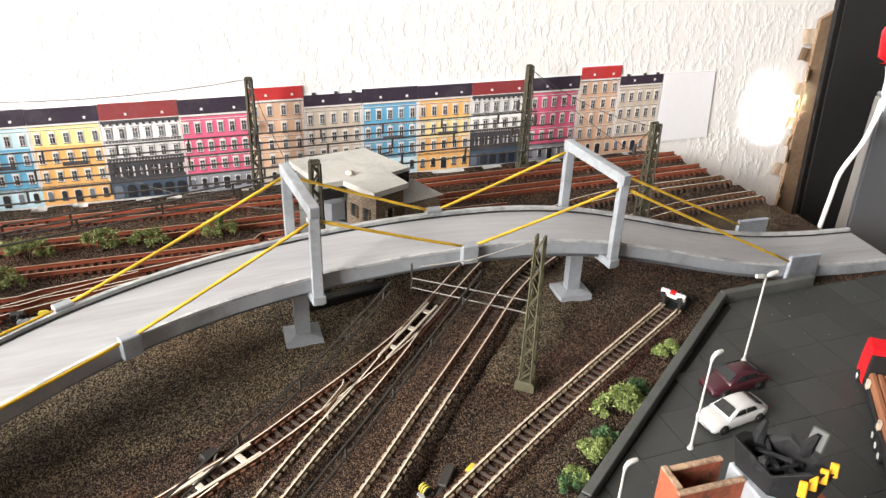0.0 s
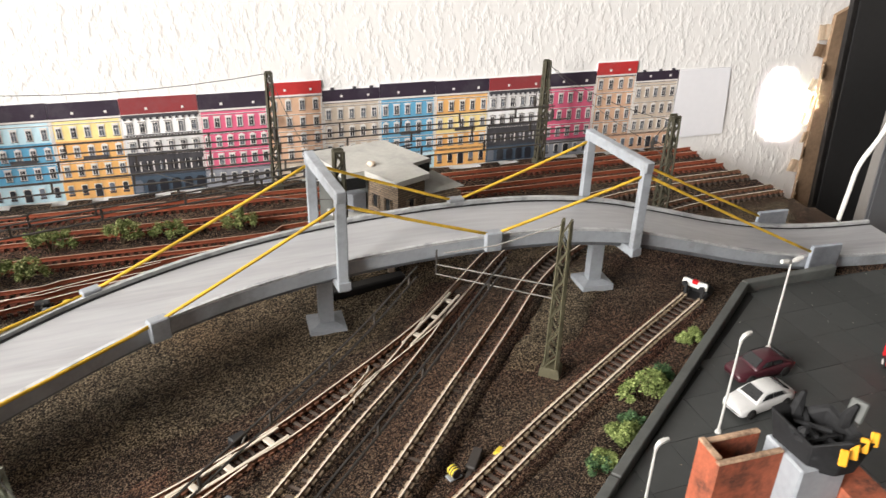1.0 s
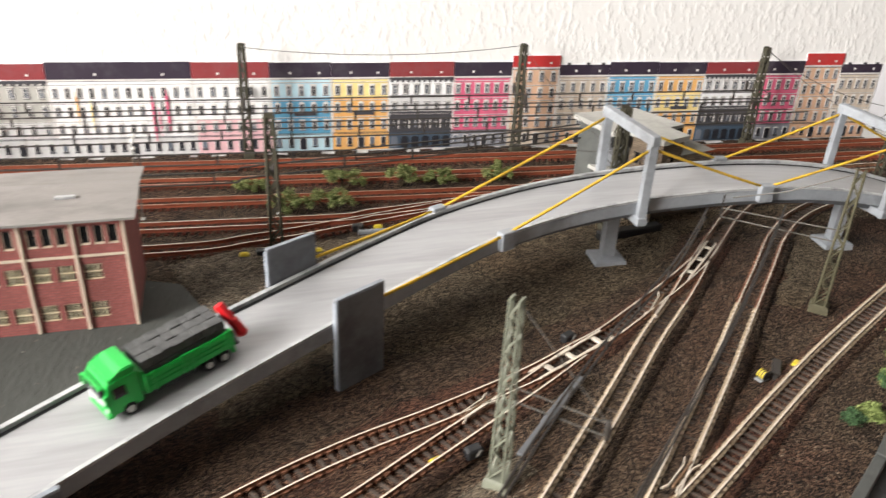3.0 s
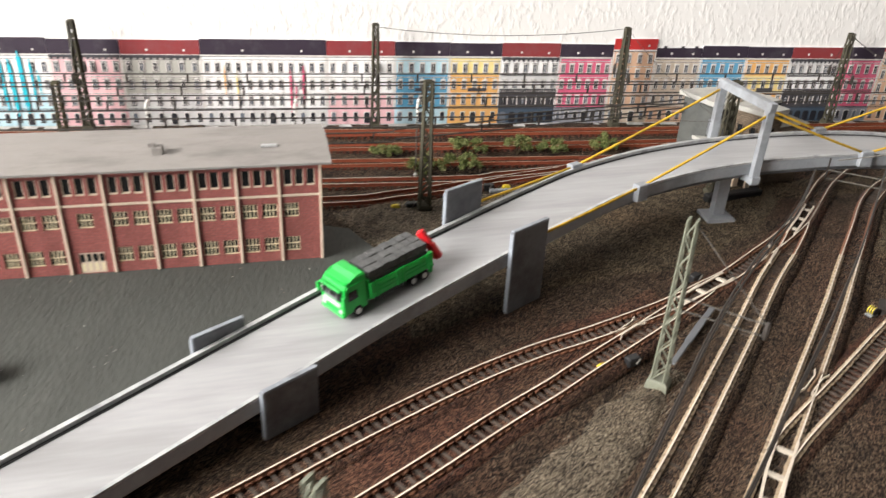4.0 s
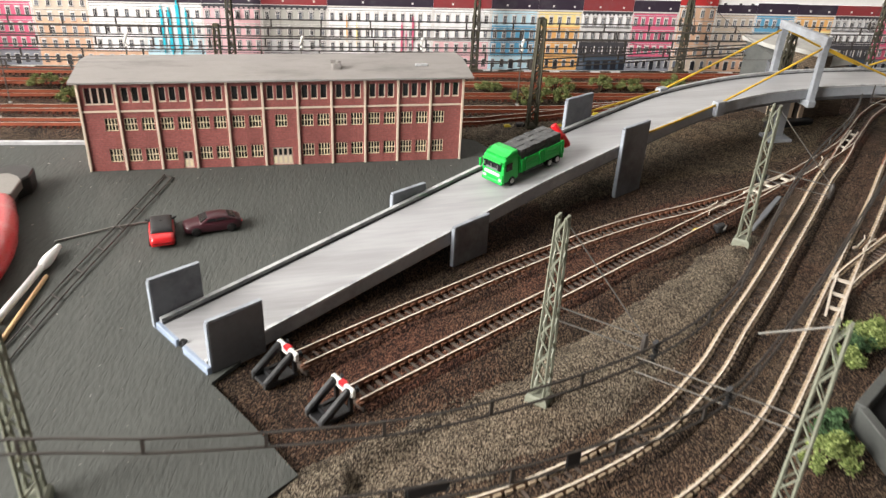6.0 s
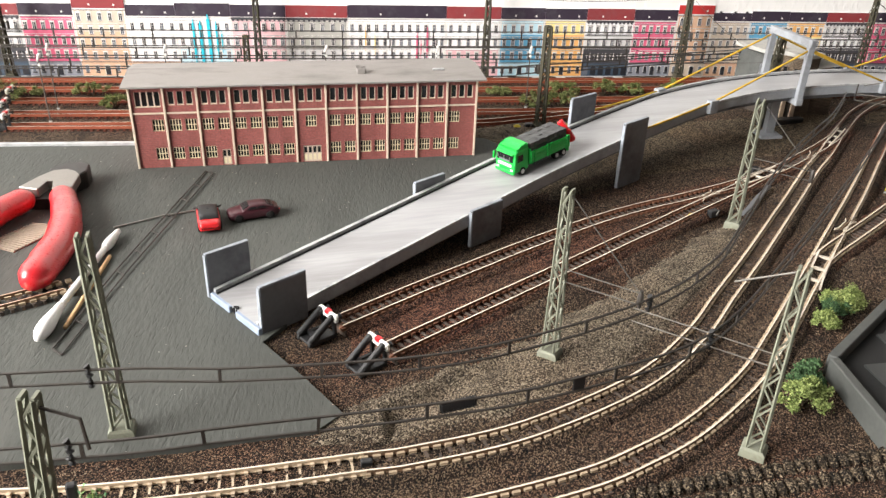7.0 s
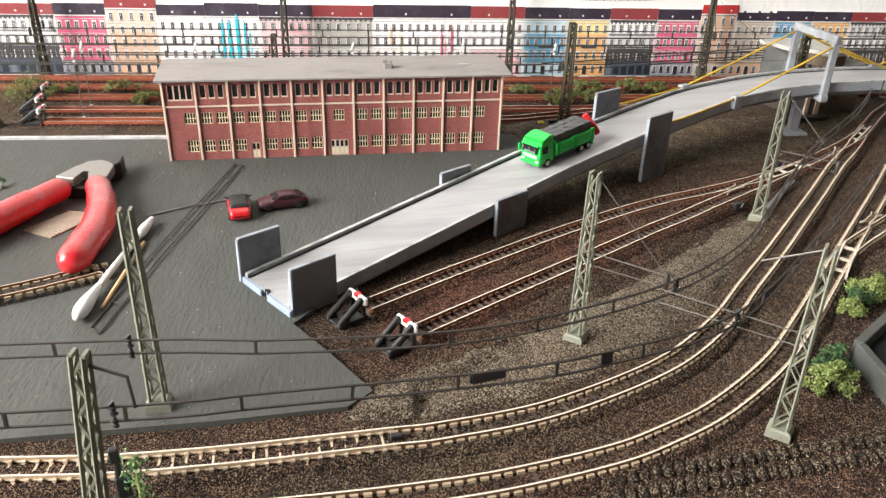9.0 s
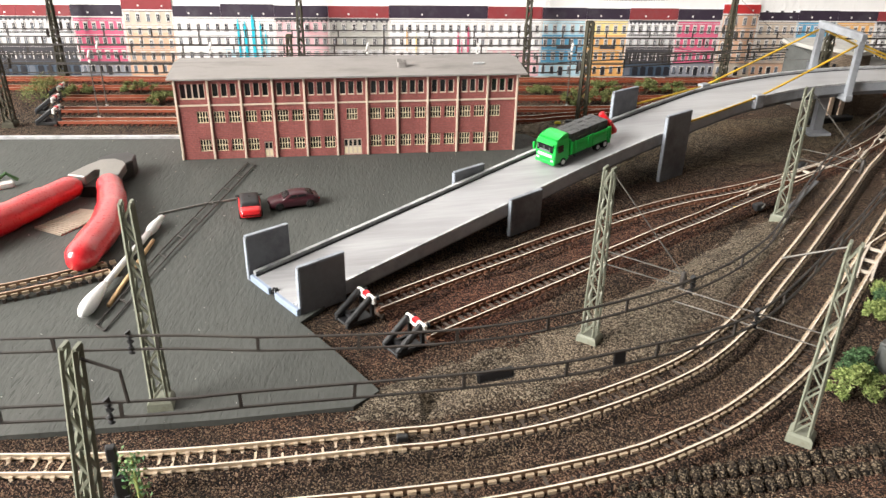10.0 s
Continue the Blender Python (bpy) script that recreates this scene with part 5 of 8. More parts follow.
def wall_with_holes(bm, x0, x1, z0, z1, holes, y0, y1):
    """A wall between y0 and y1 with rectangular holes (x0, x1, z0, z1), cut on a grid."""
    holes = [[round(q, 6) for q in h] for h in holes]
    x0, x1, z0, z1 = (round(q, 6) for q in (x0, x1, z0, z1))
    xs = sorted({x0, x1, *[h[0] for h in holes], *[h[1] for h in holes]})
    zs = sorted({z0, z1, *[h[2] for h in holes], *[h[3] for h in holes]})
    keep = {}
    for i, (a, b) in enumerate(zip(xs, xs[1:])):
        for j, (c, d) in enumerate(zip(zs, zs[1:])):
            keep[i, j] = not any(h[0] - 1e-7 <= a and b <= h[1] + 1e-7 and h[2] - 1e-7 <= c and d <= h[3] + 1e-7 for h in holes)
    vs = {}

    def v(x, y, z):
        k = (round(x, 7), round(y, 7), round(z, 7))
        if k not in vs:
            vs[k] = bm.verts.new((x, y, z))
        return vs[k]
    for (i, j), on in keep.items():
        if not on:
            continue
        a, b, c, d = xs[i], xs[i + 1], zs[j], zs[j + 1]
        bm.faces.new((v(a, y0, c), v(b, y0, c), v(b, y0, d), v(a, y0, d)))
        bm.faces.new((v(a, y1, c), v(a, y1, d), v(b, y1, d), v(b, y1, c)))
        for (di, dj), q in (((-1, 0), ((a, c), (a, d))), ((1, 0), ((b, c), (b, d))), ((0, -1), ((a, c), (b, c))), ((0, 1), ((a, d), (b, d)))):
            if not keep.get((i + di, j + dj), False):
                (xa, za), (xb, zb) = q
                bm.faces.new((v(xa, y0, za), v(xb, y0, zb), v(xb, y1, zb), v(xa, y1, za)))


holes, windows, top_windows, doors = [], [], [], []
for k in range(11):
    c = (k + 0.5) * BAY
    if k == 0:
        top_windows.append((k * BAY + 0.0030, (k + 1) * BAY - 0.0020, 0.0421, 0.0524, 4))
        cols = [c + 0.0053]
    else:
        for q in (-1, 0, 1):
            top_windows.append((c + q * 0.0058 - 0.0021, c + q * 0.0058 + 0.0021, 0.0432, 0.0524, 1))
        cols = [c] if k == 5 else [c - 0.0048] if k == 10 else [c - 0.0048, c + 0.0052]
    for x in cols:
        windows.append((x - 0.0037, x + 0.0037, 0.0256, 0.0337))
    for x in cols:
        if k == 5:
            doors.append((x - 0.0062, x + 0.0062, 0.0002, 0.0119, 4))
        elif k == 2 and x > c:
            doors.append((x - 0.0028, x + 0.0028, 0.0002, 0.0115, 2))
        else:
            windows.append((x - 0.0037, x + 0.0037, 0.0056, 0.0141))
holes = [w[:4] for w in windows] + [w[:4] for w in top_windows] + [d[:4] for d in doors]
bm = bmesh.new(); wall_with_holes(bm, 0, BL, 0, BH, holes, 0, FT)
part("front_wall", bm, BRICKP, works, "red brick front")
for nm, x0, x1, y0, y1 in (("side_wall", 0, FT, FT, BD - FT), ("side_wall", BL - FT, BL, FT, BD - FT), ("rear_wall", 0, BL, BD - FT, BD)):
    bm = bmesh.new(); bx(bm, x0, x1, y0, y1, 0, BH)
    part(nm, bm, BRICKP, works)
bm = bmesh.new(); bx(bm, FT, BL - FT, 0.014, 0.0146, 0, BH - 0.001)
part("inner_wall", bm, INTERIOR, works)
for k in range(12):
    bm = bmesh.new(); bx(bm, k * BAY - 0.00075, k * BAY + 0.00075, -0.0011, -0.00005, 0, BH - 0.0008, None, 0.0002)
    part("pilaster", bm, CREAM, works)
bm = bmesh.new(); bx(bm, 0.0, BL, -0.0007, -0.00005, 0.0376, 0.0387)
part("cornice_band", bm, CREAM, works)
for x0, x1, z0, z1 in windows:
    bm = bmesh.new(); bx(bm, x0, x1, FT * 0.75, FT * 0.8, z0, z1)
    w = part("window", bm, DARKGLASS, works)
    bm = bmesh.new()
    for q in range(5):
        x = x0 + (x1 - x0) * q / 4
        bx(bm, x - 0.00026, x + 0.00026, FT * 0.35, FT * 0.7, z0, z1)
    for z in (z0 + 0.0002, (z0 + z1) / 2, z1 - 0.0002):
        bx(bm, x0, x1, FT * 0.38, FT * 0.68, z - 0.00022, z + 0.00022)
    part("glazing", bm, WINFRAME, w, "pale yellow glazing bars")
for x0, x1, z0, z1, n in top_windows:
    bm = bmesh.new(); bx(bm, x0, x1, FT * 0.75, FT * 0.8, z0, z1)
    w = part("window", bm, DARKGLASS, works)
    bm = bmesh.new()
    for q in range(n + 1):
        x = x0 + (x1 - x0) * q / n
        bx(bm, x - 0.0004, x + 0.0004, FT * 0.1, FT * 0.7, z0, z1)
    bx(bm, x0, x1, FT * 0.05, FT * 0.7, z0, z0 + 0.0007)
    part("window_frame", bm, CREAM, w)
for x0, x1, z0, z1, n in doors:
    bm = bmesh.new(); bx(bm, x0, x1, FT * 0.3, FT * 0.7, z0, z1)
    w = part("door", bm, CREAM, works, "cream panelled door")
    for q in range(n):
        a = x0 + (x1 - x0) * (q + 0.2) / n
        b = x0 + (x1 - x0) * (q + 0.8) / n
        bm = bmesh.new(); bx(bm, a, b, FT * 0.15, FT * 0.3, z0 + (z1 - z0) * 0.56, z0 + (z1 - z0) * 0.92)
        part("pane", bm, DARKGLASS, w)
        bm = bmesh.new(); bx(bm, a, b, FT * 0.2, FT * 0.3, z0 + (z1 - z0) * 0.1, z0 + (z1 - z0) * 0.46)
        part("panel", bm, WINFRAME, w)
bm = bmesh.new()
rp = [(-0.0038, BH - 0.0008), (-0.0038, BH + 0.0004), (BD * 0.62, BH + 0.0034), (BD + 0.005, BH + 0.0006), (BD + 0.005, BH - 0.0006), (BD * 0.62, BH + 0.0022)]
a = [bm.verts.new((-0.0040, y, z)) for y, z in rp]
b = [bm.verts.new((BL + 0.0060, y, z)) for y, z in rp]
for i in range(6):
    bm.faces.new((a[i], a[(i + 1) % 6], b[(i + 1) % 6], b[i]))
bm.faces.new(a[::-1]), bm.faces.new(b)
roof = part("roof", bm, ROOFCARD, works, "pale grey low pitched card roof")
bm = bmesh.new(); bx(bm, 0.149, 0.155, 0.012, 0.017, BH + 0.0012, BH + 0.0058, None, 0.0006)
bx(bm, 0.1482, 0.1512, 0.0125, 0.0150, BH + 0.0055, BH + 0.0078)
bx(bm, 0.1530, 0.1548, 0.0125, 0.0150, BH + 0.0055, BH + 0.0072)
part("chimney", bm, ROOFCARD, roof)
bm = bmesh.new(); bx(bm, 0.203, 0.211, 0.016, 0.0180, BH + 0.0022, BH + 0.0034)
part("roof_vent", bm, EDGELIGHT, roof)
put(works, -0.3715, 0.3478, 0.0022, 4.4)

# ---- stone signal house behind the bridge ----
hut = thing("signal_house", "stone signal house with a weathered flat grey roof and lean-to", "house")
HZ = 0.0550
ROOF_POLY = [(0.1530, 0.4470), (0.1740, 0.4560), (0.1680, 0.4715), (0.1800, 0.4765), (0.1610, 0.5110), (0.1150, 0.5020), (0.1280, 0.4650), (0.1400, 0.4670)]
bm = bmesh.new(); prism(bm, ROOF_POLY, HZ - 0.0032, HZ)
part("flat_roof", bm, FLATROOF, hut, "weathered pale grey flat roof")
bm = bmesh.new(); prism(bm, [(0.1545, 0.4500), (0.1715, 0.4575), (0.1655, 0.4720), (0.1420, 0.4690)], 0.0, HZ - 0.0032)
part("front_room", bm, STONE, hut)
bm = bmesh.new(); prism(bm, [(0.1425, 0.4715), (0.1655, 0.4738), (0.1770, 0.4785), (0.1595, 0.5080), (0.1190, 0.5000), (0.1240, 0.4860), (0.1330, 0.4780)], 0.0, HZ - 0.0032)
part("rear_room", bm, KERBM, hut, "dark grey rear room")
# window openings of the front room, with reveals
for ax, ay, bx_, by in ((0.1545, 0.4500, 0.1420, 0.4690), (0.1545, 0.4500, 0.1715, 0.4575)):
    a, b = Vector((ax, ay, 0)), Vector((bx_, by, 0))
    d = (b - a).normalized()
    n = Vector((d.y, -d.x, 0))
    if n.y > 0:
        n = -n
    for u in ((0.30, 0.72) if bx_ < ax else (0.48,)):
        p = a.lerp(b, u) + Vector((0, 0, 0.0385))
        bm = bmesh.new(); beam(bm, p - d * 0.0017 + n * 0.0002, p + d * 0.0017 + n * 0.0002, 0.0008, 0.0064)
        w = part("window", bm, DARKGLASS, hut)
        for k in (-1, 1):
            bm = bmesh.new(); beam(bm, p + d * (k * 0.0022) + Vector((0, 0, -0.0034)) + n * 0.0005, p + d * (k * 0.0022) + Vector((0, 0, 0.0034)) + n * 0.0005, 0.0011, 0.0013)
            part("jamb", bm, STONE, w)
        bm = bmesh.new(); beam(bm, p - d * 0.0028 + Vector((0, 0, -0.0038)) + n * 0.0006, p + d * 0.0028 + Vector((0, 0, -0.0038)) + n * 0.0006, 0.0016, 0.0009)
        part("sill", bm, STONE, w)
bm = bmesh.new(); beam(bm, (0.1278, 0.4662, HZ - 0.0068), (0.1405, 0.4682, HZ - 0.0068), 0.0022, 0.0070, 0.0003)
part("fascia", bm, SOOTSHADE, hut, "black fascia and painted shade under the roof")
# This second strip paints the shade on the roof's right edge.
bm = bmesh.new(); beam(bm, (0.1676, 0.4722, HZ - 0.0056), (0.1795, 0.4768, HZ - 0.0056), 0.0016, 0.0072, 0.0003)
part("fascia", bm, SOOTSHADE, hut, "black fascia and painted shade under the roof")
bm = bmesh.new(); prism(bm, [(0.1275, 0.4735), (0.1335, 0.4690), (0.1410, 0.4700), (0.1400, 0.4790), (0.1300, 0.4800)], 0.030, 0.0405)
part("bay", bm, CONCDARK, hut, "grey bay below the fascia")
bm = bmesh.new(); prism(bm, [(0.0, 0.0), (0.003, -0.001), (0.0045, 0.002), (0.002, 0.004), (-0.001, 0.003)], HZ, HZ + 0.0022, Matrix.Translation((0.1435, 0.4720, 0)))
bmesh.ops.bevel(bm, geom=bm.edges[:], offset=0.0006, segments=2, affect="EDGES")
part("roof_lump", bm, CREAM, hut, "pale lump of filler", True)
bm = bmesh.new()
q = [bm.verts.new(v) for v in ((0.1700, 0.4560, 0.0420), (0.1960, 0.4615, 0.0430), (0.1830, 0.4815, 0.0455), (0.1700, 0.4780, 0.0450))]
bm.faces.new(q)
bmesh.ops.solidify(bm, geom=bm.faces[:], thickness=0.0022)
bmesh.ops.recalc_face_normals(bm, faces=bm.faces[:])
part("lean_to_roof", bm, FLATROOF, hut, "pale sloping lean-to roof")
bm = bmesh.new(); prism(bm, [(0.1722, 0.4580), (0.1945, 0.4625), (0.1825, 0.4800), (0.1722, 0.4760)], 0.0, 0.0398)
part("lean_to", bm, STONE, hut)
bm = bmesh.new(); prism(bm, [(0.1205, 0.4810), (0.1290, 0.4580), (0.1500, 0.4440), (0.1540, 0.4495), (0.1420, 0.4690), (0.1330, 0.4770)], 0.0255, 0.0280)
part("porch_roof", bm, FLATROOF, hut)
# Solid dark block stands for the shade in the openings behind the pillars.
bm = bmesh.new(); prism(bm, [(0.1235, 0.4800), (0.1310, 0.4610), (0.1500, 0.4480), (0.1530, 0.4500), (0.1420, 0.4690), (0.1330, 0.4770)], 0.0, 0.0255)
part("porch_shade", bm, INTERIOR, hut)
for u in (0.0, 0.33, 0.66, 1.0):
    p = Vector((0.1300, 0.4595, 0)).lerp(Vector((0.1495, 0.4462, 0)), u)
    bm = bmesh.new(); bx(bm, p.x - 0.0017, p.x + 0.0017, p.y - 0.0010, p.y + 0.0012, 0.0, 0.0255)
    part("pillar", bm, PALECARD, hut, "pale plastered pillar")

# ---- catenary masts ----


def lattice_mast(height=0.078, base=0.0068, top=0.0041, base_block=True, material=MASTM, bar=1.0, label="grey green steel lattice catenary mast on a concrete foot"):
    t = thing("catenary_mast", label, "mast", "catenary masts")
    h0 = 0.0042
    for sx in (-1, 1):
        for sy in (-1, 1):
            bm = bmesh.new()
            beam(bm, (sx * base * 0.40, sy * base * 0.40, h0), (sx * top * 0.42, sy * top * 0.42, height), 0.00085 * bar, 0.00085 * bar)
            part("leg", bm, material, t)
    n = 11
    for axis in (0, 1):
        for s in (-1, 1):
            bm = bmesh.new()
            for k in range(n):
                u0, u1 = k / n, (k + 1) / n
                a, b = base * 0.40 + (top - base) * 0.41 * u0, base * 0.40 + (top - base) * 0.41 * u1
                z0, z1 = h0 + (height - h0) * u0, h0 + (height - h0) * u1
                flip = 1 if k % 2 else -1
                p, q = (flip * a, s * a, z0), (-flip * b, s * b, z1)
                if axis:
                    p, q = (p[1], p[0], p[2]), (q[1], q[0], q[2])
                beam(bm, p, q, 0.0006 * bar, 0.0006 * bar)
            part("lattice", bm, material, t)
    bm = bmesh.new()
    for k in (-1, 1):
        bx(bm, k * top * 0.42 - 0.0005, k * top * 0.42 + 0.0005, -top * 0.46, top * 0.46, height - 0.0010, height + 0.0005)
    part("cap", bm, material, t)
    if base_block:
        bm = bmesh.new()
        v0 = [bm.verts.new((a * base * 0.70, b * base * 0.60, -0.0006)) for a, b in ((-1, -1), (1, -1), (1, 1), (-1, 1))]
        v1 = [bm.verts.new((a * base * 0.67, b * base * 0.57, 0.0032)) for a, b in ((-1, -1), (1, -1), (1, 1), (-1, 1))]
        v2 = [bm.verts.new((a * base * 0.52, b * base * 0.50, 0.0043)) for a, b in ((-1, -1), (1, -1), (1, 1), (-1, 1))]
        for a, b in ((v0, v1), (v1, v2)):
            for i in range(4):
                bm.faces.new((a[i], a[(i + 1) % 4], b[(i + 1) % 4], b[i]))
        bm.faces.new(v0[::-1]), bm.faces.new(v2)
        part("foot", bm, material, t)
    return t


def stay(t, pts, r=0.00042, material=WIRELIGHT, name="bracket"):
    bm = bmesh.new(); tube(bm, pts, r, 5)
    return part(name, bm, material, t)


def arm(t, height, reach, lower=0.040, upper=0.046, material=WIRELIGHT):
    """The bracket that reaches out from a mast, in its own axes, along +x or -x."""
    s = 1 if reach > 0 else -1
    stay(t, [(s * 0.002, 0, height - 0.002), (reach * 0.97, 0, upper)], 0.00026, material, "stay_wire")
    stay(t, [(s * 0.0025, 0, upper), (reach, 0, upper - 0.0006)], 0.00030, material)
    stay(t, [(s * 0.003, 0, lower), (reach, 0, lower)], 0.00030, material)
    bm = bmesh.new(); tube(bm, [(reach, 0, lower - 0.0012), (reach, 0, lower + 0.0015), (reach, 0, upper - 0.002), (reach, 0, upper + 0.0008)], [0.0009, 0.0013, 0.0013, 0.0008], 7)
    part("insulator", bm, WIRE, t)


# x, y, turn, height, bracket reach, material
m = lattice_mast(0.0822); arm(m, 0.0822, 0.036); put(m, -0.1430, 0.1190, 0, -38)
m = lattice_mast(0.0806); arm(m, 0.0806, 0.036); put(m, 0.0030, 0.2440, 0, -40)
m = lattice_mast(0.0816)
stay(m, [(-0.002, 0, 0.0800), (-0.021, 0, 0.0700)], 0.0004, WIREGREY)
stay(m, [(-0.003, 0, 0.0460), (-0.055, 0, 0.0468)], 0.00028, WIREGREY); stay(m, [(-0.003, 0, 0.0405), (-0.055, 0, 0.0410)], 0.00028, WIREGREY)
put(m, -0.0792, 0.0505, 0, -38)
m = lattice_mast(0.0800, 0.0058, 0.0040, bar=1.35)
stay(m, [(0.0022, 0, 0.0765), (0.0120, 0, 0.0740), (0.0135, 0, 0.0640)], 0.0005, WIRE)
m.matrix_basis = pose(-0.3190, 0.0035, 0) @ Matrix.Rotation(radians(5.0), 4, "Y") @ pose(0, 0, 0, 0, 0, -6)
m = lattice_mast(0.0845, bar=1.25); put(m, -0.3190, 0.0785, 0.0022, 6)
m = lattice_mast(material=MASTOLIVE, label="dull olive steel lattice catenary mast on a concrete foot")
stay(m, [(-0.002, 0, 0.0760), (-0.030, 0, 0.060), (-0.054, 0, 0.051)], 0.00034, WIREGREY)
stay(m, [(-0.002, 0, 0.0460), (-0.058, 0, 0.0440)], 0.00036, WIREGREY); stay(m, [(-0.002, 0, 0.0395), (-0.058, 0, 0.0390)], 0.00036, WIREGREY)
stay(m, [(-0.058, 0, 0.0385), (-0.058, 0, 0.0515)], 0.0005, WIRE)
put(m, 0.2005, 0.3410, 0, -38)
DK = "dark olive lattice catenary mast among the rear tracks"
for x, y, h in ((-0.0970, 0.5800, 0.0810), (0.1010, 0.5800, 0.0805), (0.2950, 0.5800, 0.0780), (-0.3120, 0.5800, 0.0810), (-0.5350, 0.5800, 0.0810)):
    m = lattice_mast(h, 0.0066, 0.0040, True, MASTDARK, 1.55, DK)
    for s in (-1, 1):
        arm(m, h, s * 0.016, 0.041, 0.047, WIRE)
    put(m, x, y, 0, 90)
for x, y, h in ((-0.0770, 0.4270, 0.0820), (0.1215, 0.4390, 0.0790), (0.3360, 0.4760, 0.0690), (-0.5210, 0.4300, 0.0820)):
    m = lattice_mast(h, 0.0078, 0.0050, True, MASTDARK, 1.55, DK)
    arm(m, h, 0.020, 0.041, 0.047, WIRE)
    put(m, x, y, 0, 90)

m = lattice_mast(0.0470, 0.0062, 0.0044, True, MASTOLIVE, 1.2, "short olive lattice catenary mast among the rear tracks")
put(m, -0.3190, 0.5450, 0, 90)


def catenary(label, pts, z_low, z_high, spacing=0.034, r=0.00050, heavy=(), thin=0.0007):
    t = thing("catenary_wire", label, "wire", "catenary wires")
    low = smooth_line([(x, y, z_low) for x, y in pts], 0.012)
    bm = bmesh.new(); tube(bm, low, r, 5); part("contact_wire", bm, WIRE, t)
    bm = bmesh.new(); tube(bm, [p + Vector((0, 0, z_high - z_low)) for p in low], r, 5); part("carrier_wire", bm, WIRE, t)
    for i, p in enumerate(smooth_line([(x, y, z_low) for x, y in pts], spacing)):
        wide = 0.0022 if i in heavy else thin * 0.75
        bm = bmesh.new()
        d = side_of(low, min(range(len(low)), key=lambda k: (low[k] - p).length))[1]
        beam(bm, p - d * wide + Vector((0, 0, (z_high - z_low) / 2)), p + d * wide + Vector((0, 0, (z_high - z_low) / 2)), thin, z_high - z_low)
        part("dropper", bm, WIRE, t)
    return t


wire_a = catenary("dark overhead wire with droppers above the curved track", [(-0.48, 0.057), (-0.319, 0.0595), (-0.272, 0.057), (-0.210, 0.0590), (-0.166, 0.0690), (-0.112, 0.092), (-0.070, 0.124), (-0.038, 0.163), (0.007, 0.220), (0.050, 0.269), (0.104, 0.324), (0.150, 0.380)], 0.0408, 0.0462)
wire_b = catenary("dark overhead wire with heavy joints above the outer curve", [(-0.48, 0.016), (-0.314, 0.0205), (-0.268, 0.0245), (-0.198, 0.0315), (-0.156, 0.0405), (-0.100, 0.063), (-0.035, 0.124), (0.012, 0.173), (0.064, 0.228), (0.117, 0.287), (0.190, 0.373)], 0.0432, 0.0486)


def insulator(t, x, y, z0, z1):
    """A stack of dark discs between the two wires of a catenary."""
    n = 9
    bm = bmesh.new()
    tube(bm, [(x + 0.0004 * math.sin(k * 2.1), y, z0 + (z1 - z0) * k / (n - 1)) for k in range(n)], [0.0007 if k % 2 else 0.0012 for k in range(n)], 8)
    part("insulator", bm, BLACKP, t)


insulator(wire_a, -0.3190, 0.0595, 0.0395, 0.0480)
insulator(wire_b, -0.3135, 0.0205, 0.0415, 0.0500)
insulator(wire_a, -0.1130, 0.0915, 0.0395, 0.0475)
insulator(wire_b, -0.1000, 0.0630, 0.0420, 0.0495)
bm = bmesh.new(); beam(bm, (-0.1585, 0.0400, 0.0459), (-0.1540, 0.0412, 0.0459), 0.0008, 0.0062, 0.0003)
part("clamp_plate", bm, BLACKP, wire_b)
bm = bmesh.new(); beam(bm, (-0.2045, 0.0308, 0.0462), (-0.1925, 0.0326, 0.0474), 0.0010, 0.0042, 0.0008)
part("clamp_plate", bm, BLACKP, wire_b, "dark grey plate clamped to the wire")
for line, za in (([(-0.78, 0.565), (-0.3, 0.565), (0.05, 0.5685), (0.30, 0.572)], 0.0405), ([(-0.78, 0.534), (-0.3, 0.534), (0.05, 0.5395), (0.30, 0.545)], 0.0405),
                 ([(-0.78, 0.503), (-0.3, 0.503), (0.05, 0.512), (0.30, 0.521)], 0.0400), ([(-0.78, 0.468), (-0.10, 0.468), (-0.031, 0.471), (0.032, 0.483), (0.104, 0.500), (0.19, 0.524)], 0.0400),
                 ([(-0.78, 0.438), (-0.16, 0.440), (-0.09, 0.449), (-0.03, 0.462), (0.04, 0.479), (0.106, 0.494), (0.17, 0.514)], 0.0395)):
    catenary("thin black overhead wires above the rear tracks", line, za, za + 0.0065, 0.042, 0.00055, thin=0.0008)
for x0, y0, z0, x1, y1, z1 in ((0.101, 0.58, 0.080, -0.097, 0.58, 0.079), (0.101, 0.58, 0.080, 0.1215, 0.439, 0.05), (0.295, 0.58, 0.077, 0.336, 0.476, 0.045), (0.295, 0.58, 0.076, 0.36, 0.52, 0.05), (0.02, 0.53, 0.043, 0.1215, 0.44, 0.052)):
    bm = bmesh.new()
    a, b = Vector((x0, y0, z0)), Vector((x1, y1, z1))
    tube(bm, [a.lerp(b, k / 8) - Vector((0, 0, 0.006 * (k / 8) * (1 - k / 8) * 4)) for k in range(9)], 0.00022, 4)
    solid("span_wire", bm, WIRE, "thin black wire strung between masts", "wire")

# ---- green lorry on the ramp ----


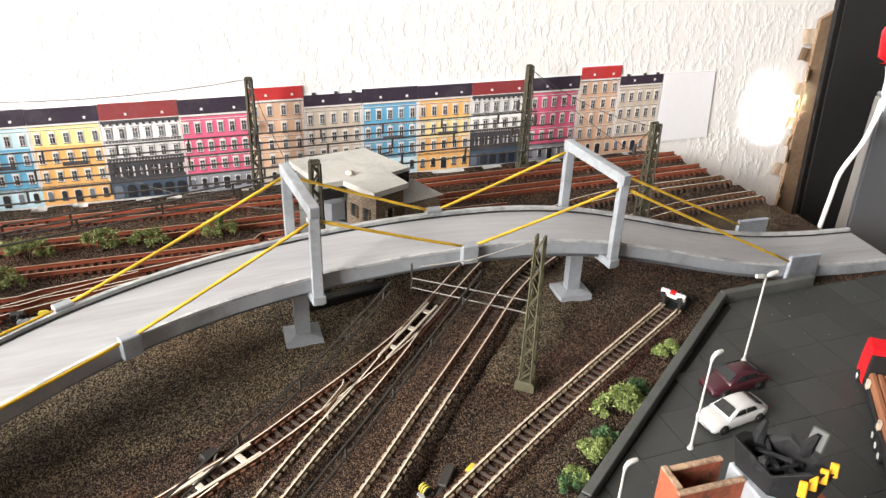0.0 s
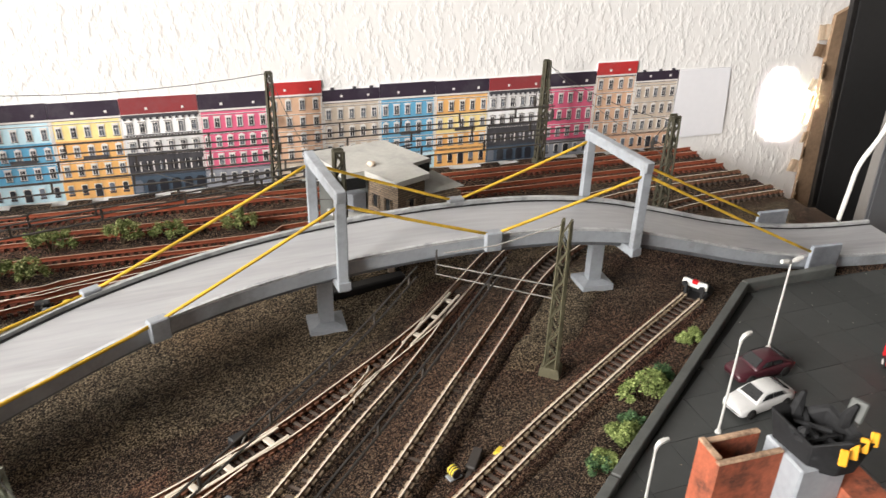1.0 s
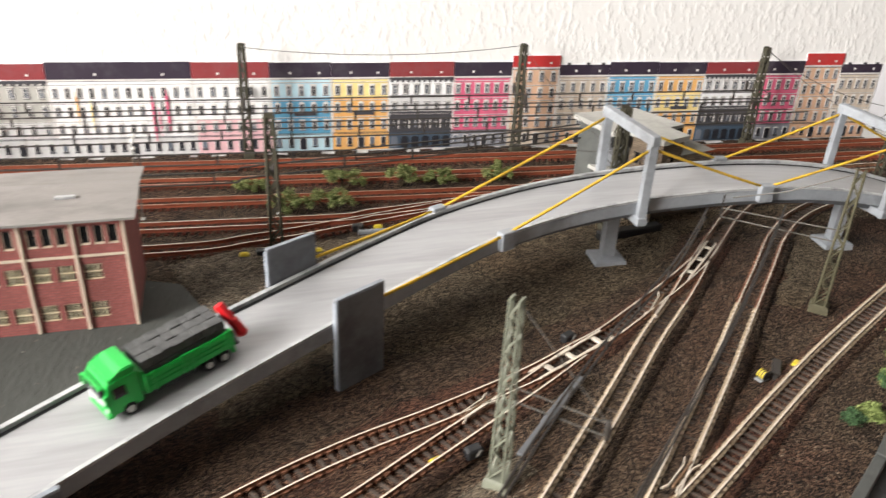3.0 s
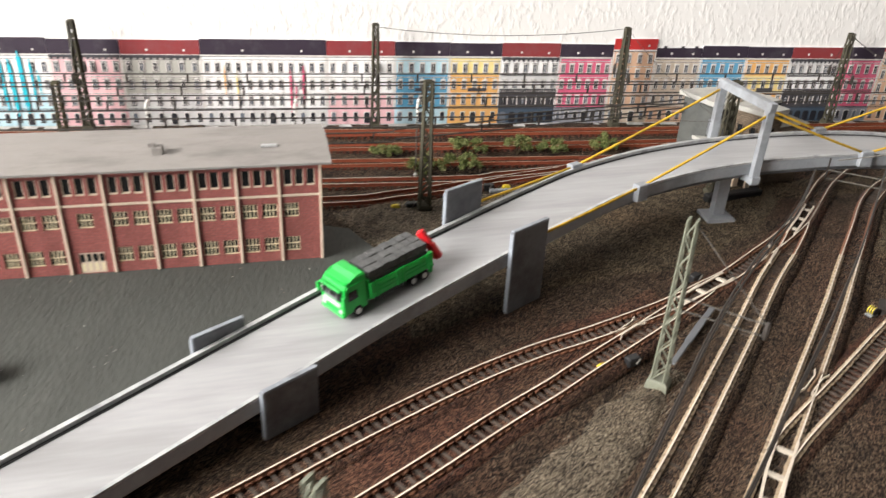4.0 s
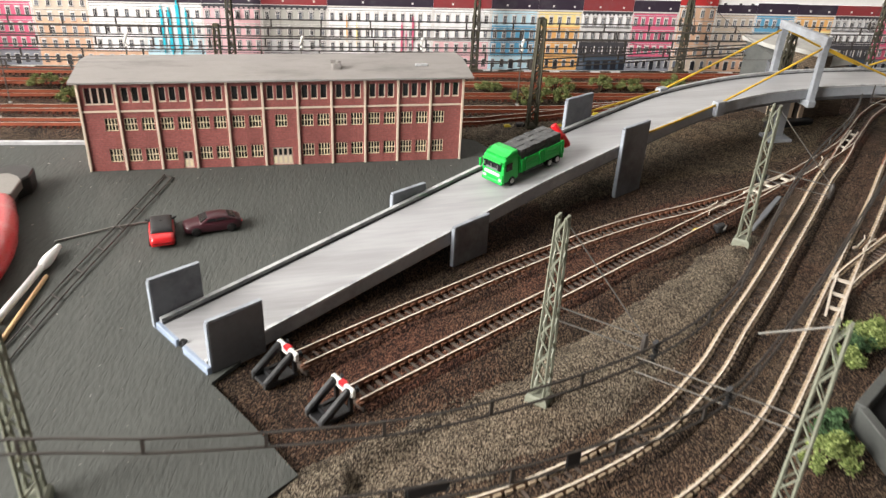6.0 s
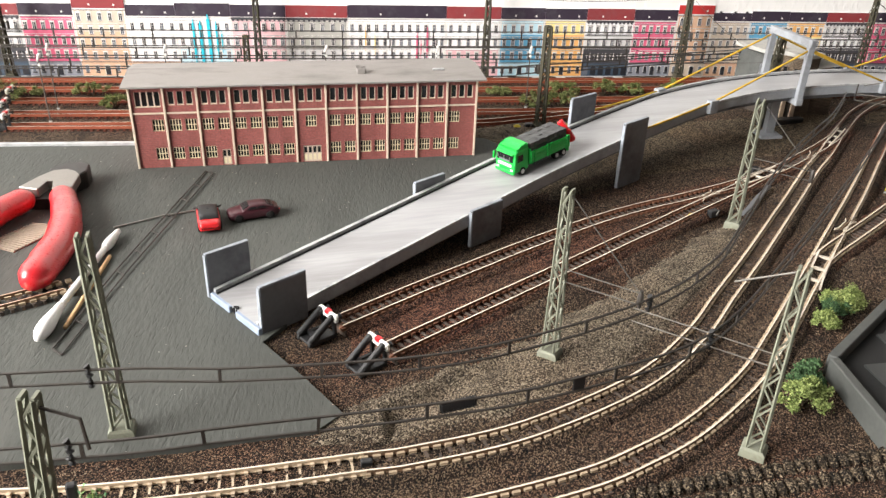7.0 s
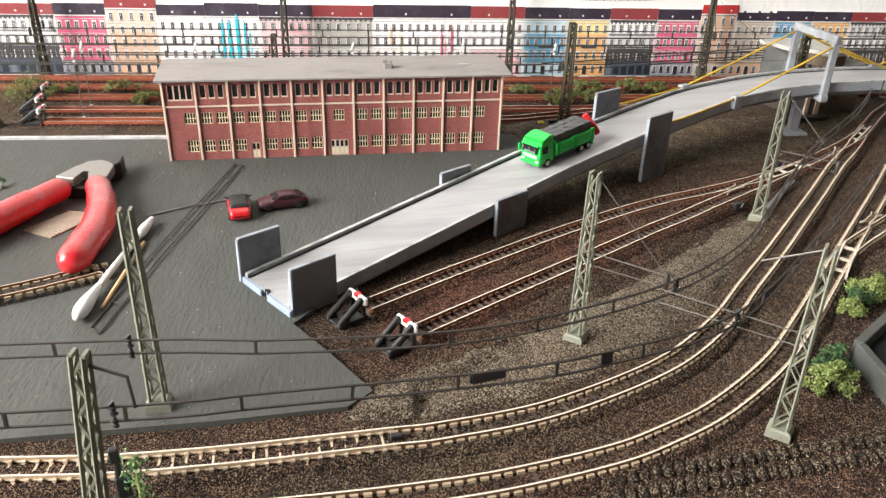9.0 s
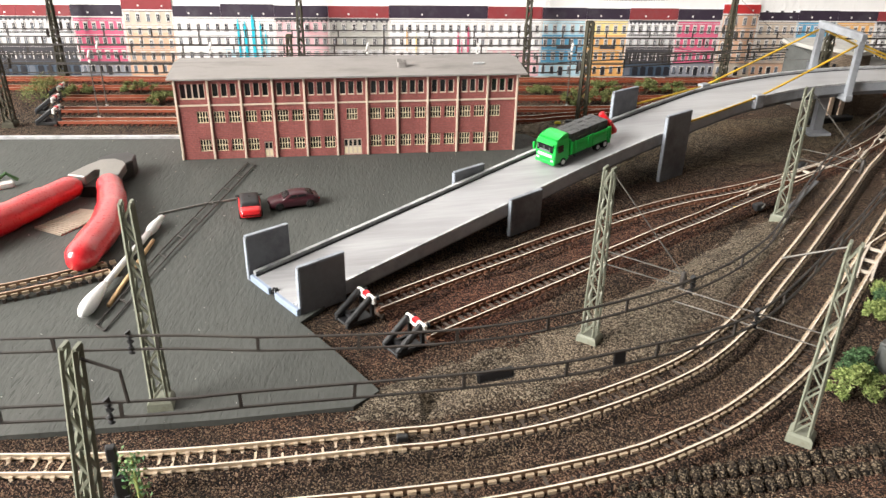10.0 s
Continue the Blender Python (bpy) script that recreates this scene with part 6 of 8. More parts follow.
def cab_shape(bm, x0, x1, w, z0, z1, slope=0.0012):
    pts = [(x0, z0), (x0 - 0.0003, z0 + (z1 - z0) * 0.45), (x0 + slope, z1 - 0.001), (x0 + slope + 0.0012, z1), (x1, z1), (x1, z0)]
    a = [bm.verts.new((x, -w / 2, z)) for x, z in pts]
    b = [bm.verts.new((x, w / 2, z)) for x, z in pts]
    n = len(pts)
    fs = [bm.faces.new((a[i], b[i], b[(i + 1) % n], a[(i + 1) % n])) for i in range(n)] + [bm.faces.new(a), bm.faces.new(b[::-1])]
    bmesh.ops.bevel(bm, geom=list({e for f in fs for e in f.edges}), offset=0.0005, segments=2, affect="EDGES")


def green_lorry():
    t = thing("lorry", "bright green plastic flatbed lorry loaded with grey blocks", "lorry")
    W = 0.0160
    bm = bmesh.new(); cab_shape(bm, 0.0, 0.0125, W, 0.0028, 0.0170)
    cab = part("cab", bm, GREEN, t)
    bm = bmesh.new(); cab_shape(bm, 0.0022, 0.0125, W * 0.94, 0.0165, 0.0196, 0.0040)
    part("roof_spoiler", bm, GREEN, cab)
    bm = bmesh.new(); bx(bm, -0.0006, 0.0012, -W * 0.40, W * 0.40, 0.0098, 0.0142, pose(0, 0, 0, 0, 7, 0))
    bmesh.ops.translate(bm, vec=(-0.0012, 0, 0.0002), verts=bm.verts)
    part("windscreen", bm, DARKGLASS, cab)
    bm = bmesh.new(); bx(bm, -0.0012, -0.0004, -W * 0.30, W * 0.26, 0.0102, 0.0113, None, 0.0002)
    part("dashboard", bm, GREYBOX, cab, "grey bare interior behind the windscreen")
    for k in (-0.28, 0.02, 0.33):
        bm = bmesh.new(); bx(bm, -0.0010, -0.0003, W * k - 0.0005, W * k + 0.0005, 0.0112, 0.0134, None, 0.0002)
        part("seat_back", bm, GREYLOAD, cab)
    bm = bmesh.new(); beam(bm, (-0.0004, -W * 0.44, 0.0152), (-0.0004, W * 0.44, 0.0152), 0.0014, 0.0010, 0.0003)
    part("sun_visor", bm, GREEN, cab)
    for s in (-1, 1):
        bm = bmesh.new(); bx(bm, 0.0026, 0.0072, s * W / 2 - 0.0003, s * W / 2 + 0.0003, 0.0096, 0.0138)
        part("side_window", bm, DARKGLASS, cab)
        bm = bmesh.new(); bx(bm, -0.0012, 0.0004, s * (W / 2 + 0.0010) - 0.0007, s * (W / 2 + 0.0010) + 0.0007, 0.0088, 0.0136, None, 0.0003)
        part("mirror", bm, GREEN, cab)
        bm = bmesh.new(); bx(bm, -0.0006, 0.0002, s * W * 0.36 - 0.0011, s * W * 0.36 + 0.0011, 0.0040, 0.0054, None, 0.0002)
        part("headlight", bm, SILVER, cab)
    bm = bmesh.new(); bx(bm, -0.0008, 0.0004, -W * 0.36, W * 0.36, 0.0066, 0.0086, None, 0.0003)
    part("grille", bm, SILVER, cab, "pale unreadable lettering bar on the grille")
    bm = bmesh.new(); bx(bm, -0.0009, 0.0016, -W * 0.49, W * 0.49, 0.0020, 0.0040, None, 0.0004)
    part("bumper", bm, GREEN, cab)
    bm = bmesh.new(); bx(bm, 0.002, 0.0520, -W * 0.30, W * 0.30, 0.0026, 0.0052)
    part("chassis", bm, BLACKP, t)
    bm = bmesh.new(); bx(bm, 0.0135, 0.0500, -W * 0.5, W * 0.5, 0.0050, 0.0066)
    bed = part("load_bed", bm, GREEN, t)
    for s in (-1, 1):
        bm = bmesh.new(); bx(bm, 0.0138, 0.0498, s * W * 0.5 - 0.0005, s * W * 0.5 + 0.0005, 0.0062, 0.0128, None, 0.0002)
        side = part("dropside", bm, GREEN, bed)
        for k in range(3):
            bm = bmesh.new(); bx(bm, 0.0142, 0.0494, s * (W * 0.5 + 0.0006) - 0.0002, s * (W * 0.5 + 0.0006) + 0.0002, 0.0070 + k * 0.0020, 0.0080 + k * 0.0020)
            part("side_rib", bm, GREEN, side)
        for x in (0.0145, 0.0175, 0.0290, 0.0310, 0.0330, 0.0470, 0.0490):
            bm = bmesh.new(); bx(bm, x - 0.0005, x + 0.0005, s * (W * 0.5 + 0.0007) - 0.0005, s * (W * 0.5 + 0.0007) + 0.0005, 0.0056, 0.0136)
            part("stake", bm, GREEN, side)
        bm = bmesh.new(); bx(bm, 0.0175, 0.0330, s * W * 0.44 - 0.0006, s * W * 0.44 + 0.0006, 0.0030, 0.0050)
        part("side_guard", bm, BLACKP, t)
        bm = bmesh.new(); bx(bm, 0.0485, 0.0500, s * W * 0.46 - 0.0010, s * W * 0.46 + 0.0010, 0.0022, 0.0130, None, 0.0002)
        part("corner_post", bm, GREEN, bed)
    bm = bmesh.new(); bx(bm, 0.0132, 0.0142, -W * 0.5, W * 0.5, 0.0062, 0.0150)
    part("headboard", bm, GREEN, bed)
    for i in range(8):
        for j in range(3):
            h = 0.0184 + random.uniform(-0.0003, 0.0002)
            for q in range(3):
                bm = bmesh.new()
                x, y = 0.0148 + i * 0.0042 + random.uniform(-0.0001, 0.0001), -0.0071 + j * 0.0048 + random.uniform(-0.00015, 0.00015)
                bx(bm, x, x + 0.0040, y, y + 0.0046, 0.0066 + q * (h - 0.0066) / 3, 0.0066 + (q + 0.93) * (h - 0.0066) / 3, None, 0.0002)
                part("block", bm, GREYLOAD, bed)
    bm = bmesh.new()
    beam(bm, (0.0510, 0.0012, 0.0196), (0.0532, -0.0036, 0.0128), 0.0034, 0.0040, 0.0008)
    part("loading_crane", bm, REDP, t, "folded red loading crane at the tail")
    bm = bmesh.new()
    beam(bm, (0.0530, -0.0030, 0.0140), (0.0552, -0.0072, 0.0068), 0.0036, 0.0046, 0.0010)
    part("crane_boom", bm, REDP, t)
    bm = bmesh.new(); tube(bm, [(0.0520, -0.0060, 0.0040), (0.0545, 0.0, 0.0046), (0.0520, 0.0060, 0.0040)], 0.0008, 6)
    part("tow_bar", bm, BLACKP, t)
    for x, r in ((0.0070, 0.0027), (0.0385, 0.0026), (0.0450, 0.0026)):
        for s in (-1, 1):
            ob = part("wheel", disc_wheel(r, 0.0030), TYRE, t)
            ob.matrix_basis = pose(x, s * (W * 0.5 - 0.0012), r)
            hb = part("hub", disc_wheel(r * 0.58, 0.0034), HUB, ob)
    return t


lorry = green_lorry()
LORRY_X = -0.136
p, d = deck_at(LORRY_X, 0.0)
q, _ = deck_at(LORRY_X + 0.04, 0.0)
climb = (q - p).normalized()
lorry.matrix_basis = Matrix.Translation(p + Vector((0, 0, 0.0002))) @ climb.to_track_quat("X", "Z").to_matrix().to_4x4()

# ---- cars ----


def loft(bm, rings):
    """Skin closed rings of points one after the other and close both ends."""
    vs = [[bm.verts.new(p) for p in ring] for ring in rings]
    n = len(vs[0])
    for a, b in zip(vs, vs[1:]):
        for k in range(n):
            bm.faces.new((a[k], a[(k + 1) % n], b[(k + 1) % n], b[k]))
    bm.faces.new(vs[0][::-1]), bm.faces.new(vs[-1])


def car_ring(x, half, low, high, round_off=0.0009):
    right = [(half * 0.93, low), (half, low + 0.0010), (half * 0.99, high - round_off * 1.5), (half * 0.90, high - round_off * 0.35), (half * 0.60, high)]
    return [(x, y, z) for y, z in right] + [(x, -y, z) for y, z in right[::-1]]


def small_car(name, label, paint, roofless=False, length=0.030, width=0.0128, tall=1.0):
    """A moulded toy car, its nose at the origin, with a rounded body, cabin, window openings and wheels."""
    t = thing(name, label, "car", "model cars")
    L, W = length, width
    bm = bmesh.new()
    loft(bm, [car_ring(L * x, W / 2 * w, lo, hi) for x, w, lo, hi in ((0.0, 0.66, 0.0026, 0.0042), (0.015, 0.80, 0.0020, 0.0050), (0.05, 0.92, 0.0016, 0.0055), (0.14, 0.985, 0.0015, 0.0060), (0.28, 1.0, 0.0014, 0.0066),
             (0.50, 1.0, 0.0014, 0.0068), (0.74, 1.0, 0.0014, 0.0070), (0.88, 0.97, 0.0016, 0.0070), (0.955, 0.90, 0.0019, 0.0066), (0.99, 0.80, 0.0024, 0.0058), (1.0, 0.66, 0.0030, 0.0046))])
    body = part("body", bm, paint, t, "", True)
    tops = ((0.26, 0.0), (0.32, 0.0013), (0.385, 0.0027), (0.44, 0.0033), (0.55, 0.0037), (0.68, 0.0035), (0.75, 0.0028), (0.83, 0.0015), (0.91, 0.0003))
    if roofless:
        tops = ((0.10, 0.0), (0.16, 0.0010), (0.24, 0.0020), (0.46, 0.0024), (0.66, 0.0023), (0.76, 0.0020), (0.80, 0.0004))

    tops = [(x, h * tall) for x, h in tops]

    def cabin_half(h):
        return W / 2 * (0.90 - 0.16 * h / 0.0037)
    bm = bmesh.new()
    loft(bm, [[(L * x, s * y, z) for y, z, s in ((W * 0.45, 0.0056, 1), (cabin_half(h) + 0.0001, 0.0064 + h * 0.75, 1), (cabin_half(h) * 0.88, 0.0064 + h * 0.95 + 0.0001, 1), (cabin_half(h) * 0.5, 0.0064 + h + 0.0003, 1),
              (cabin_half(h) * 0.5, 0.0064 + h + 0.0003, -1), (cabin_half(h) * 0.88, 0.0064 + h * 0.95 + 0.0001, -1), (cabin_half(h) + 0.0001, 0.0064 + h * 0.75, -1), (W * 0.45, 0.0056, -1))] for x, h in tops])
    cabin = part("cabin", bm, BLACKP if roofless else paint, t, "flat black cabin top" if roofless else "", True)
    if roofless:
        for s in (-1, 1):
            bm = bmesh.new(); beam(bm, (L * 0.30, s * W * 0.40, 0.0072), (L * 0.27, s * W * 0.62, 0.0078), 0.0012, 0.0010, 0.0003)
            part("mirror", bm, BLACKP, t)
        bm = bmesh.new(); tube(bm, [(L * 0.46, 0, 0.0088), (L * 0.46, 0, 0.0092)], [0.0011, 0.0007], 8)
        part("roof_knob", bm, TYRE, cabin)
    else:
        z_up = 0.0064 + 0.0035 * tall
        front = [(L * 0.280, -W * 0.36, 0.0072), (L * 0.280, W * 0.36, 0.0072), (L * 0.405, W * 0.29, z_up), (L * 0.405, -W * 0.29, z_up)]
        rear = [(L * 0.885, W * 0.33, 0.0076), (L * 0.885, -W * 0.33, 0.0076), (L * 0.765, -W * 0.27, z_up - 0.0003), (L * 0.765, W * 0.27, z_up - 0.0003)]
        panes = [("windscreen", front), ("rear_window", rear)]
        for s in (-1, 1):
            panes.append(("side_window", [(L * x, s * y, z) for x, y, z in ((0.365, W * 0.447, 0.0074), (0.535, W * 0.447, 0.0074), (0.535, W * 0.405, z_up - 0.0006), (0.440, W * 0.405, z_up - 0.0006))]))
            panes.append(("side_window", [(L * x, s * y, z) for x, y, z in ((0.570, W * 0.447, 0.0074), (0.740, W * 0.447, 0.0075), (0.700, W * 0.408, z_up - 0.0007), (0.570, W * 0.405, z_up - 0.0006))]))
        # Solid dark panes stand for the shade inside the empty openings.
        for nm, quad in panes:
            bm = bmesh.new()
            c = sum((Vector(q) for q in quad), Vector()) / 4
            n = (Vector(quad[1]) - Vector(quad[0])).cross(Vector(quad[2]) - Vector(quad[1])).normalized() * 0.0003
            if n.dot(c - Vector((L * 0.55, 0, 0.006))) < 0:
                n = -n
            a, b = [bm.verts.new(Vector(q) - n) for q in quad], [bm.verts.new(Vector(q) + n * 0.9) for q in quad]
            bm.faces.new(a), bm.faces.new(b[::-1])
            for i in range(4):
                bm.faces.new((a[i], b[i], b[(i + 1) % 4], a[(i + 1) % 4]))
            part(nm, bm, DARKGLASS, cabin, "dark pane painting the shade of an empty window")
    for s in (-1, 1):
        bm = bmesh.new(); bx(bm, L * 0.012, L * 0.05, s * W * 0.31 - 0.0012, s * W * 0.31 + 0.0012, 0.0041, 0.0051, None, 0.0003)
        part("headlight", bm, paint, body)
        bm = bmesh.new(); bx(bm, L - 0.0010, L + 0.0001, s * W * 0.30 - 0.0013, s * W * 0.30 + 0.0013, 0.0044, 0.0053, None, 0.0003)
        part("tail_light", bm, paint if roofless else REDP, body)
        for x in (L * 0.19, L * 0.80):
            ob = part("wheel", disc_wheel(0.0025, 0.0022), TYRE, t)
            ob.matrix_basis = pose(x, s * (W * 0.5 - 0.0008), 0.0025)
            part("rim", disc_wheel(0.0014, 0.0025), STEELDARK, ob)
    return t


put(small_car("car", "dark maroon plastic coupe parked on the grey yard", MAROON, tall=0.78, width=0.0122), -0.3030, 0.2640, 0.0022, 17)
put(small_car("car", "red model roadster with a flat black top on the grey yard", CARRED, roofless=True), -0.3165, 0.2750, 0.0022, -78)
put(small_car("car", "white saloon with empty window openings on paving slabs", SILVER, length=0.032), 0.2590, 0.2885, 0.0052, 9)
put(small_car("car", "dark maroon saloon with empty windscreen opening on paving slabs", MAROON, length=0.032), 0.2735, 0.3090, 0.0052, 5)

# red lorry with a brown load on the slab yard
rl = thing("flatbed_lorry", "red lorry with a black bed carrying brown corrugated sheets", "lorry")
bm = bmesh.new(); cab_shape(bm, 0.0, 0.0130, 0.0165, 0.0030, 0.0226)
part("cab", bm, REDP, rl)
bm = bmesh.new(); bx(bm, 0.0125, 0.0150, -0.0080, 0.0080, 0.0040, 0.0200, None, 0.0004)
part("headboard", bm, BLACKP, rl)
bm = bmesh.new(); bx(bm, 0.0140, 0.0780, -0.0085, 0.0085, 0.0050, 0.0086, None, 0.0004)
part("flatbed", bm, BLACKP, rl)
for k in range(5):
    bm = bmesh.new()
    tube(bm, [(0.0160, -0.0058 + k * 0.0029, 0.0110), (0.0770, -0.0058 + k * 0.0029, 0.0110)], 0.00165, 6)
    bx(bm, 0.0160, 0.0770, -0.0072 + k * 0.0029, -0.0044 + k * 0.0029, 0.0086, 0.0112)
    part("brown_sheet", bm, PLANK, rl)
for x in (0.022, 0.050, 0.074):
    for s in (-1, 1):
        bm = bmesh.new(); bx(bm, x - 0.0012, x + 0.0012, s * 0.0084 - 0.0007, s * 0.0084 + 0.0007, 0.0080, 0.0120)
        part("stake", bm, CREAM, rl)
for x in (0.0060, 0.0480, 0.0545, 0.0610):
    for s in (-1, 1):
        ob = part("wheel", disc_wheel(0.0030, 0.0028), TYRE, rl)
        ob.matrix_basis = pose(x, s * 0.0074, 0.0030)
        part("hub", disc_wheel(0.0015, 0.0031), HUB, ob)
put(rl, 0.3590, 0.2990, 0.0052, -124)

# ---- burnt house on the slab yard ----
RUIN_AT = (-0.0036, 0.0008)
ruin = thing("burnt_house", "burnt out narrow brick house with charred roof and amber boards", "house")
for x0, x1, y0, y1, h in ((0.1870, 0.2075, 0.2050, 0.2066, 0.0720), (0.1870, 0.1886, 0.2066, 0.2150, 0.0728), (0.1886, 0.2060, 0.2134, 0.2150, 0.0722), (0.2235, 0.2345, 0.1900, 0.2110, 0.0620)):
    bm = bmesh.new(); bx(bm, x0, x1, y0, y1, 0, h)
    w = part("wall", bm, ORANGEBRICK, ruin)
    if x0 > 0.22:
        continue
    bm = bmesh.new(); bx(bm, x0 - 0.0002, x1 + 0.0002, y0 - 0.0002, y1 + 0.0002, h, h + 0.0008, None, 0.0003)
    part("wall_cap", bm, WORNCAP, w, "worn and sooty pale wall top")
bm = bmesh.new(); bx(bm, 0.1886, 0.2060, 0.2066, 0.2134, 0.0, 0.0500); part("floor_slab", bm, INTERIOR, ruin)
bm = bmesh.new(); bx(bm, 0.2076, 0.2234, 0.1975, 0.2130, 0.0, 0.0718, None, 0.0006); part("plaster_wall", bm, CONCRETE, ruin, "blue grey plastered wall")
random.seed(9)
rim_out = [(0.2072, 0.2135), (0.2120, 0.2150), (0.2170, 0.2130), (0.2225, 0.2085), (0.2265, 0.1990), (0.2245, 0.1930), (0.2165, 0.1930), (0.2090, 0.1985)]
cx, cy = 0.2165, 0.2040
bm = bmesh.new()
lower = [bm.verts.new((cx + (x - cx) * 0.80, cy + (y - cy) * 0.80, 0.0698)) for x, y in rim_out]
outer = [bm.verts.new((x, y, 0.0813 + random.uniform(-0.0020, 0.0030))) for x, y in rim_out]
inner = [bm.verts.new((cx + (v.co.x - cx) * 0.76, cy + (v.co.y - cy) * 0.76, v.co.z - 0.0012)) for v in outer]
floor_ring = [bm.verts.new((cx + (x - cx) * 0.60, cy + (y - cy) * 0.60, 0.0728)) for x, y in rim_out]
for a, b in ((lower, outer), (outer, inner), (inner, floor_ring)):
    for i in range(8):
        bm.faces.new((a[i], a[(i + 1) % 8], b[(i + 1) % 8], b[i]))
bm.faces.new(floor_ring), bm.faces.new(lower[::-1])
bmesh.ops.bevel(bm, geom=bm.edges[:], offset=0.0004, segments=1, affect="EDGES")
part("charred_roof", bm, SOOTSHADE, ruin, "black charred open roof tub")
for x, y, h, lean in ((0.2155, 0.2125, 0.0065, 0.0005), (0.2240, 0.2040, 0.0060, 0.0022), (0.2095, 0.2030, 0.0030, 0.0)):
    bm = bmesh.new(); tube(bm, [(x, y, 0.0788), (x + lean * 0.4, y, 0.0798 + h * 0.5), (x + lean, y - 0.0005, 0.0798 + h)], [0.0022, 0.0016, 0.0006], 6)
    part("charred_post", bm, SOOTSHADE, ruin)
for k in range(4):
    bm = bmesh.new(); beam(bm, (0.2130 + k * 0.0036, 0.1915 + k * 0.0006, 0.0782 + 0.0008 * k), (0.2142 + k * 0.0036, 0.1930 + k * 0.0006, 0.0822 + 0.0006 * k), 0.0022, 0.0011, 0.0003)
    part("amber_board", bm, AMBER, ruin, "amber yellow board")

random.seed(31)
for k in range(9):
    a = random.uniform(0, 6.28)
    bm = bmesh.new()
    p, q = (cx + 0.0058 * math.cos(a), cy + 0.0075 * math.sin(a), 0.0783 + random.uniform(-0.003, 0.003)), (cx + 0.0042 * math.cos(a + 2.4), cy + 0.0050 * math.sin(a + 2.4), 0.0763 + random.uniform(-0.002, 0.007))
    beam(bm, p, q, 0.0009, 0.0009)
    part("charred_rafter", bm, SOOTSHADE, ruin)
bm = bmesh.new(); beam(bm, (0.2262, 0.2035, 0.0803), (0.2284, 0.2046, 0.0862), 0.0048, 0.0012, 0.0004)
part("ash_board", bm, KERBM, ruin, "ash grey broken board")
put(ruin, *RUIN_AT)

# ---- street lamps ----


def yard_lamp(h, double, label, pole=None):
    t = thing("street_lamp", label, "lamp", "white model street lamps")
    bm = bmesh.new(); tube(bm, [(0, 0, 0), (0, 0, h * 0.55), (0, 0, h)], [0.00055, 0.0005, 0.0004], 8)
    part("pole", bm, pole or LAMPGREY, t)
    bm = bmesh.new(); tube(bm, [(0, 0, -0.0002), (0, 0, 0.0012)], [0.0014, 0.0011], 8)
    part("foot", bm, LAMPGREY, t)
    for s in ((-1, 1) if double else (1,)):
        bm = bmesh.new()
        if double:
            tube(bm, [(0, 0, h), (s * 0.0025, 0, h + 0.0006), (s * 0.0060, 0, h + 0.0012)], [0.0006, 0.0012, 0.0010], 7)
        elif pole:
            tube(bm, [(0, 0, h - 0.010), (0.0006, 0, h - 0.007), (-0.0003, 0, h - 0.004), (0.0012, 0, h), (0.0020, 0, h + 0.0014)], [0.0010, 0.0014, 0.0008, 0.0013, 0.0008], 7)
        else:
            tube(bm, [(0, 0, h - 0.0025), (s * 0.0003, 0, h - 0.0006), (s * 0.0013, 0, h + 0.0006), (s * 0.0030, 0, h + 0.0010), (s * 0.0048, 0, h + 0.0011)], [0.0006, 0.0008, 0.0010, 0.0010, 0.0007], 7)
        part("lamp_head", bm, WHITEP if pole else LAMPGREY, t)
    return t


put(yard_lamp(0.0475, True, "white twin headed street lamp on the slab yard"), 0.3062, 0.3252, 0.0052, 5)
put(yard_lamp(0.0470, False, "white single headed street lamp on the slab yard"), 0.2480, 0.2800, 0.0052, 10)
put(yard_lamp(0.0280, False, "white single headed street lamp beside the kerb"), 0.1995, 0.2540, 0.0052, 5)
for x, y in ((-0.4620, 0.4525), (-0.4660, 0.4850), (-0.0760, 0.4840), (-0.2480, 0.4840), (-0.3760, 0.4840), (-0.1560, 0.4840)):
    put(yard_lamp(0.0520, False, "tall thin grey lamp with a white head between the rear tracks", WIREGREY), x, y, 0.0, random.uniform(0, 60))

# ---- buffer stops ----


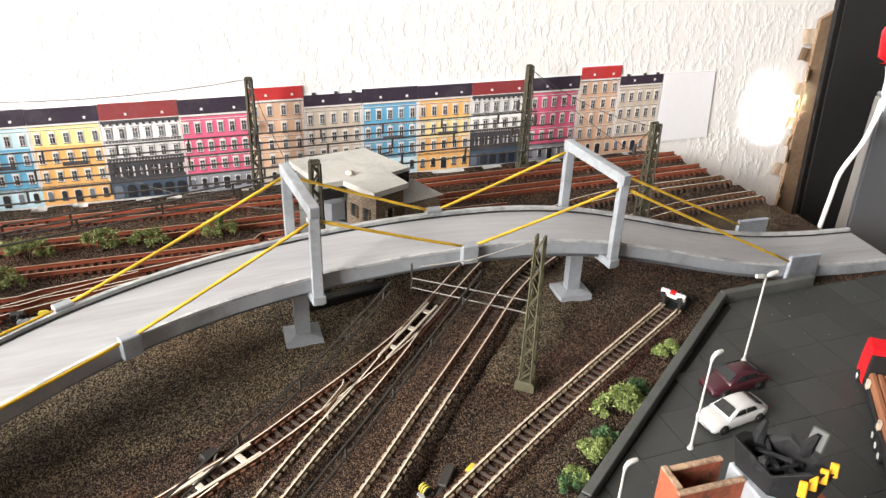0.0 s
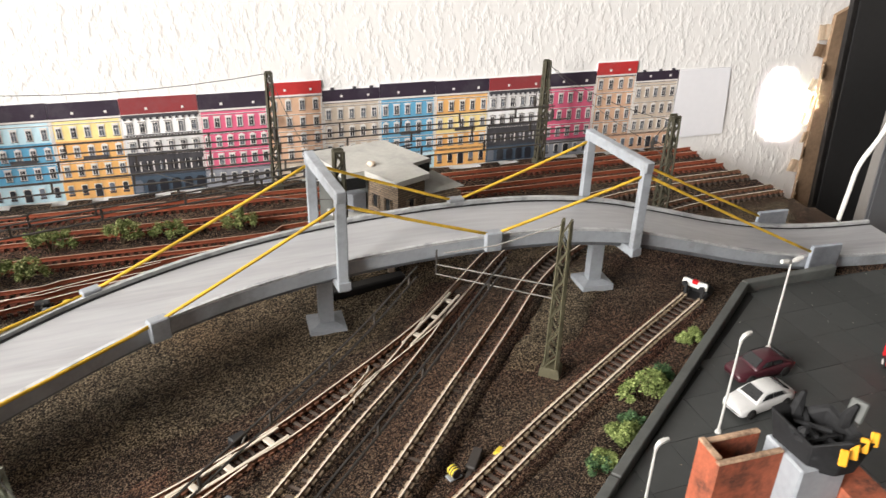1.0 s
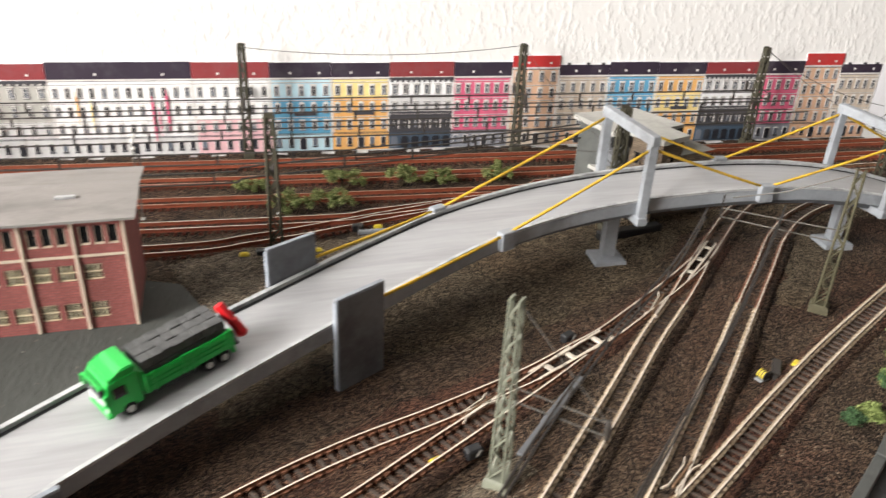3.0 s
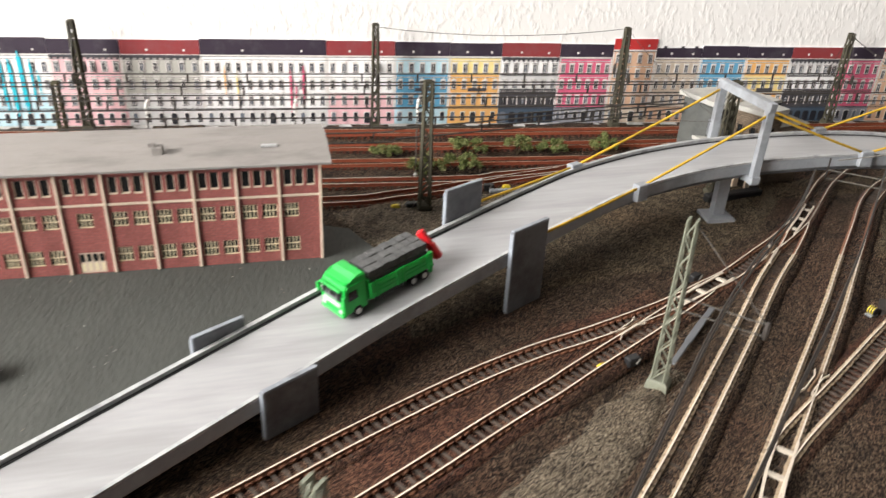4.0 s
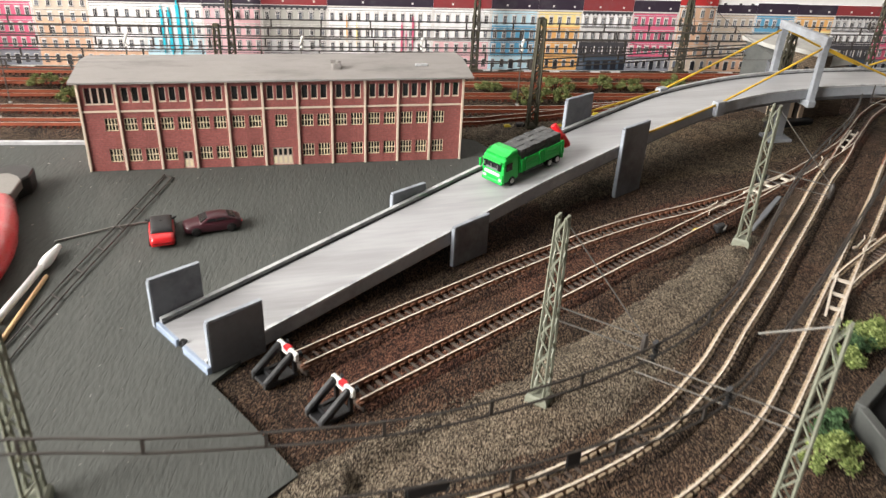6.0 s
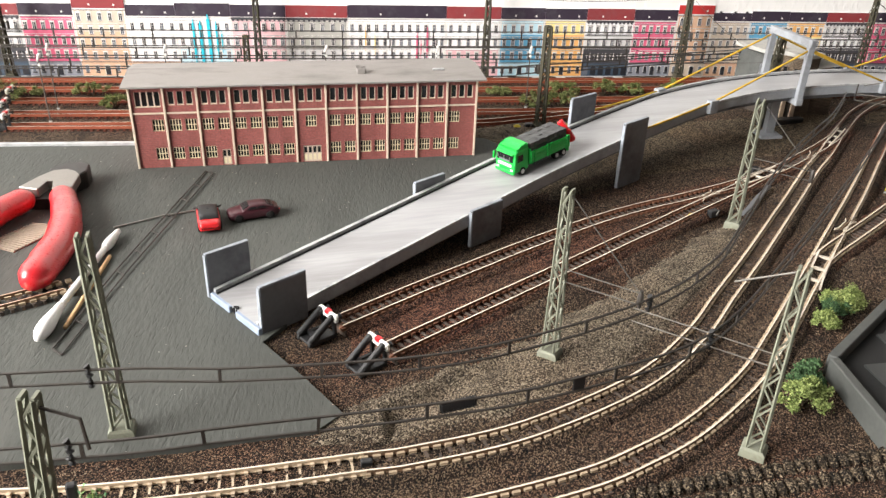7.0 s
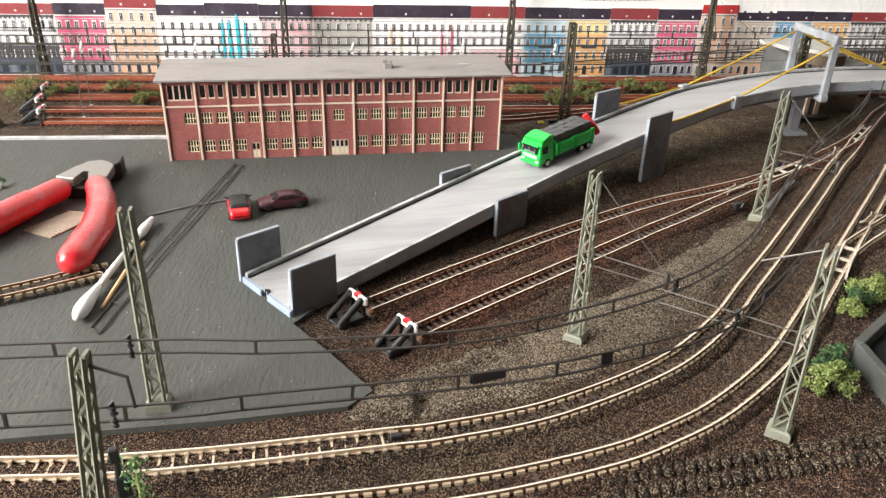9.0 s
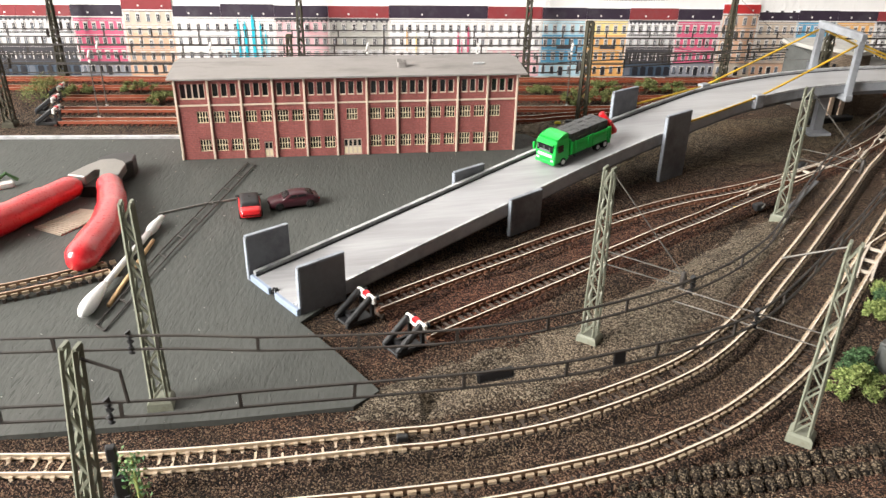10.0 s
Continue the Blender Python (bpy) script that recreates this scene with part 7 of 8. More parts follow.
def buffer_stop():
    t = thing("buffer_stop", "black buffer stop with a white beam marked red", "buffer stop", "buffer stops")
    for s in (-1, 1):
        bm = bmesh.new()
        beam(bm, (-0.0150, s * 0.0050, 0.0020), (-0.0005, s * 0.0050, 0.0126), 0.0030, 0.0034, 0.0007)
        part("brace", bm, BLACKP, t)
        bm = bmesh.new(); beam(bm, (-0.0155, s * 0.0050, 0.0012), (0.0010, s * 0.0050, 0.0012), 0.0020, 0.0024, 0.0003)
        part("sole", bm, BLACKP, t)
        bm = bmesh.new(); beam(bm, (0.0, s * 0.0050, 0.0), (0.0, s * 0.0050, 0.0120), 0.0016, 0.0016)
        part("upright", bm, BLACKP, t)
        bm = bmesh.new(); tube(bm, [(0.0012, s * 0.0052, 0.0112), (0.0030, s * 0.0052, 0.0112), (0.0034, s * 0.0052, 0.0112)], [0.0007, 0.0007, 0.0017], 10)
        part("buffer", bm, BLACKP, t)
    bm = bmesh.new(); bx(bm, -0.0150, 0.0006, -0.0046, 0.0046, 0.0004, 0.0016, None, 0.0003)
    part("base_plate", bm, BLACKP, t)
    bm = bmesh.new(); bx(bm, -0.0105, -0.0085, -0.0050, 0.0050, 0.0008, 0.0036)
    part("cross_tie", bm, BLACKP, t)
    bm = bmesh.new(); bx(bm, -0.0010, 0.0012, -0.0075, 0.0075, 0.0092, 0.0134, None, 0.0005)
    b = part("beam", bm, WHITEP, t, "white painted buffer beam")
    bm = bmesh.new(); bx(bm, -0.0012, 0.0014, -0.0017, 0.0017, 0.0118, 0.0136)
    part("red_mark", bm, REDP, b)
    return t


def heading(pts, i, j):
    return math.degrees(math.atan2(pts[j][1] - pts[i][1], pts[j][0] - pts[i][0]))


for line in (S1, S2):
    turn = heading(line, 0, 1)
    put(buffer_stop(), line[0][0] - 0.0046 * math.cos(radians(turn)), line[0][1] - 0.0046 * math.sin(radians(turn)), 0.0, turn, 0.92)
put(buffer_stop(), *TR[-1], 0.0, heading(TR, -1, -2), 0.92)
for line in (B5, B4, B3):
    put(buffer_stop(), *line[0], 0.0, 0)

# ---- bushes ----


def bush(name, label, x, y, w, d, h, material, n, seed, z=0.0):
    t = thing(name, label, "bush", "foam foliage bushes")
    rng = random.Random(seed)
    tufts = []
    bm = bmesh.new()
    for k in range(13 + n // 330):
        a, out = rng.uniform(0, 6.283), rng.random() ** 0.6
        tip = Vector((0.46 * w * out * math.cos(a), 0.46 * d * out * math.sin(a), h * (0.30 + 0.62 * (1.0 - 0.75 * out * out)) * rng.uniform(0.55, 1.15)))
        tufts.append((tip, rng.uniform(0.09, 0.19) * min(d, w) + 0.0006))
        if k % 3 == 0:
            tube(bm, [(tip.x * 0.15, tip.y * 0.15, -0.001), (tip.x * 0.5, tip.y * 0.5, tip.z * 0.6), tip], [0.0006, 0.0004, 0.0002], 5)
    part("stem", bm, STEM, t)
    verts, faces = [], []
    for k in range(n):
        tip, tr = rng.choice(tufts)
        u = Vector((rng.gauss(0, 1), rng.gauss(0, 1), rng.gauss(0, 0.8))).normalized() * (rng.random() ** 0.45) * rng.choice((0.8, 1.0, 1.0, 1.0, 1.35))
        p = tip + u * tr
        p.z = max(0.0002, p.z)
        r = rng.uniform(0.00028, 0.00078)
        base = len(verts)
        for q in range(5):
            verts.append(p + Vector((rng.gauss(0, 1), rng.gauss(0, 1), rng.gauss(0, 0.7))).normalized() * r)
        faces += [(base, base + 1, base + 2), (base, base + 2, base + 3), (base, base + 3, base + 4), (base + 1, base + 2, base + 4), (base + 1, base + 3, base + 4)]
    me = bpy.data.meshes.new("foliage")
    me.from_pydata(verts, [], faces)
    me.materials.append(material)
    ob = new("foliage", me)
    ob.parent = t
    tagged(ob, kind="stuff")
    put(t, x, y, z)
    return t


DARKB, LIGHTB = "dense dark green foam bush between the rear tracks", "pale yellow green foam bush beside the kerb"
for i, (x, y, w, d, h) in enumerate(((-0.034, 0.5200, 0.032, 0.016, 0.014), (0.004, 0.5210, 0.026, 0.014, 0.014), (0.032, 0.5210, 0.024, 0.013, 0.011), (0.073, 0.5230, 0.026, 0.013, 0.013),
                                     (-0.045, 0.4860, 0.036, 0.016, 0.014), (-0.071, 0.4860, 0.034, 0.016, 0.013), (-0.095, 0.5190, 0.030, 0.012, 0.008), (-0.449, 0.5200, 0.040, 0.012, 0.012), (-0.501, 0.5200, 0.034, 0.012, 0.008), (-0.421, 0.4870, 0.030, 0.014, 0.012),
                                     (-0.518, 0.4960, 0.040, 0.050, 0.020), (-0.390, 0.5200, 0.036, 0.012, 0.010))):
    bush("bush", DARKB, x, y, w, d, h, LEAFDARK, 2300, i)
for i, (x, y, w, d, h) in enumerate(((0.2335, 0.3120, 0.026, 0.015, 0.013), (0.2110, 0.2915, 0.014, 0.010, 0.009), (0.1955, 0.2790, 0.012, 0.009, 0.008), (0.2770, 0.3455, 0.014, 0.008, 0.007), (-0.0435, 0.0770, 0.024, 0.015, 0.011), (0.0160, 0.1480, 0.022, 0.015, 0.014), (-0.0020, 0.1330, 0.013, 0.011, 0.008), (0.1690, 0.2580, 0.011, 0.009, 0.007))):
    bush("bush", LIGHTB, x, y, w, d, h, LEAF, 3600, 40 + i)
for i, (x, y, w, d, h) in enumerate(((0.2450, 0.3200, 0.014, 0.010, 0.010), (0.2190, 0.3000, 0.012, 0.007, 0.004), (0.1930, 0.2770, 0.012, 0.009, 0.007), (-0.0360, 0.0900, 0.018, 0.011, 0.009), (0.0075, 0.1410, 0.016, 0.011, 0.010), (0.1590, 0.2570, 0.011, 0.009, 0.007), (-0.0300, 0.0950, 0.014, 0.010, 0.009))):
    bush("bush", "blue green foam weeds growing beside the kerb", x, y, w, d, h, LEAFBLUE, 1300, 70 + i)

# ---- track-side fittings ----
dwarf = thing("point_lantern", "small black and yellow striped point lantern", "signal")
bm = bmesh.new(); bx(bm, -0.0040, 0.0040, -0.0026, 0.0026, 0, 0.0013, None, 0.0003); part("base", bm, CONCRETE, dwarf)
bm = bmesh.new(); tube(bm, [(0, -0.0028, 0.0040), (0, 0.0028, 0.0040)], 0.0028, 14); part("drum", bm, BLACKP, dwarf)
for k in (-0.0020, -0.0002, 0.0016):
    bm = bmesh.new(); tube(bm, [(0, k, 0.0040), (0, k + 0.0009, 0.0040)], 0.00292, 14); part("yellow_ring", bm, YELLOWBOX, dwarf)
put(dwarf, 0.1375, 0.2895, 0, 20, 0.72)
bm = bmesh.new(); bx(bm, -0.006, 0.006, -0.0020, 0.0020, -0.0004, 0.0032, None, 0.0004); bx(bm, -0.010, -0.006, -0.0009, 0.0009, 0, 0.0018)
put(solid("point_motor", bm, WIRE, "dark point motor box beside the track", "motor"), 0.1475, 0.2945, 0, 55)
for x, y, turn in ((0.1585, 0.2960, 40), (-0.0180, 0.2570, 20), (-0.0180, 0.4560, 0), (-0.0950, 0.4290, 0), (-0.055, 0.4300, 0)):
    bm = bmesh.new(); bx(bm, -0.0026, 0.0026, -0.0016, 0.0016, -0.0004, 0.0026, None, 0.0004); bx(bm, -0.0018, 0.0018, -0.0010, 0.0010, 0.0024, 0.0032)
    put(solid("relay_box", bm, YELLOWBOX, "small yellow track-side relay box", "box", group="relay boxes"), x, y, 0, turn)
for x, y, turn in ((-0.0030, 0.2600, 20), (-0.0300, 0.4560, 0), (0.059, 0.330, 30), (-0.0850, 0.4300, 10)):
    t = thing("point_machine", "black point machine with a bare metal lever", "motor", "point machines")
    bm = bmesh.new(); bx(bm, -0.0035, 0.0035, -0.0022, 0.0022, -0.0004, 0.0042, None, 0.0006); part("housing", bm, BLACKP, t)
    bm = bmesh.new(); tube(bm, [(0.0, -0.0030, 0.0020), (0.0012, -0.0036, 0.0050)], 0.0005, 6); part("lever", bm, WIRELIGHT, t)
    put(t, x, y, 0, turn)
for x, y, turn, n in ((-0.0300, 0.4520, 2, 0.026),):
    bm = bmesh.new(); bx(bm, 0, n, -0.0014, 0.0014, -0.0003, 0.0018, None, 0.0003)
    for k in range(8):
        bx(bm, n * (k + 0.2) / 8, n * (k + 0.7) / 8, -0.0011, 0.0011, 0.0018, 0.0022)
    put(solid("cable_duct", bm, CONCRETE, "grey ribbed cable duct lying beside the track", "duct"), x, y, 0, turn)

bm = bmesh.new()
for a, b, w in (((0.0140, 0.2550), (0.0290, 0.2715), 0.0026), ((0.0285, 0.2710), (0.0430, 0.2868), 0.0034), ((0.0425, 0.2863), (0.0545, 0.2990), 0.0030)):
    beam(bm, (*a, 0.0026), (*b, 0.0026), w, 0.0012, 0.0003)
solid("metal_strip", bm, GREYBOX, "narrow grey metal strip lying beside the track", "strip")
signal = thing("dwarf_signal", "small black dwarf signal post standing between two tracks", "signal")
bm = bmesh.new(); tube(bm, [(0, 0, -0.001), (0, 0, 0.010), (0.0004, 0, 0.020)], [0.0014, 0.0011, 0.0010], 8); part("post", bm, BLACKP, signal)
bm = bmesh.new(); bx(bm, -0.0015, 0.0017, -0.0014, 0.0014, 0.0185, 0.0245, None, 0.0005); part("lamp_head", bm, BLACKP, signal)
bm = bmesh.new(); bx(bm, -0.0014, 0.0032, -0.0013, 0.0013, 0.0035, 0.0125, None, 0.0006); part("relay_case", bm, BLACKP, signal)
bm = bmesh.new(); bx(bm, -0.0030, 0.0030, -0.0026, 0.0026, -0.001, 0.0022, None, 0.0004); part("base", bm, BLACKP, signal)
put(signal, -0.3200, 0.0300, 0.0, 12)
weed = thing("weed", "pale green foam weed beside the dwarf signal", "plant")
rng = random.Random(9)
for k in range(4):
    bm = bmesh.new()
    a = (rng.uniform(-0.0025, 0.0025), rng.uniform(-0.001, 0.001), 0.021 - 0.0035 * k)
    tube(bm, [(0, 0, -0.001), (a[0] * 0.4, a[1], a[2] * 0.5), a], [0.0005, 0.0004, 0.0002], 5); part("stalk", bm, LEAF, weed)
    bm = bmesh.new()
    for q in range(34):
        c = Vector(a) + Vector((rng.gauss(0, 0.0016), rng.gauss(0, 0.0010), rng.gauss(-0.002, 0.0020)))
        v = [bm.verts.new(c + Vector((rng.gauss(0, 1), rng.gauss(0, 1), rng.gauss(0, 1))).normalized() * 0.0010) for _ in range(4)]
        for f in ((0, 1, 2), (0, 2, 3), (0, 3, 1)):
            bm.faces.new([v[i] for i in f])
    tagged(part("foliage", bm, LEAFWEED, weed), kind="stuff")
put(weed, -0.3135, 0.0290, 0.0)

# ---- tools and scraps on the left yard ----
PZ = 0.0022
pl = thing("pliers", "side cutting pliers with glossy red dipped handles", "pliers")


def grip(pts, rs):
    bm = bmesh.new()
    line = smooth_line(pts, 0.003)
    n = len(line)
    tube(bm, line, [rs[min(int(k / n * len(rs)), len(rs) - 1)] * (0.55 + 0.45 * min(1, (k + 0.2) / 1.6, (n - 1 - k + 0.2) / 2.4)) for k in range(n)], 18)
    for v in bm.verts:
        v.co.z = PZ + (v.co.z - PZ) * 0.92
    return part("handle", bm, GRIP, pl, "red plastic dipped handle", True)


grip([(-0.4030, 0.2900, 0.0108), (-0.3940, 0.2670, 0.0110), (-0.3875, 0.2450, 0.0112), (-0.3840, 0.2230, 0.0112), (-0.3845, 0.2010, 0.0110), (-0.3855, 0.1790, 0.0108)], [0.0076, 0.0082, 0.0088, 0.0088, 0.0084])
grip([(-0.4200, 0.2850, 0.0108), (-0.4275, 0.2680, 0.0110), (-0.4370, 0.2460, 0.0112), (-0.4480, 0.2220, 0.0110), (-0.4600, 0.1950, 0.0108)], [0.0076, 0.0084, 0.0088, 0.0086])
bm = bmesh.new(); prism(bm, [(-0.4270, 0.2900), (-0.4150, 0.2860), (-0.4135, 0.2985), (-0.4095, 0.2985), (-0.4070, 0.2870), (-0.3960, 0.2890), (-0.3970, 0.3080), (-0.4010, 0.3140), (-0.4070, 0.3180), (-0.4150, 0.3160), (-0.4210, 0.3060)], PZ + 0.0070, PZ + 0.0125)
bmesh.ops.bevel(bm, geom=bm.edges[:], offset=0.0005, segments=1, affect="EDGES")
part("joint_plate", bm, STEEL, pl, "brushed steel joint plate")
bm = bmesh.new(); prism(bm, [(-0.4170, 0.3110), (-0.4000, 0.3060), (-0.3955, 0.3160), (-0.3965, 0.3280), (-0.4030, 0.3330), (-0.4120, 0.3310), (-0.4190, 0.3220)], PZ, PZ + 0.0116)
bmesh.ops.bevel(bm, geom=bm.edges[:], offset=0.0008, segments=1, affect="EDGES")
part("cutting_jaw", bm, STEELDARK, pl, "dark steel cutting jaw")
bm = bmesh.new(); bx(bm, -0.4200, -0.4000, 0.2840, 0.3060, PZ, PZ + 0.0068)
part("inner_arm", bm, STEELDARK, pl)

sw = thing("cotton_swab", "white cotton swab with a fluffy tip lying on the yard", "swab")
bm = bmesh.new(); tube(bm, [(-0.3682, 0.1620, PZ + 0.0034), (-0.3622, 0.2300, PZ + 0.0030)], 0.0017, 10); part("stick", bm, WHITEP, sw, "", True)
for a, b in (((-0.3690, 0.1390, PZ + 0.0040), (-0.3678, 0.1680, PZ + 0.0034)), ((-0.3628, 0.2240, PZ + 0.0030), (-0.3605, 0.2460, PZ + 0.0034))):
    bm = bmesh.new()
    va, vb = Vector(a), Vector(b)
    tube(bm, [va.lerp(vb, k / 8) for k in range(9)], [q * (0.86 if a[1] < 0.2 else 0.66) for q in (0.0016, 0.0034, 0.0042, 0.0043, 0.0040, 0.0035, 0.0030, 0.0026, 0.0022)], 14)
    part("cotton_tip", bm, COTTON, sw, "", True)
bm = bmesh.new(); tube(bm, [(-0.3615, 0.1520, PZ + 0.0012), (-0.3590, 0.2200, PZ + 0.0012)], 0.0011, 8)
solid("wooden_stick", bm, WOODSTICK, "thin pale wooden stick lying beside the swab", "stick", smooth=True)
lad = thing("wire_offcut", "loose black offcut of overhead wire with droppers", "wire")
LA = smooth_line([(-0.3622, 0.1360, PZ + 0.0006), (-0.3520, 0.2050, PZ + 0.0012), (-0.3395, 0.2720, PZ + 0.0012), (-0.3270, 0.3400, PZ + 0.0008)], 0.0115)
LB = [q + Vector((0.0052, -0.0048, 0.0)) for q in LA]
for line in (LA, LB):
    bm = bmesh.new(); tube(bm, line, 0.00042, 6); part("strand", bm, WIRE, lad)
for k in range(0, min(len(LA), len(LB)), 2):
    bm = bmesh.new(); beam(bm, LA[k], LB[k], 0.0007, 0.0006); part("dropper", bm, WIRE, lad)
bm = bmesh.new(); tube(bm, [(-0.3660, 0.2560, PZ + 0.0006), (-0.3410, 0.2700, PZ + 0.0010), (-0.3140, 0.2810, PZ + 0.0006)], 0.00055, 6)
solid("metal_rod", bm, STEEL, "thin grey metal rod lying on the yard", "rod")
bm = bmesh.new(); prism(bm, [(-0.4290, 0.2390), (-0.4110, 0.2290), (-0.3930, 0.2600), (-0.4120, 0.2640)], PZ, PZ + 0.0006)
sheet = solid("ribbed_sheet", bm, SHEETM, "scrap of ribbed brown card under the pliers", "card")
for k in range(16):
    u = (k + 0.5) / 16
    a = Vector((-0.4290, 0.2390, PZ + 0.0009)).lerp(Vector((-0.4120, 0.2640, PZ + 0.0009)), u)
    b = Vector((-0.4110, 0.2290, PZ + 0.0009)).lerp(Vector((-0.3930, 0.2600, PZ + 0.0009)), u)
    bm = bmesh.new(); tube(bm, [a, b], 0.0005, 5); part("rib", bm, SHEETM, sheet)
track("loose offcut of brown track lying on the yard", [(-0.480, 0.132), (-0.440, 0.152), (-0.400, 0.1705), (-0.368, 0.1890)], RAILSIDE, RAILTOP2, z0=PZ)
scrap = thing("scrap_figure", "small green and white plastic scrap lying on the yard", "scrap")
bm = bmesh.new(); bx(bm, -0.005, 0.005, -0.003, 0.003, 0, 0.004, None, 0.0008); part("white_body", bm, WHITEP, scrap)
bm = bmesh.new(); tube(bm, [(-0.006, 0, 0.004), (0.002, 0.004, 0.008), (0.008, 0.002, 0.003)], 0.0012, 7); part("green_arm", bm, LEAFBLUE, scrap)
put(scrap, -0.4700, 0.3000, PZ, 30)
bm = bmesh.new(); prism(bm, [(-0.4730, 0.2640), (-0.4480, 0.2560), (-0.4260, 0.2880), (-0.4420, 0.2960)], PZ, PZ + 0.0005)
solid("cloth_scrap", bm, SHEETM, "pale scrap of coarse cloth under the pliers", "cloth")
bm = bmesh.new()
bx(bm, -0.022, 0.022, -0.0035, 0.0035, -0.0005, 0.0055, pose(0.1330, 0.4330, 0, 0, 0, 12), 0.0008)
solid("black_duct", bm, BLACKP, "long black duct lying in the shade under the bridge", "duct")

# ---- paving slabs of the right yard ----
TILE_P, TILE_TURN = 0.0217, 2.5
bm = bmesh.new(); bx(bm, -TILE_P / 2 + 0.00013, TILE_P / 2 - 0.00013, -TILE_P / 2 + 0.00013, TILE_P / 2 - 0.00013, 0.0036, 0.0052)
SLAB_ME = mesh_of("paving_slab", bm, TILE)
rot = pose(0.3110, 0.3050, 0, 0, 0, TILE_TURN)
far_slabs = bmesh.new()
for i in range(-15, 20):
    for j in range(-16, 5):
        at = rot @ Matrix.Translation(((i + 0.5) * TILE_P, (j + 0.5) * TILE_P, 0))
        c = at.translation
        corners = [rot @ Vector(((i + a) * TILE_P, (j + b) * TILE_P, 0)) for a in (0.02, 0.98) for b in (0.02, 0.98)]
        n_in = [inside(q.x, q.y, RIGHT_PLAZA) for q in corners]
        if not any(n_in) or c.x > 0.70:
            continue
        if c.x > 0.52 or c.y < 0.11:
            if all(n_in):
                bx(far_slabs, -TILE_P / 2 + 0.00013, TILE_P / 2 - 0.00013, -TILE_P / 2 + 0.00013, TILE_P / 2 - 0.00013, 0.0036, 0.0052, at)
        elif all(n_in):
            ob = new("paving_slab", SLAB_ME)
            ob.parent = right_yard
            ob.matrix_basis = pose(c.x, c.y, random.uniform(-0.00008, 0.00008), 0, 0, TILE_TURN + 90 * random.randrange(4))
        else:
            bm = bmesh.new()
            bx(bm, -TILE_P / 2 + 0.00013, TILE_P / 2 - 0.00013, -TILE_P / 2 + 0.00013, TILE_P / 2 - 0.00013, 0.0036, 0.0052, at)
            for a, b in zip(RIGHT_PLAZA, RIGHT_PLAZA[1:] + RIGHT_PLAZA[:1]):
                n = Vector((-(b[1] - a[1]), b[0] - a[0], 0))
                cut = bmesh.ops.bisect_plane(bm, geom=bm.verts[:] + bm.edges[:] + bm.faces[:], plane_co=(*a, 0), plane_no=n, clear_outer=True)
                bmesh.ops.holes_fill(bm, edges=[e for e in cut["geom_cut"] if isinstance(e, bmesh.types.BMEdge)])
            if len(bm.faces) < 4:
                bm.free()
                continue
            part("paving_slab", bm, TILE, right_yard)
tagged(part("slab_field", far_slabs, TILE, right_yard), kind="stuff")

# ---- loose stones ----


def grains(name, label, material, boxes, poly_in, polys_out, spacing, size, seed, keep):
    rng = np.random.default_rng(seed)
    pts = []
    for x0, x1, y0, y1 in boxes:
        n = int((x1 - x0) * (y1 - y0) / spacing ** 2)
        pts.append(np.stack([rng.uniform(x0, x1, n), rng.uniform(y0, y1, n)], 1))
    pts = np.concatenate(pts)
    ok = np.ones(len(pts), bool)

    def mask(poly):
        x, y, hit = pts[:, 0], pts[:, 1], np.zeros(len(pts), bool)
        for (ax, ay), (bx_, by) in zip(poly, poly[1:] + poly[:1]):
            if ay != by:
                hit ^= ((ay > y) != (by > y)) & (x < (bx_ - ax) * (y - ay) / (by - ay) + ax)
        return hit
    if poly_in:
        ok &= mask(poly_in)
    for q in polys_out:
        ok &= ~mask(q)
    for line in keep:
        ln = np.array([[p.x, p.y] for p in smooth_line([(x, y) for x, y in line], 0.004)])
        for k in range(len(ln) - 1):
            near = np.where(ok & (np.abs(pts[:, 0] - ln[k, 0]) < 0.010) & (np.abs(pts[:, 1] - ln[k, 1]) < 0.010))[0]
            if not len(near):
                continue
            d = ln[k + 1] - ln[k]
            d = d / np.linalg.norm(d)
            off = np.abs((pts[near, 0] - ln[k, 0]) * -d[1] + (pts[near, 1] - ln[k, 1]) * d[0])
            ok[near[np.abs(off - HALF) < 0.0009]] = False
    pts = pts[ok]
    n = len(pts)
    z = np.array([ground_z(a, b) for a, b in pts])
    r = rng.uniform(0.45, 1.0, n) * size
    dirs = rng.normal(size=(n, 4, 3))
    base = np.array([[1, 1, 1], [1, -1, -1], [-1, 1, -1], [-1, -1, 1]]) / 1.73
    q = base[None] + 0.35 * dirs
    ang = rng.uniform(0, 6.283, n)
    c, s = np.cos(ang)[:, None], np.sin(ang)[:, None]
    v = np.stack([q[..., 0] * c - q[..., 1] * s, q[..., 0] * s + q[..., 1] * c, q[..., 2] * 0.8], -1) * r[:, None, None]
    v += np.stack([pts[:, 0], pts[:, 1], z + r * 0.35], 1)[:, None, :]
    faces = (np.arange(n) * 4)[:, None, None] + np.array([[0, 1, 2], [0, 3, 1], [0, 2, 3], [1, 3, 2]])[None]
    me = bpy.data.meshes.new(name)
    me.from_pydata(v.reshape(-1, 3).tolist(), [], faces.reshape(-1, 3).tolist())
    me.materials.append(material)
    tagged(new(name, me), label, "gravel", kind="stuff")


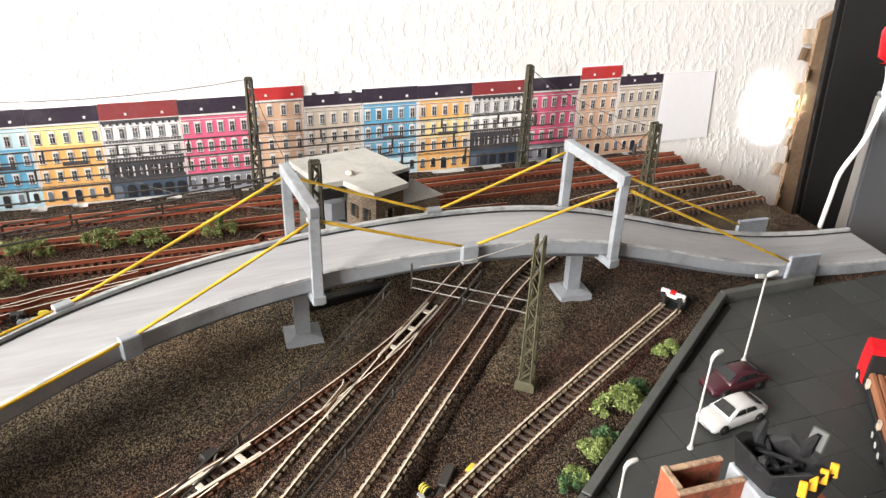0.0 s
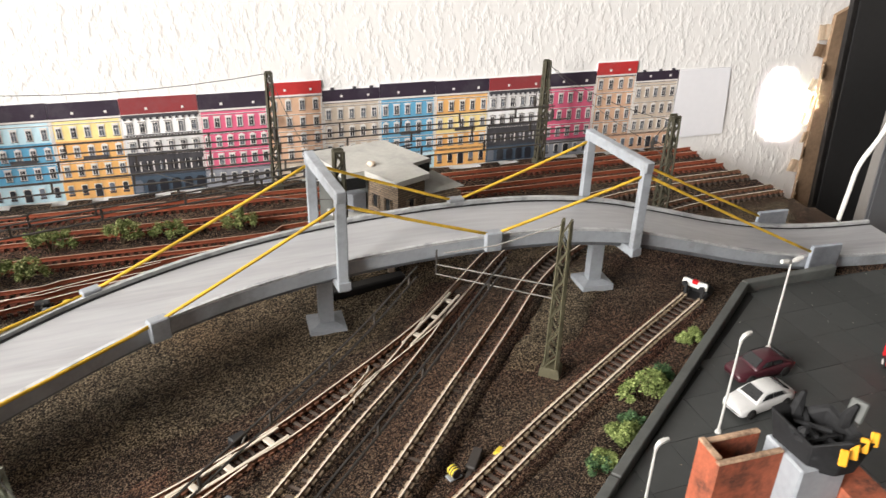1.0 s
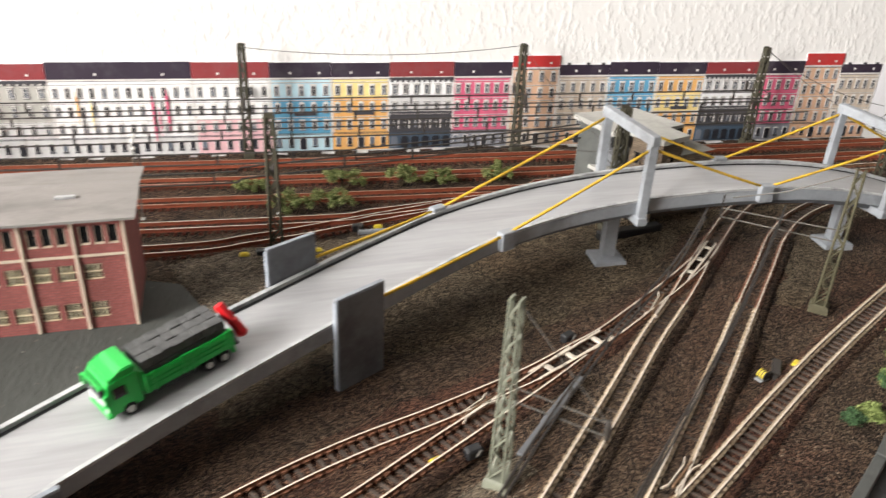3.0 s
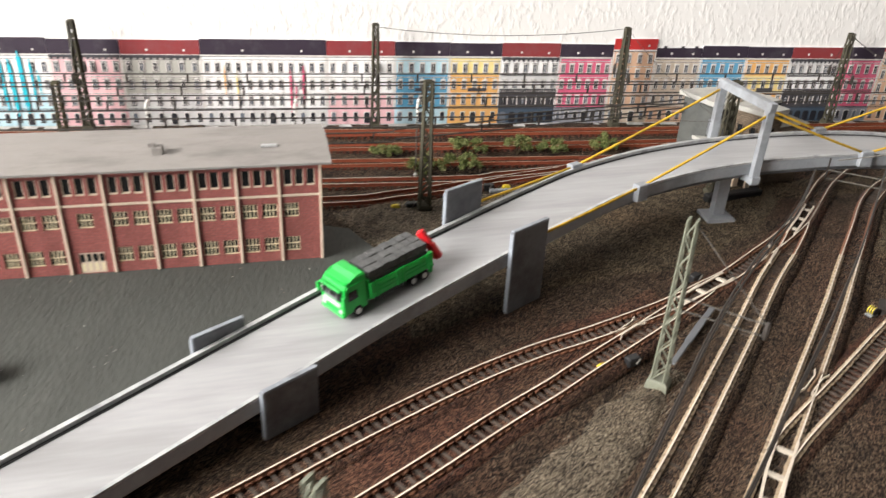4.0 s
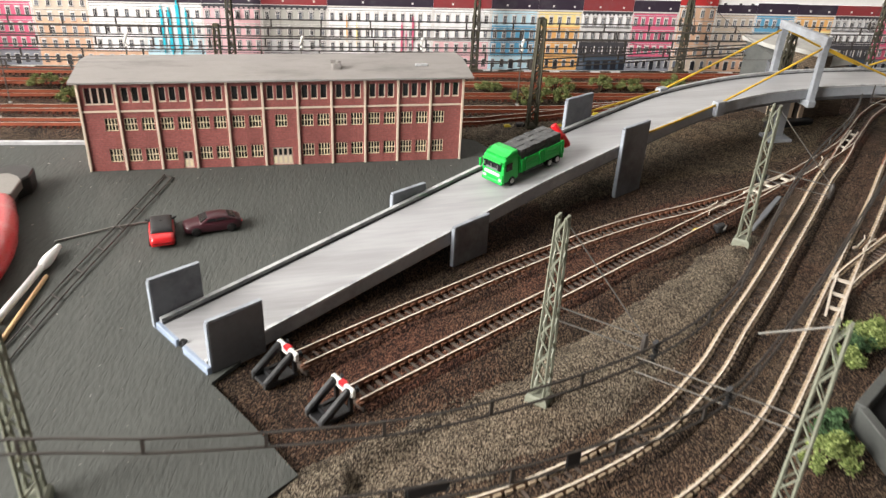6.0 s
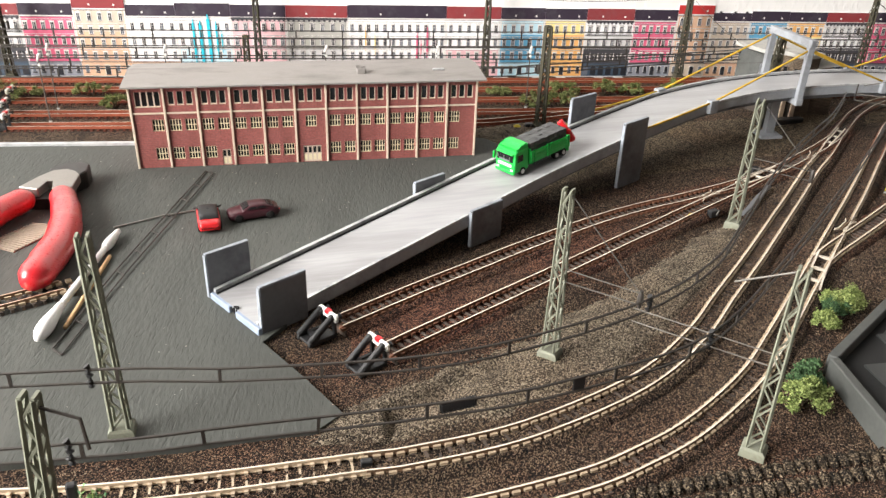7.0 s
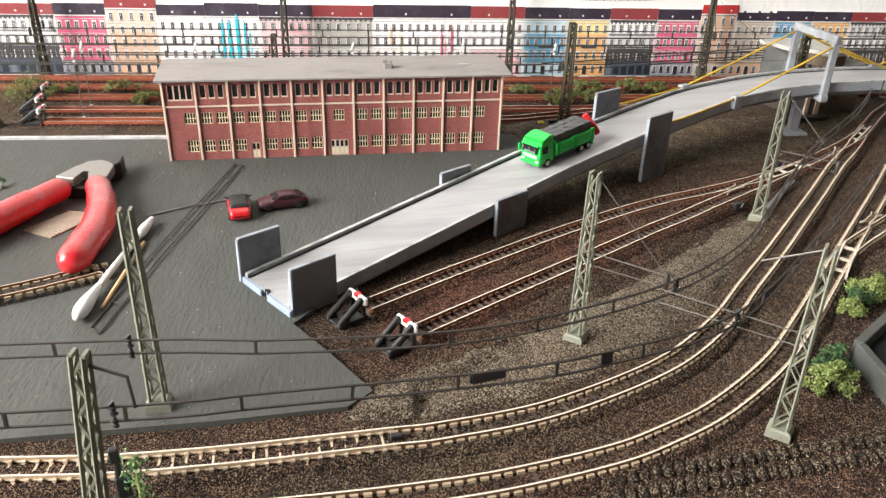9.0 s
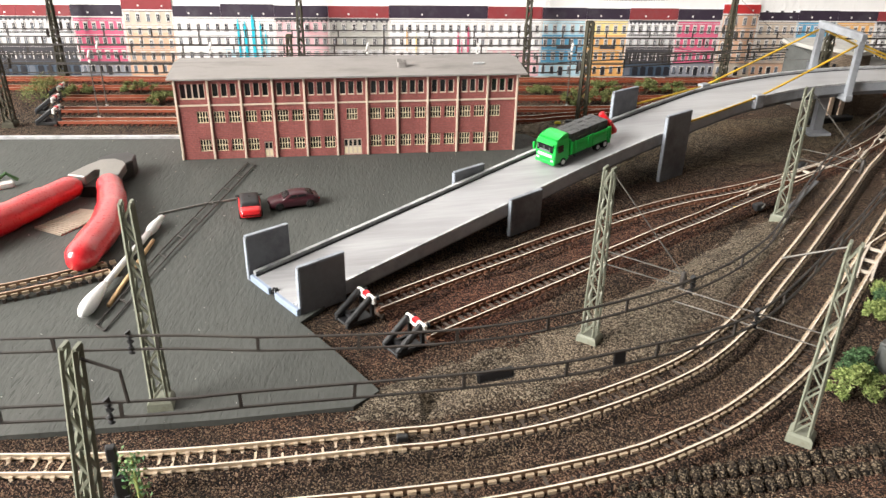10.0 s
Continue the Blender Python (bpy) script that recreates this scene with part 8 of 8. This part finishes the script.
ALL_TRACKS = [T2, T3, TR, S1, S2]
grains("ballast_stones", "loose dark brown ballast stones round the near tracks", GRAIN, [(-0.40, 0.30, -0.04, 0.40)], None, [LEFT_PLAZA, RIGHT_PLAZA, GRAVEL_POLY, SIDING_POLY, EARTH_POLY, MID_POLY], 0.00100, 0.00040, 3, ALL_TRACKS)
grains("siding_stones", "loose rust red ballast stones round the sidings", GRAINRED, [(-0.25, 0.05, 0.10, 0.34)], SIDING_POLY, [LEFT_PLAZA, GRAVEL_POLY], 0.00100, 0.00040, 6, ALL_TRACKS)
grains("verge_stones", "loose olive brown gravel stones under the bridge", GRAINOLIVE, [(-0.15, 0.46, 0.27, 0.49)], EARTH_POLY, [LEFT_PLAZA, RIGHT_PLAZA, SIDING_POLY], 0.00105, 0.00041, 7, ALL_TRACKS)
grains("gravel_stones", "loose pale grey gravel stones beside the curve", GRAINLIGHT, [(-0.25, 0.03, 0.06, 0.27)], GRAVEL_POLY, [LEFT_PLAZA], 0.00080, 0.00040, 5, [])


def crumbs(name, label, cols, poly, box, z, n, seed):
    """Dust and crumbs of ballast strewn over a yard."""
    rng = random.Random(seed)
    verts, faces = [], []
    while len(faces) < n * 4:
        x, y = rng.uniform(box[0], box[1]), rng.uniform(box[2], box[3])
        if not inside(x, y, poly):
            continue
        r, k = rng.uniform(0.00012, 0.00042), len(verts)
        verts += [(x + r * rng.uniform(0.5, 1.2) * a, y + r * rng.uniform(0.5, 1.2) * b, z + r * c) for a, b, c in ((1, 0, 0), (-0.6, 0.8, 0), (-0.6, -0.8, 0), (0, 0, 0.9))]
        faces += [(k, k + 1, k + 3), (k + 1, k + 2, k + 3), (k + 2, k, k + 3), (k, k + 2, k + 1)]
    me = bpy.data.meshes.new(name)
    me.from_pydata(verts, [], faces)
    me.materials.append(cols)
    tagged(new(name, me), label, "dust", kind="stuff")


CRUMB = island_mat("crumbs", [(0.60, 0.56, 0.50), (0.02, 0.015, 0.012), (0.35, 0.28, 0.20), (0.05, 0.03, 0.02), (0.70, 0.68, 0.64)])
crumbs("yard_crumbs", "pale and dark crumbs strewn over the foam yard", CRUMB, LEFT_PLAZA, (-0.46, -0.11, 0.06, 0.40), 0.0022, 420, 21)
crumbs("slab_crumbs", "pale specks of dust on the paving slabs", CRUMB, RIGHT_PLAZA, (0.15, 0.46, 0.15, 0.377), 0.0052, 260, 22)
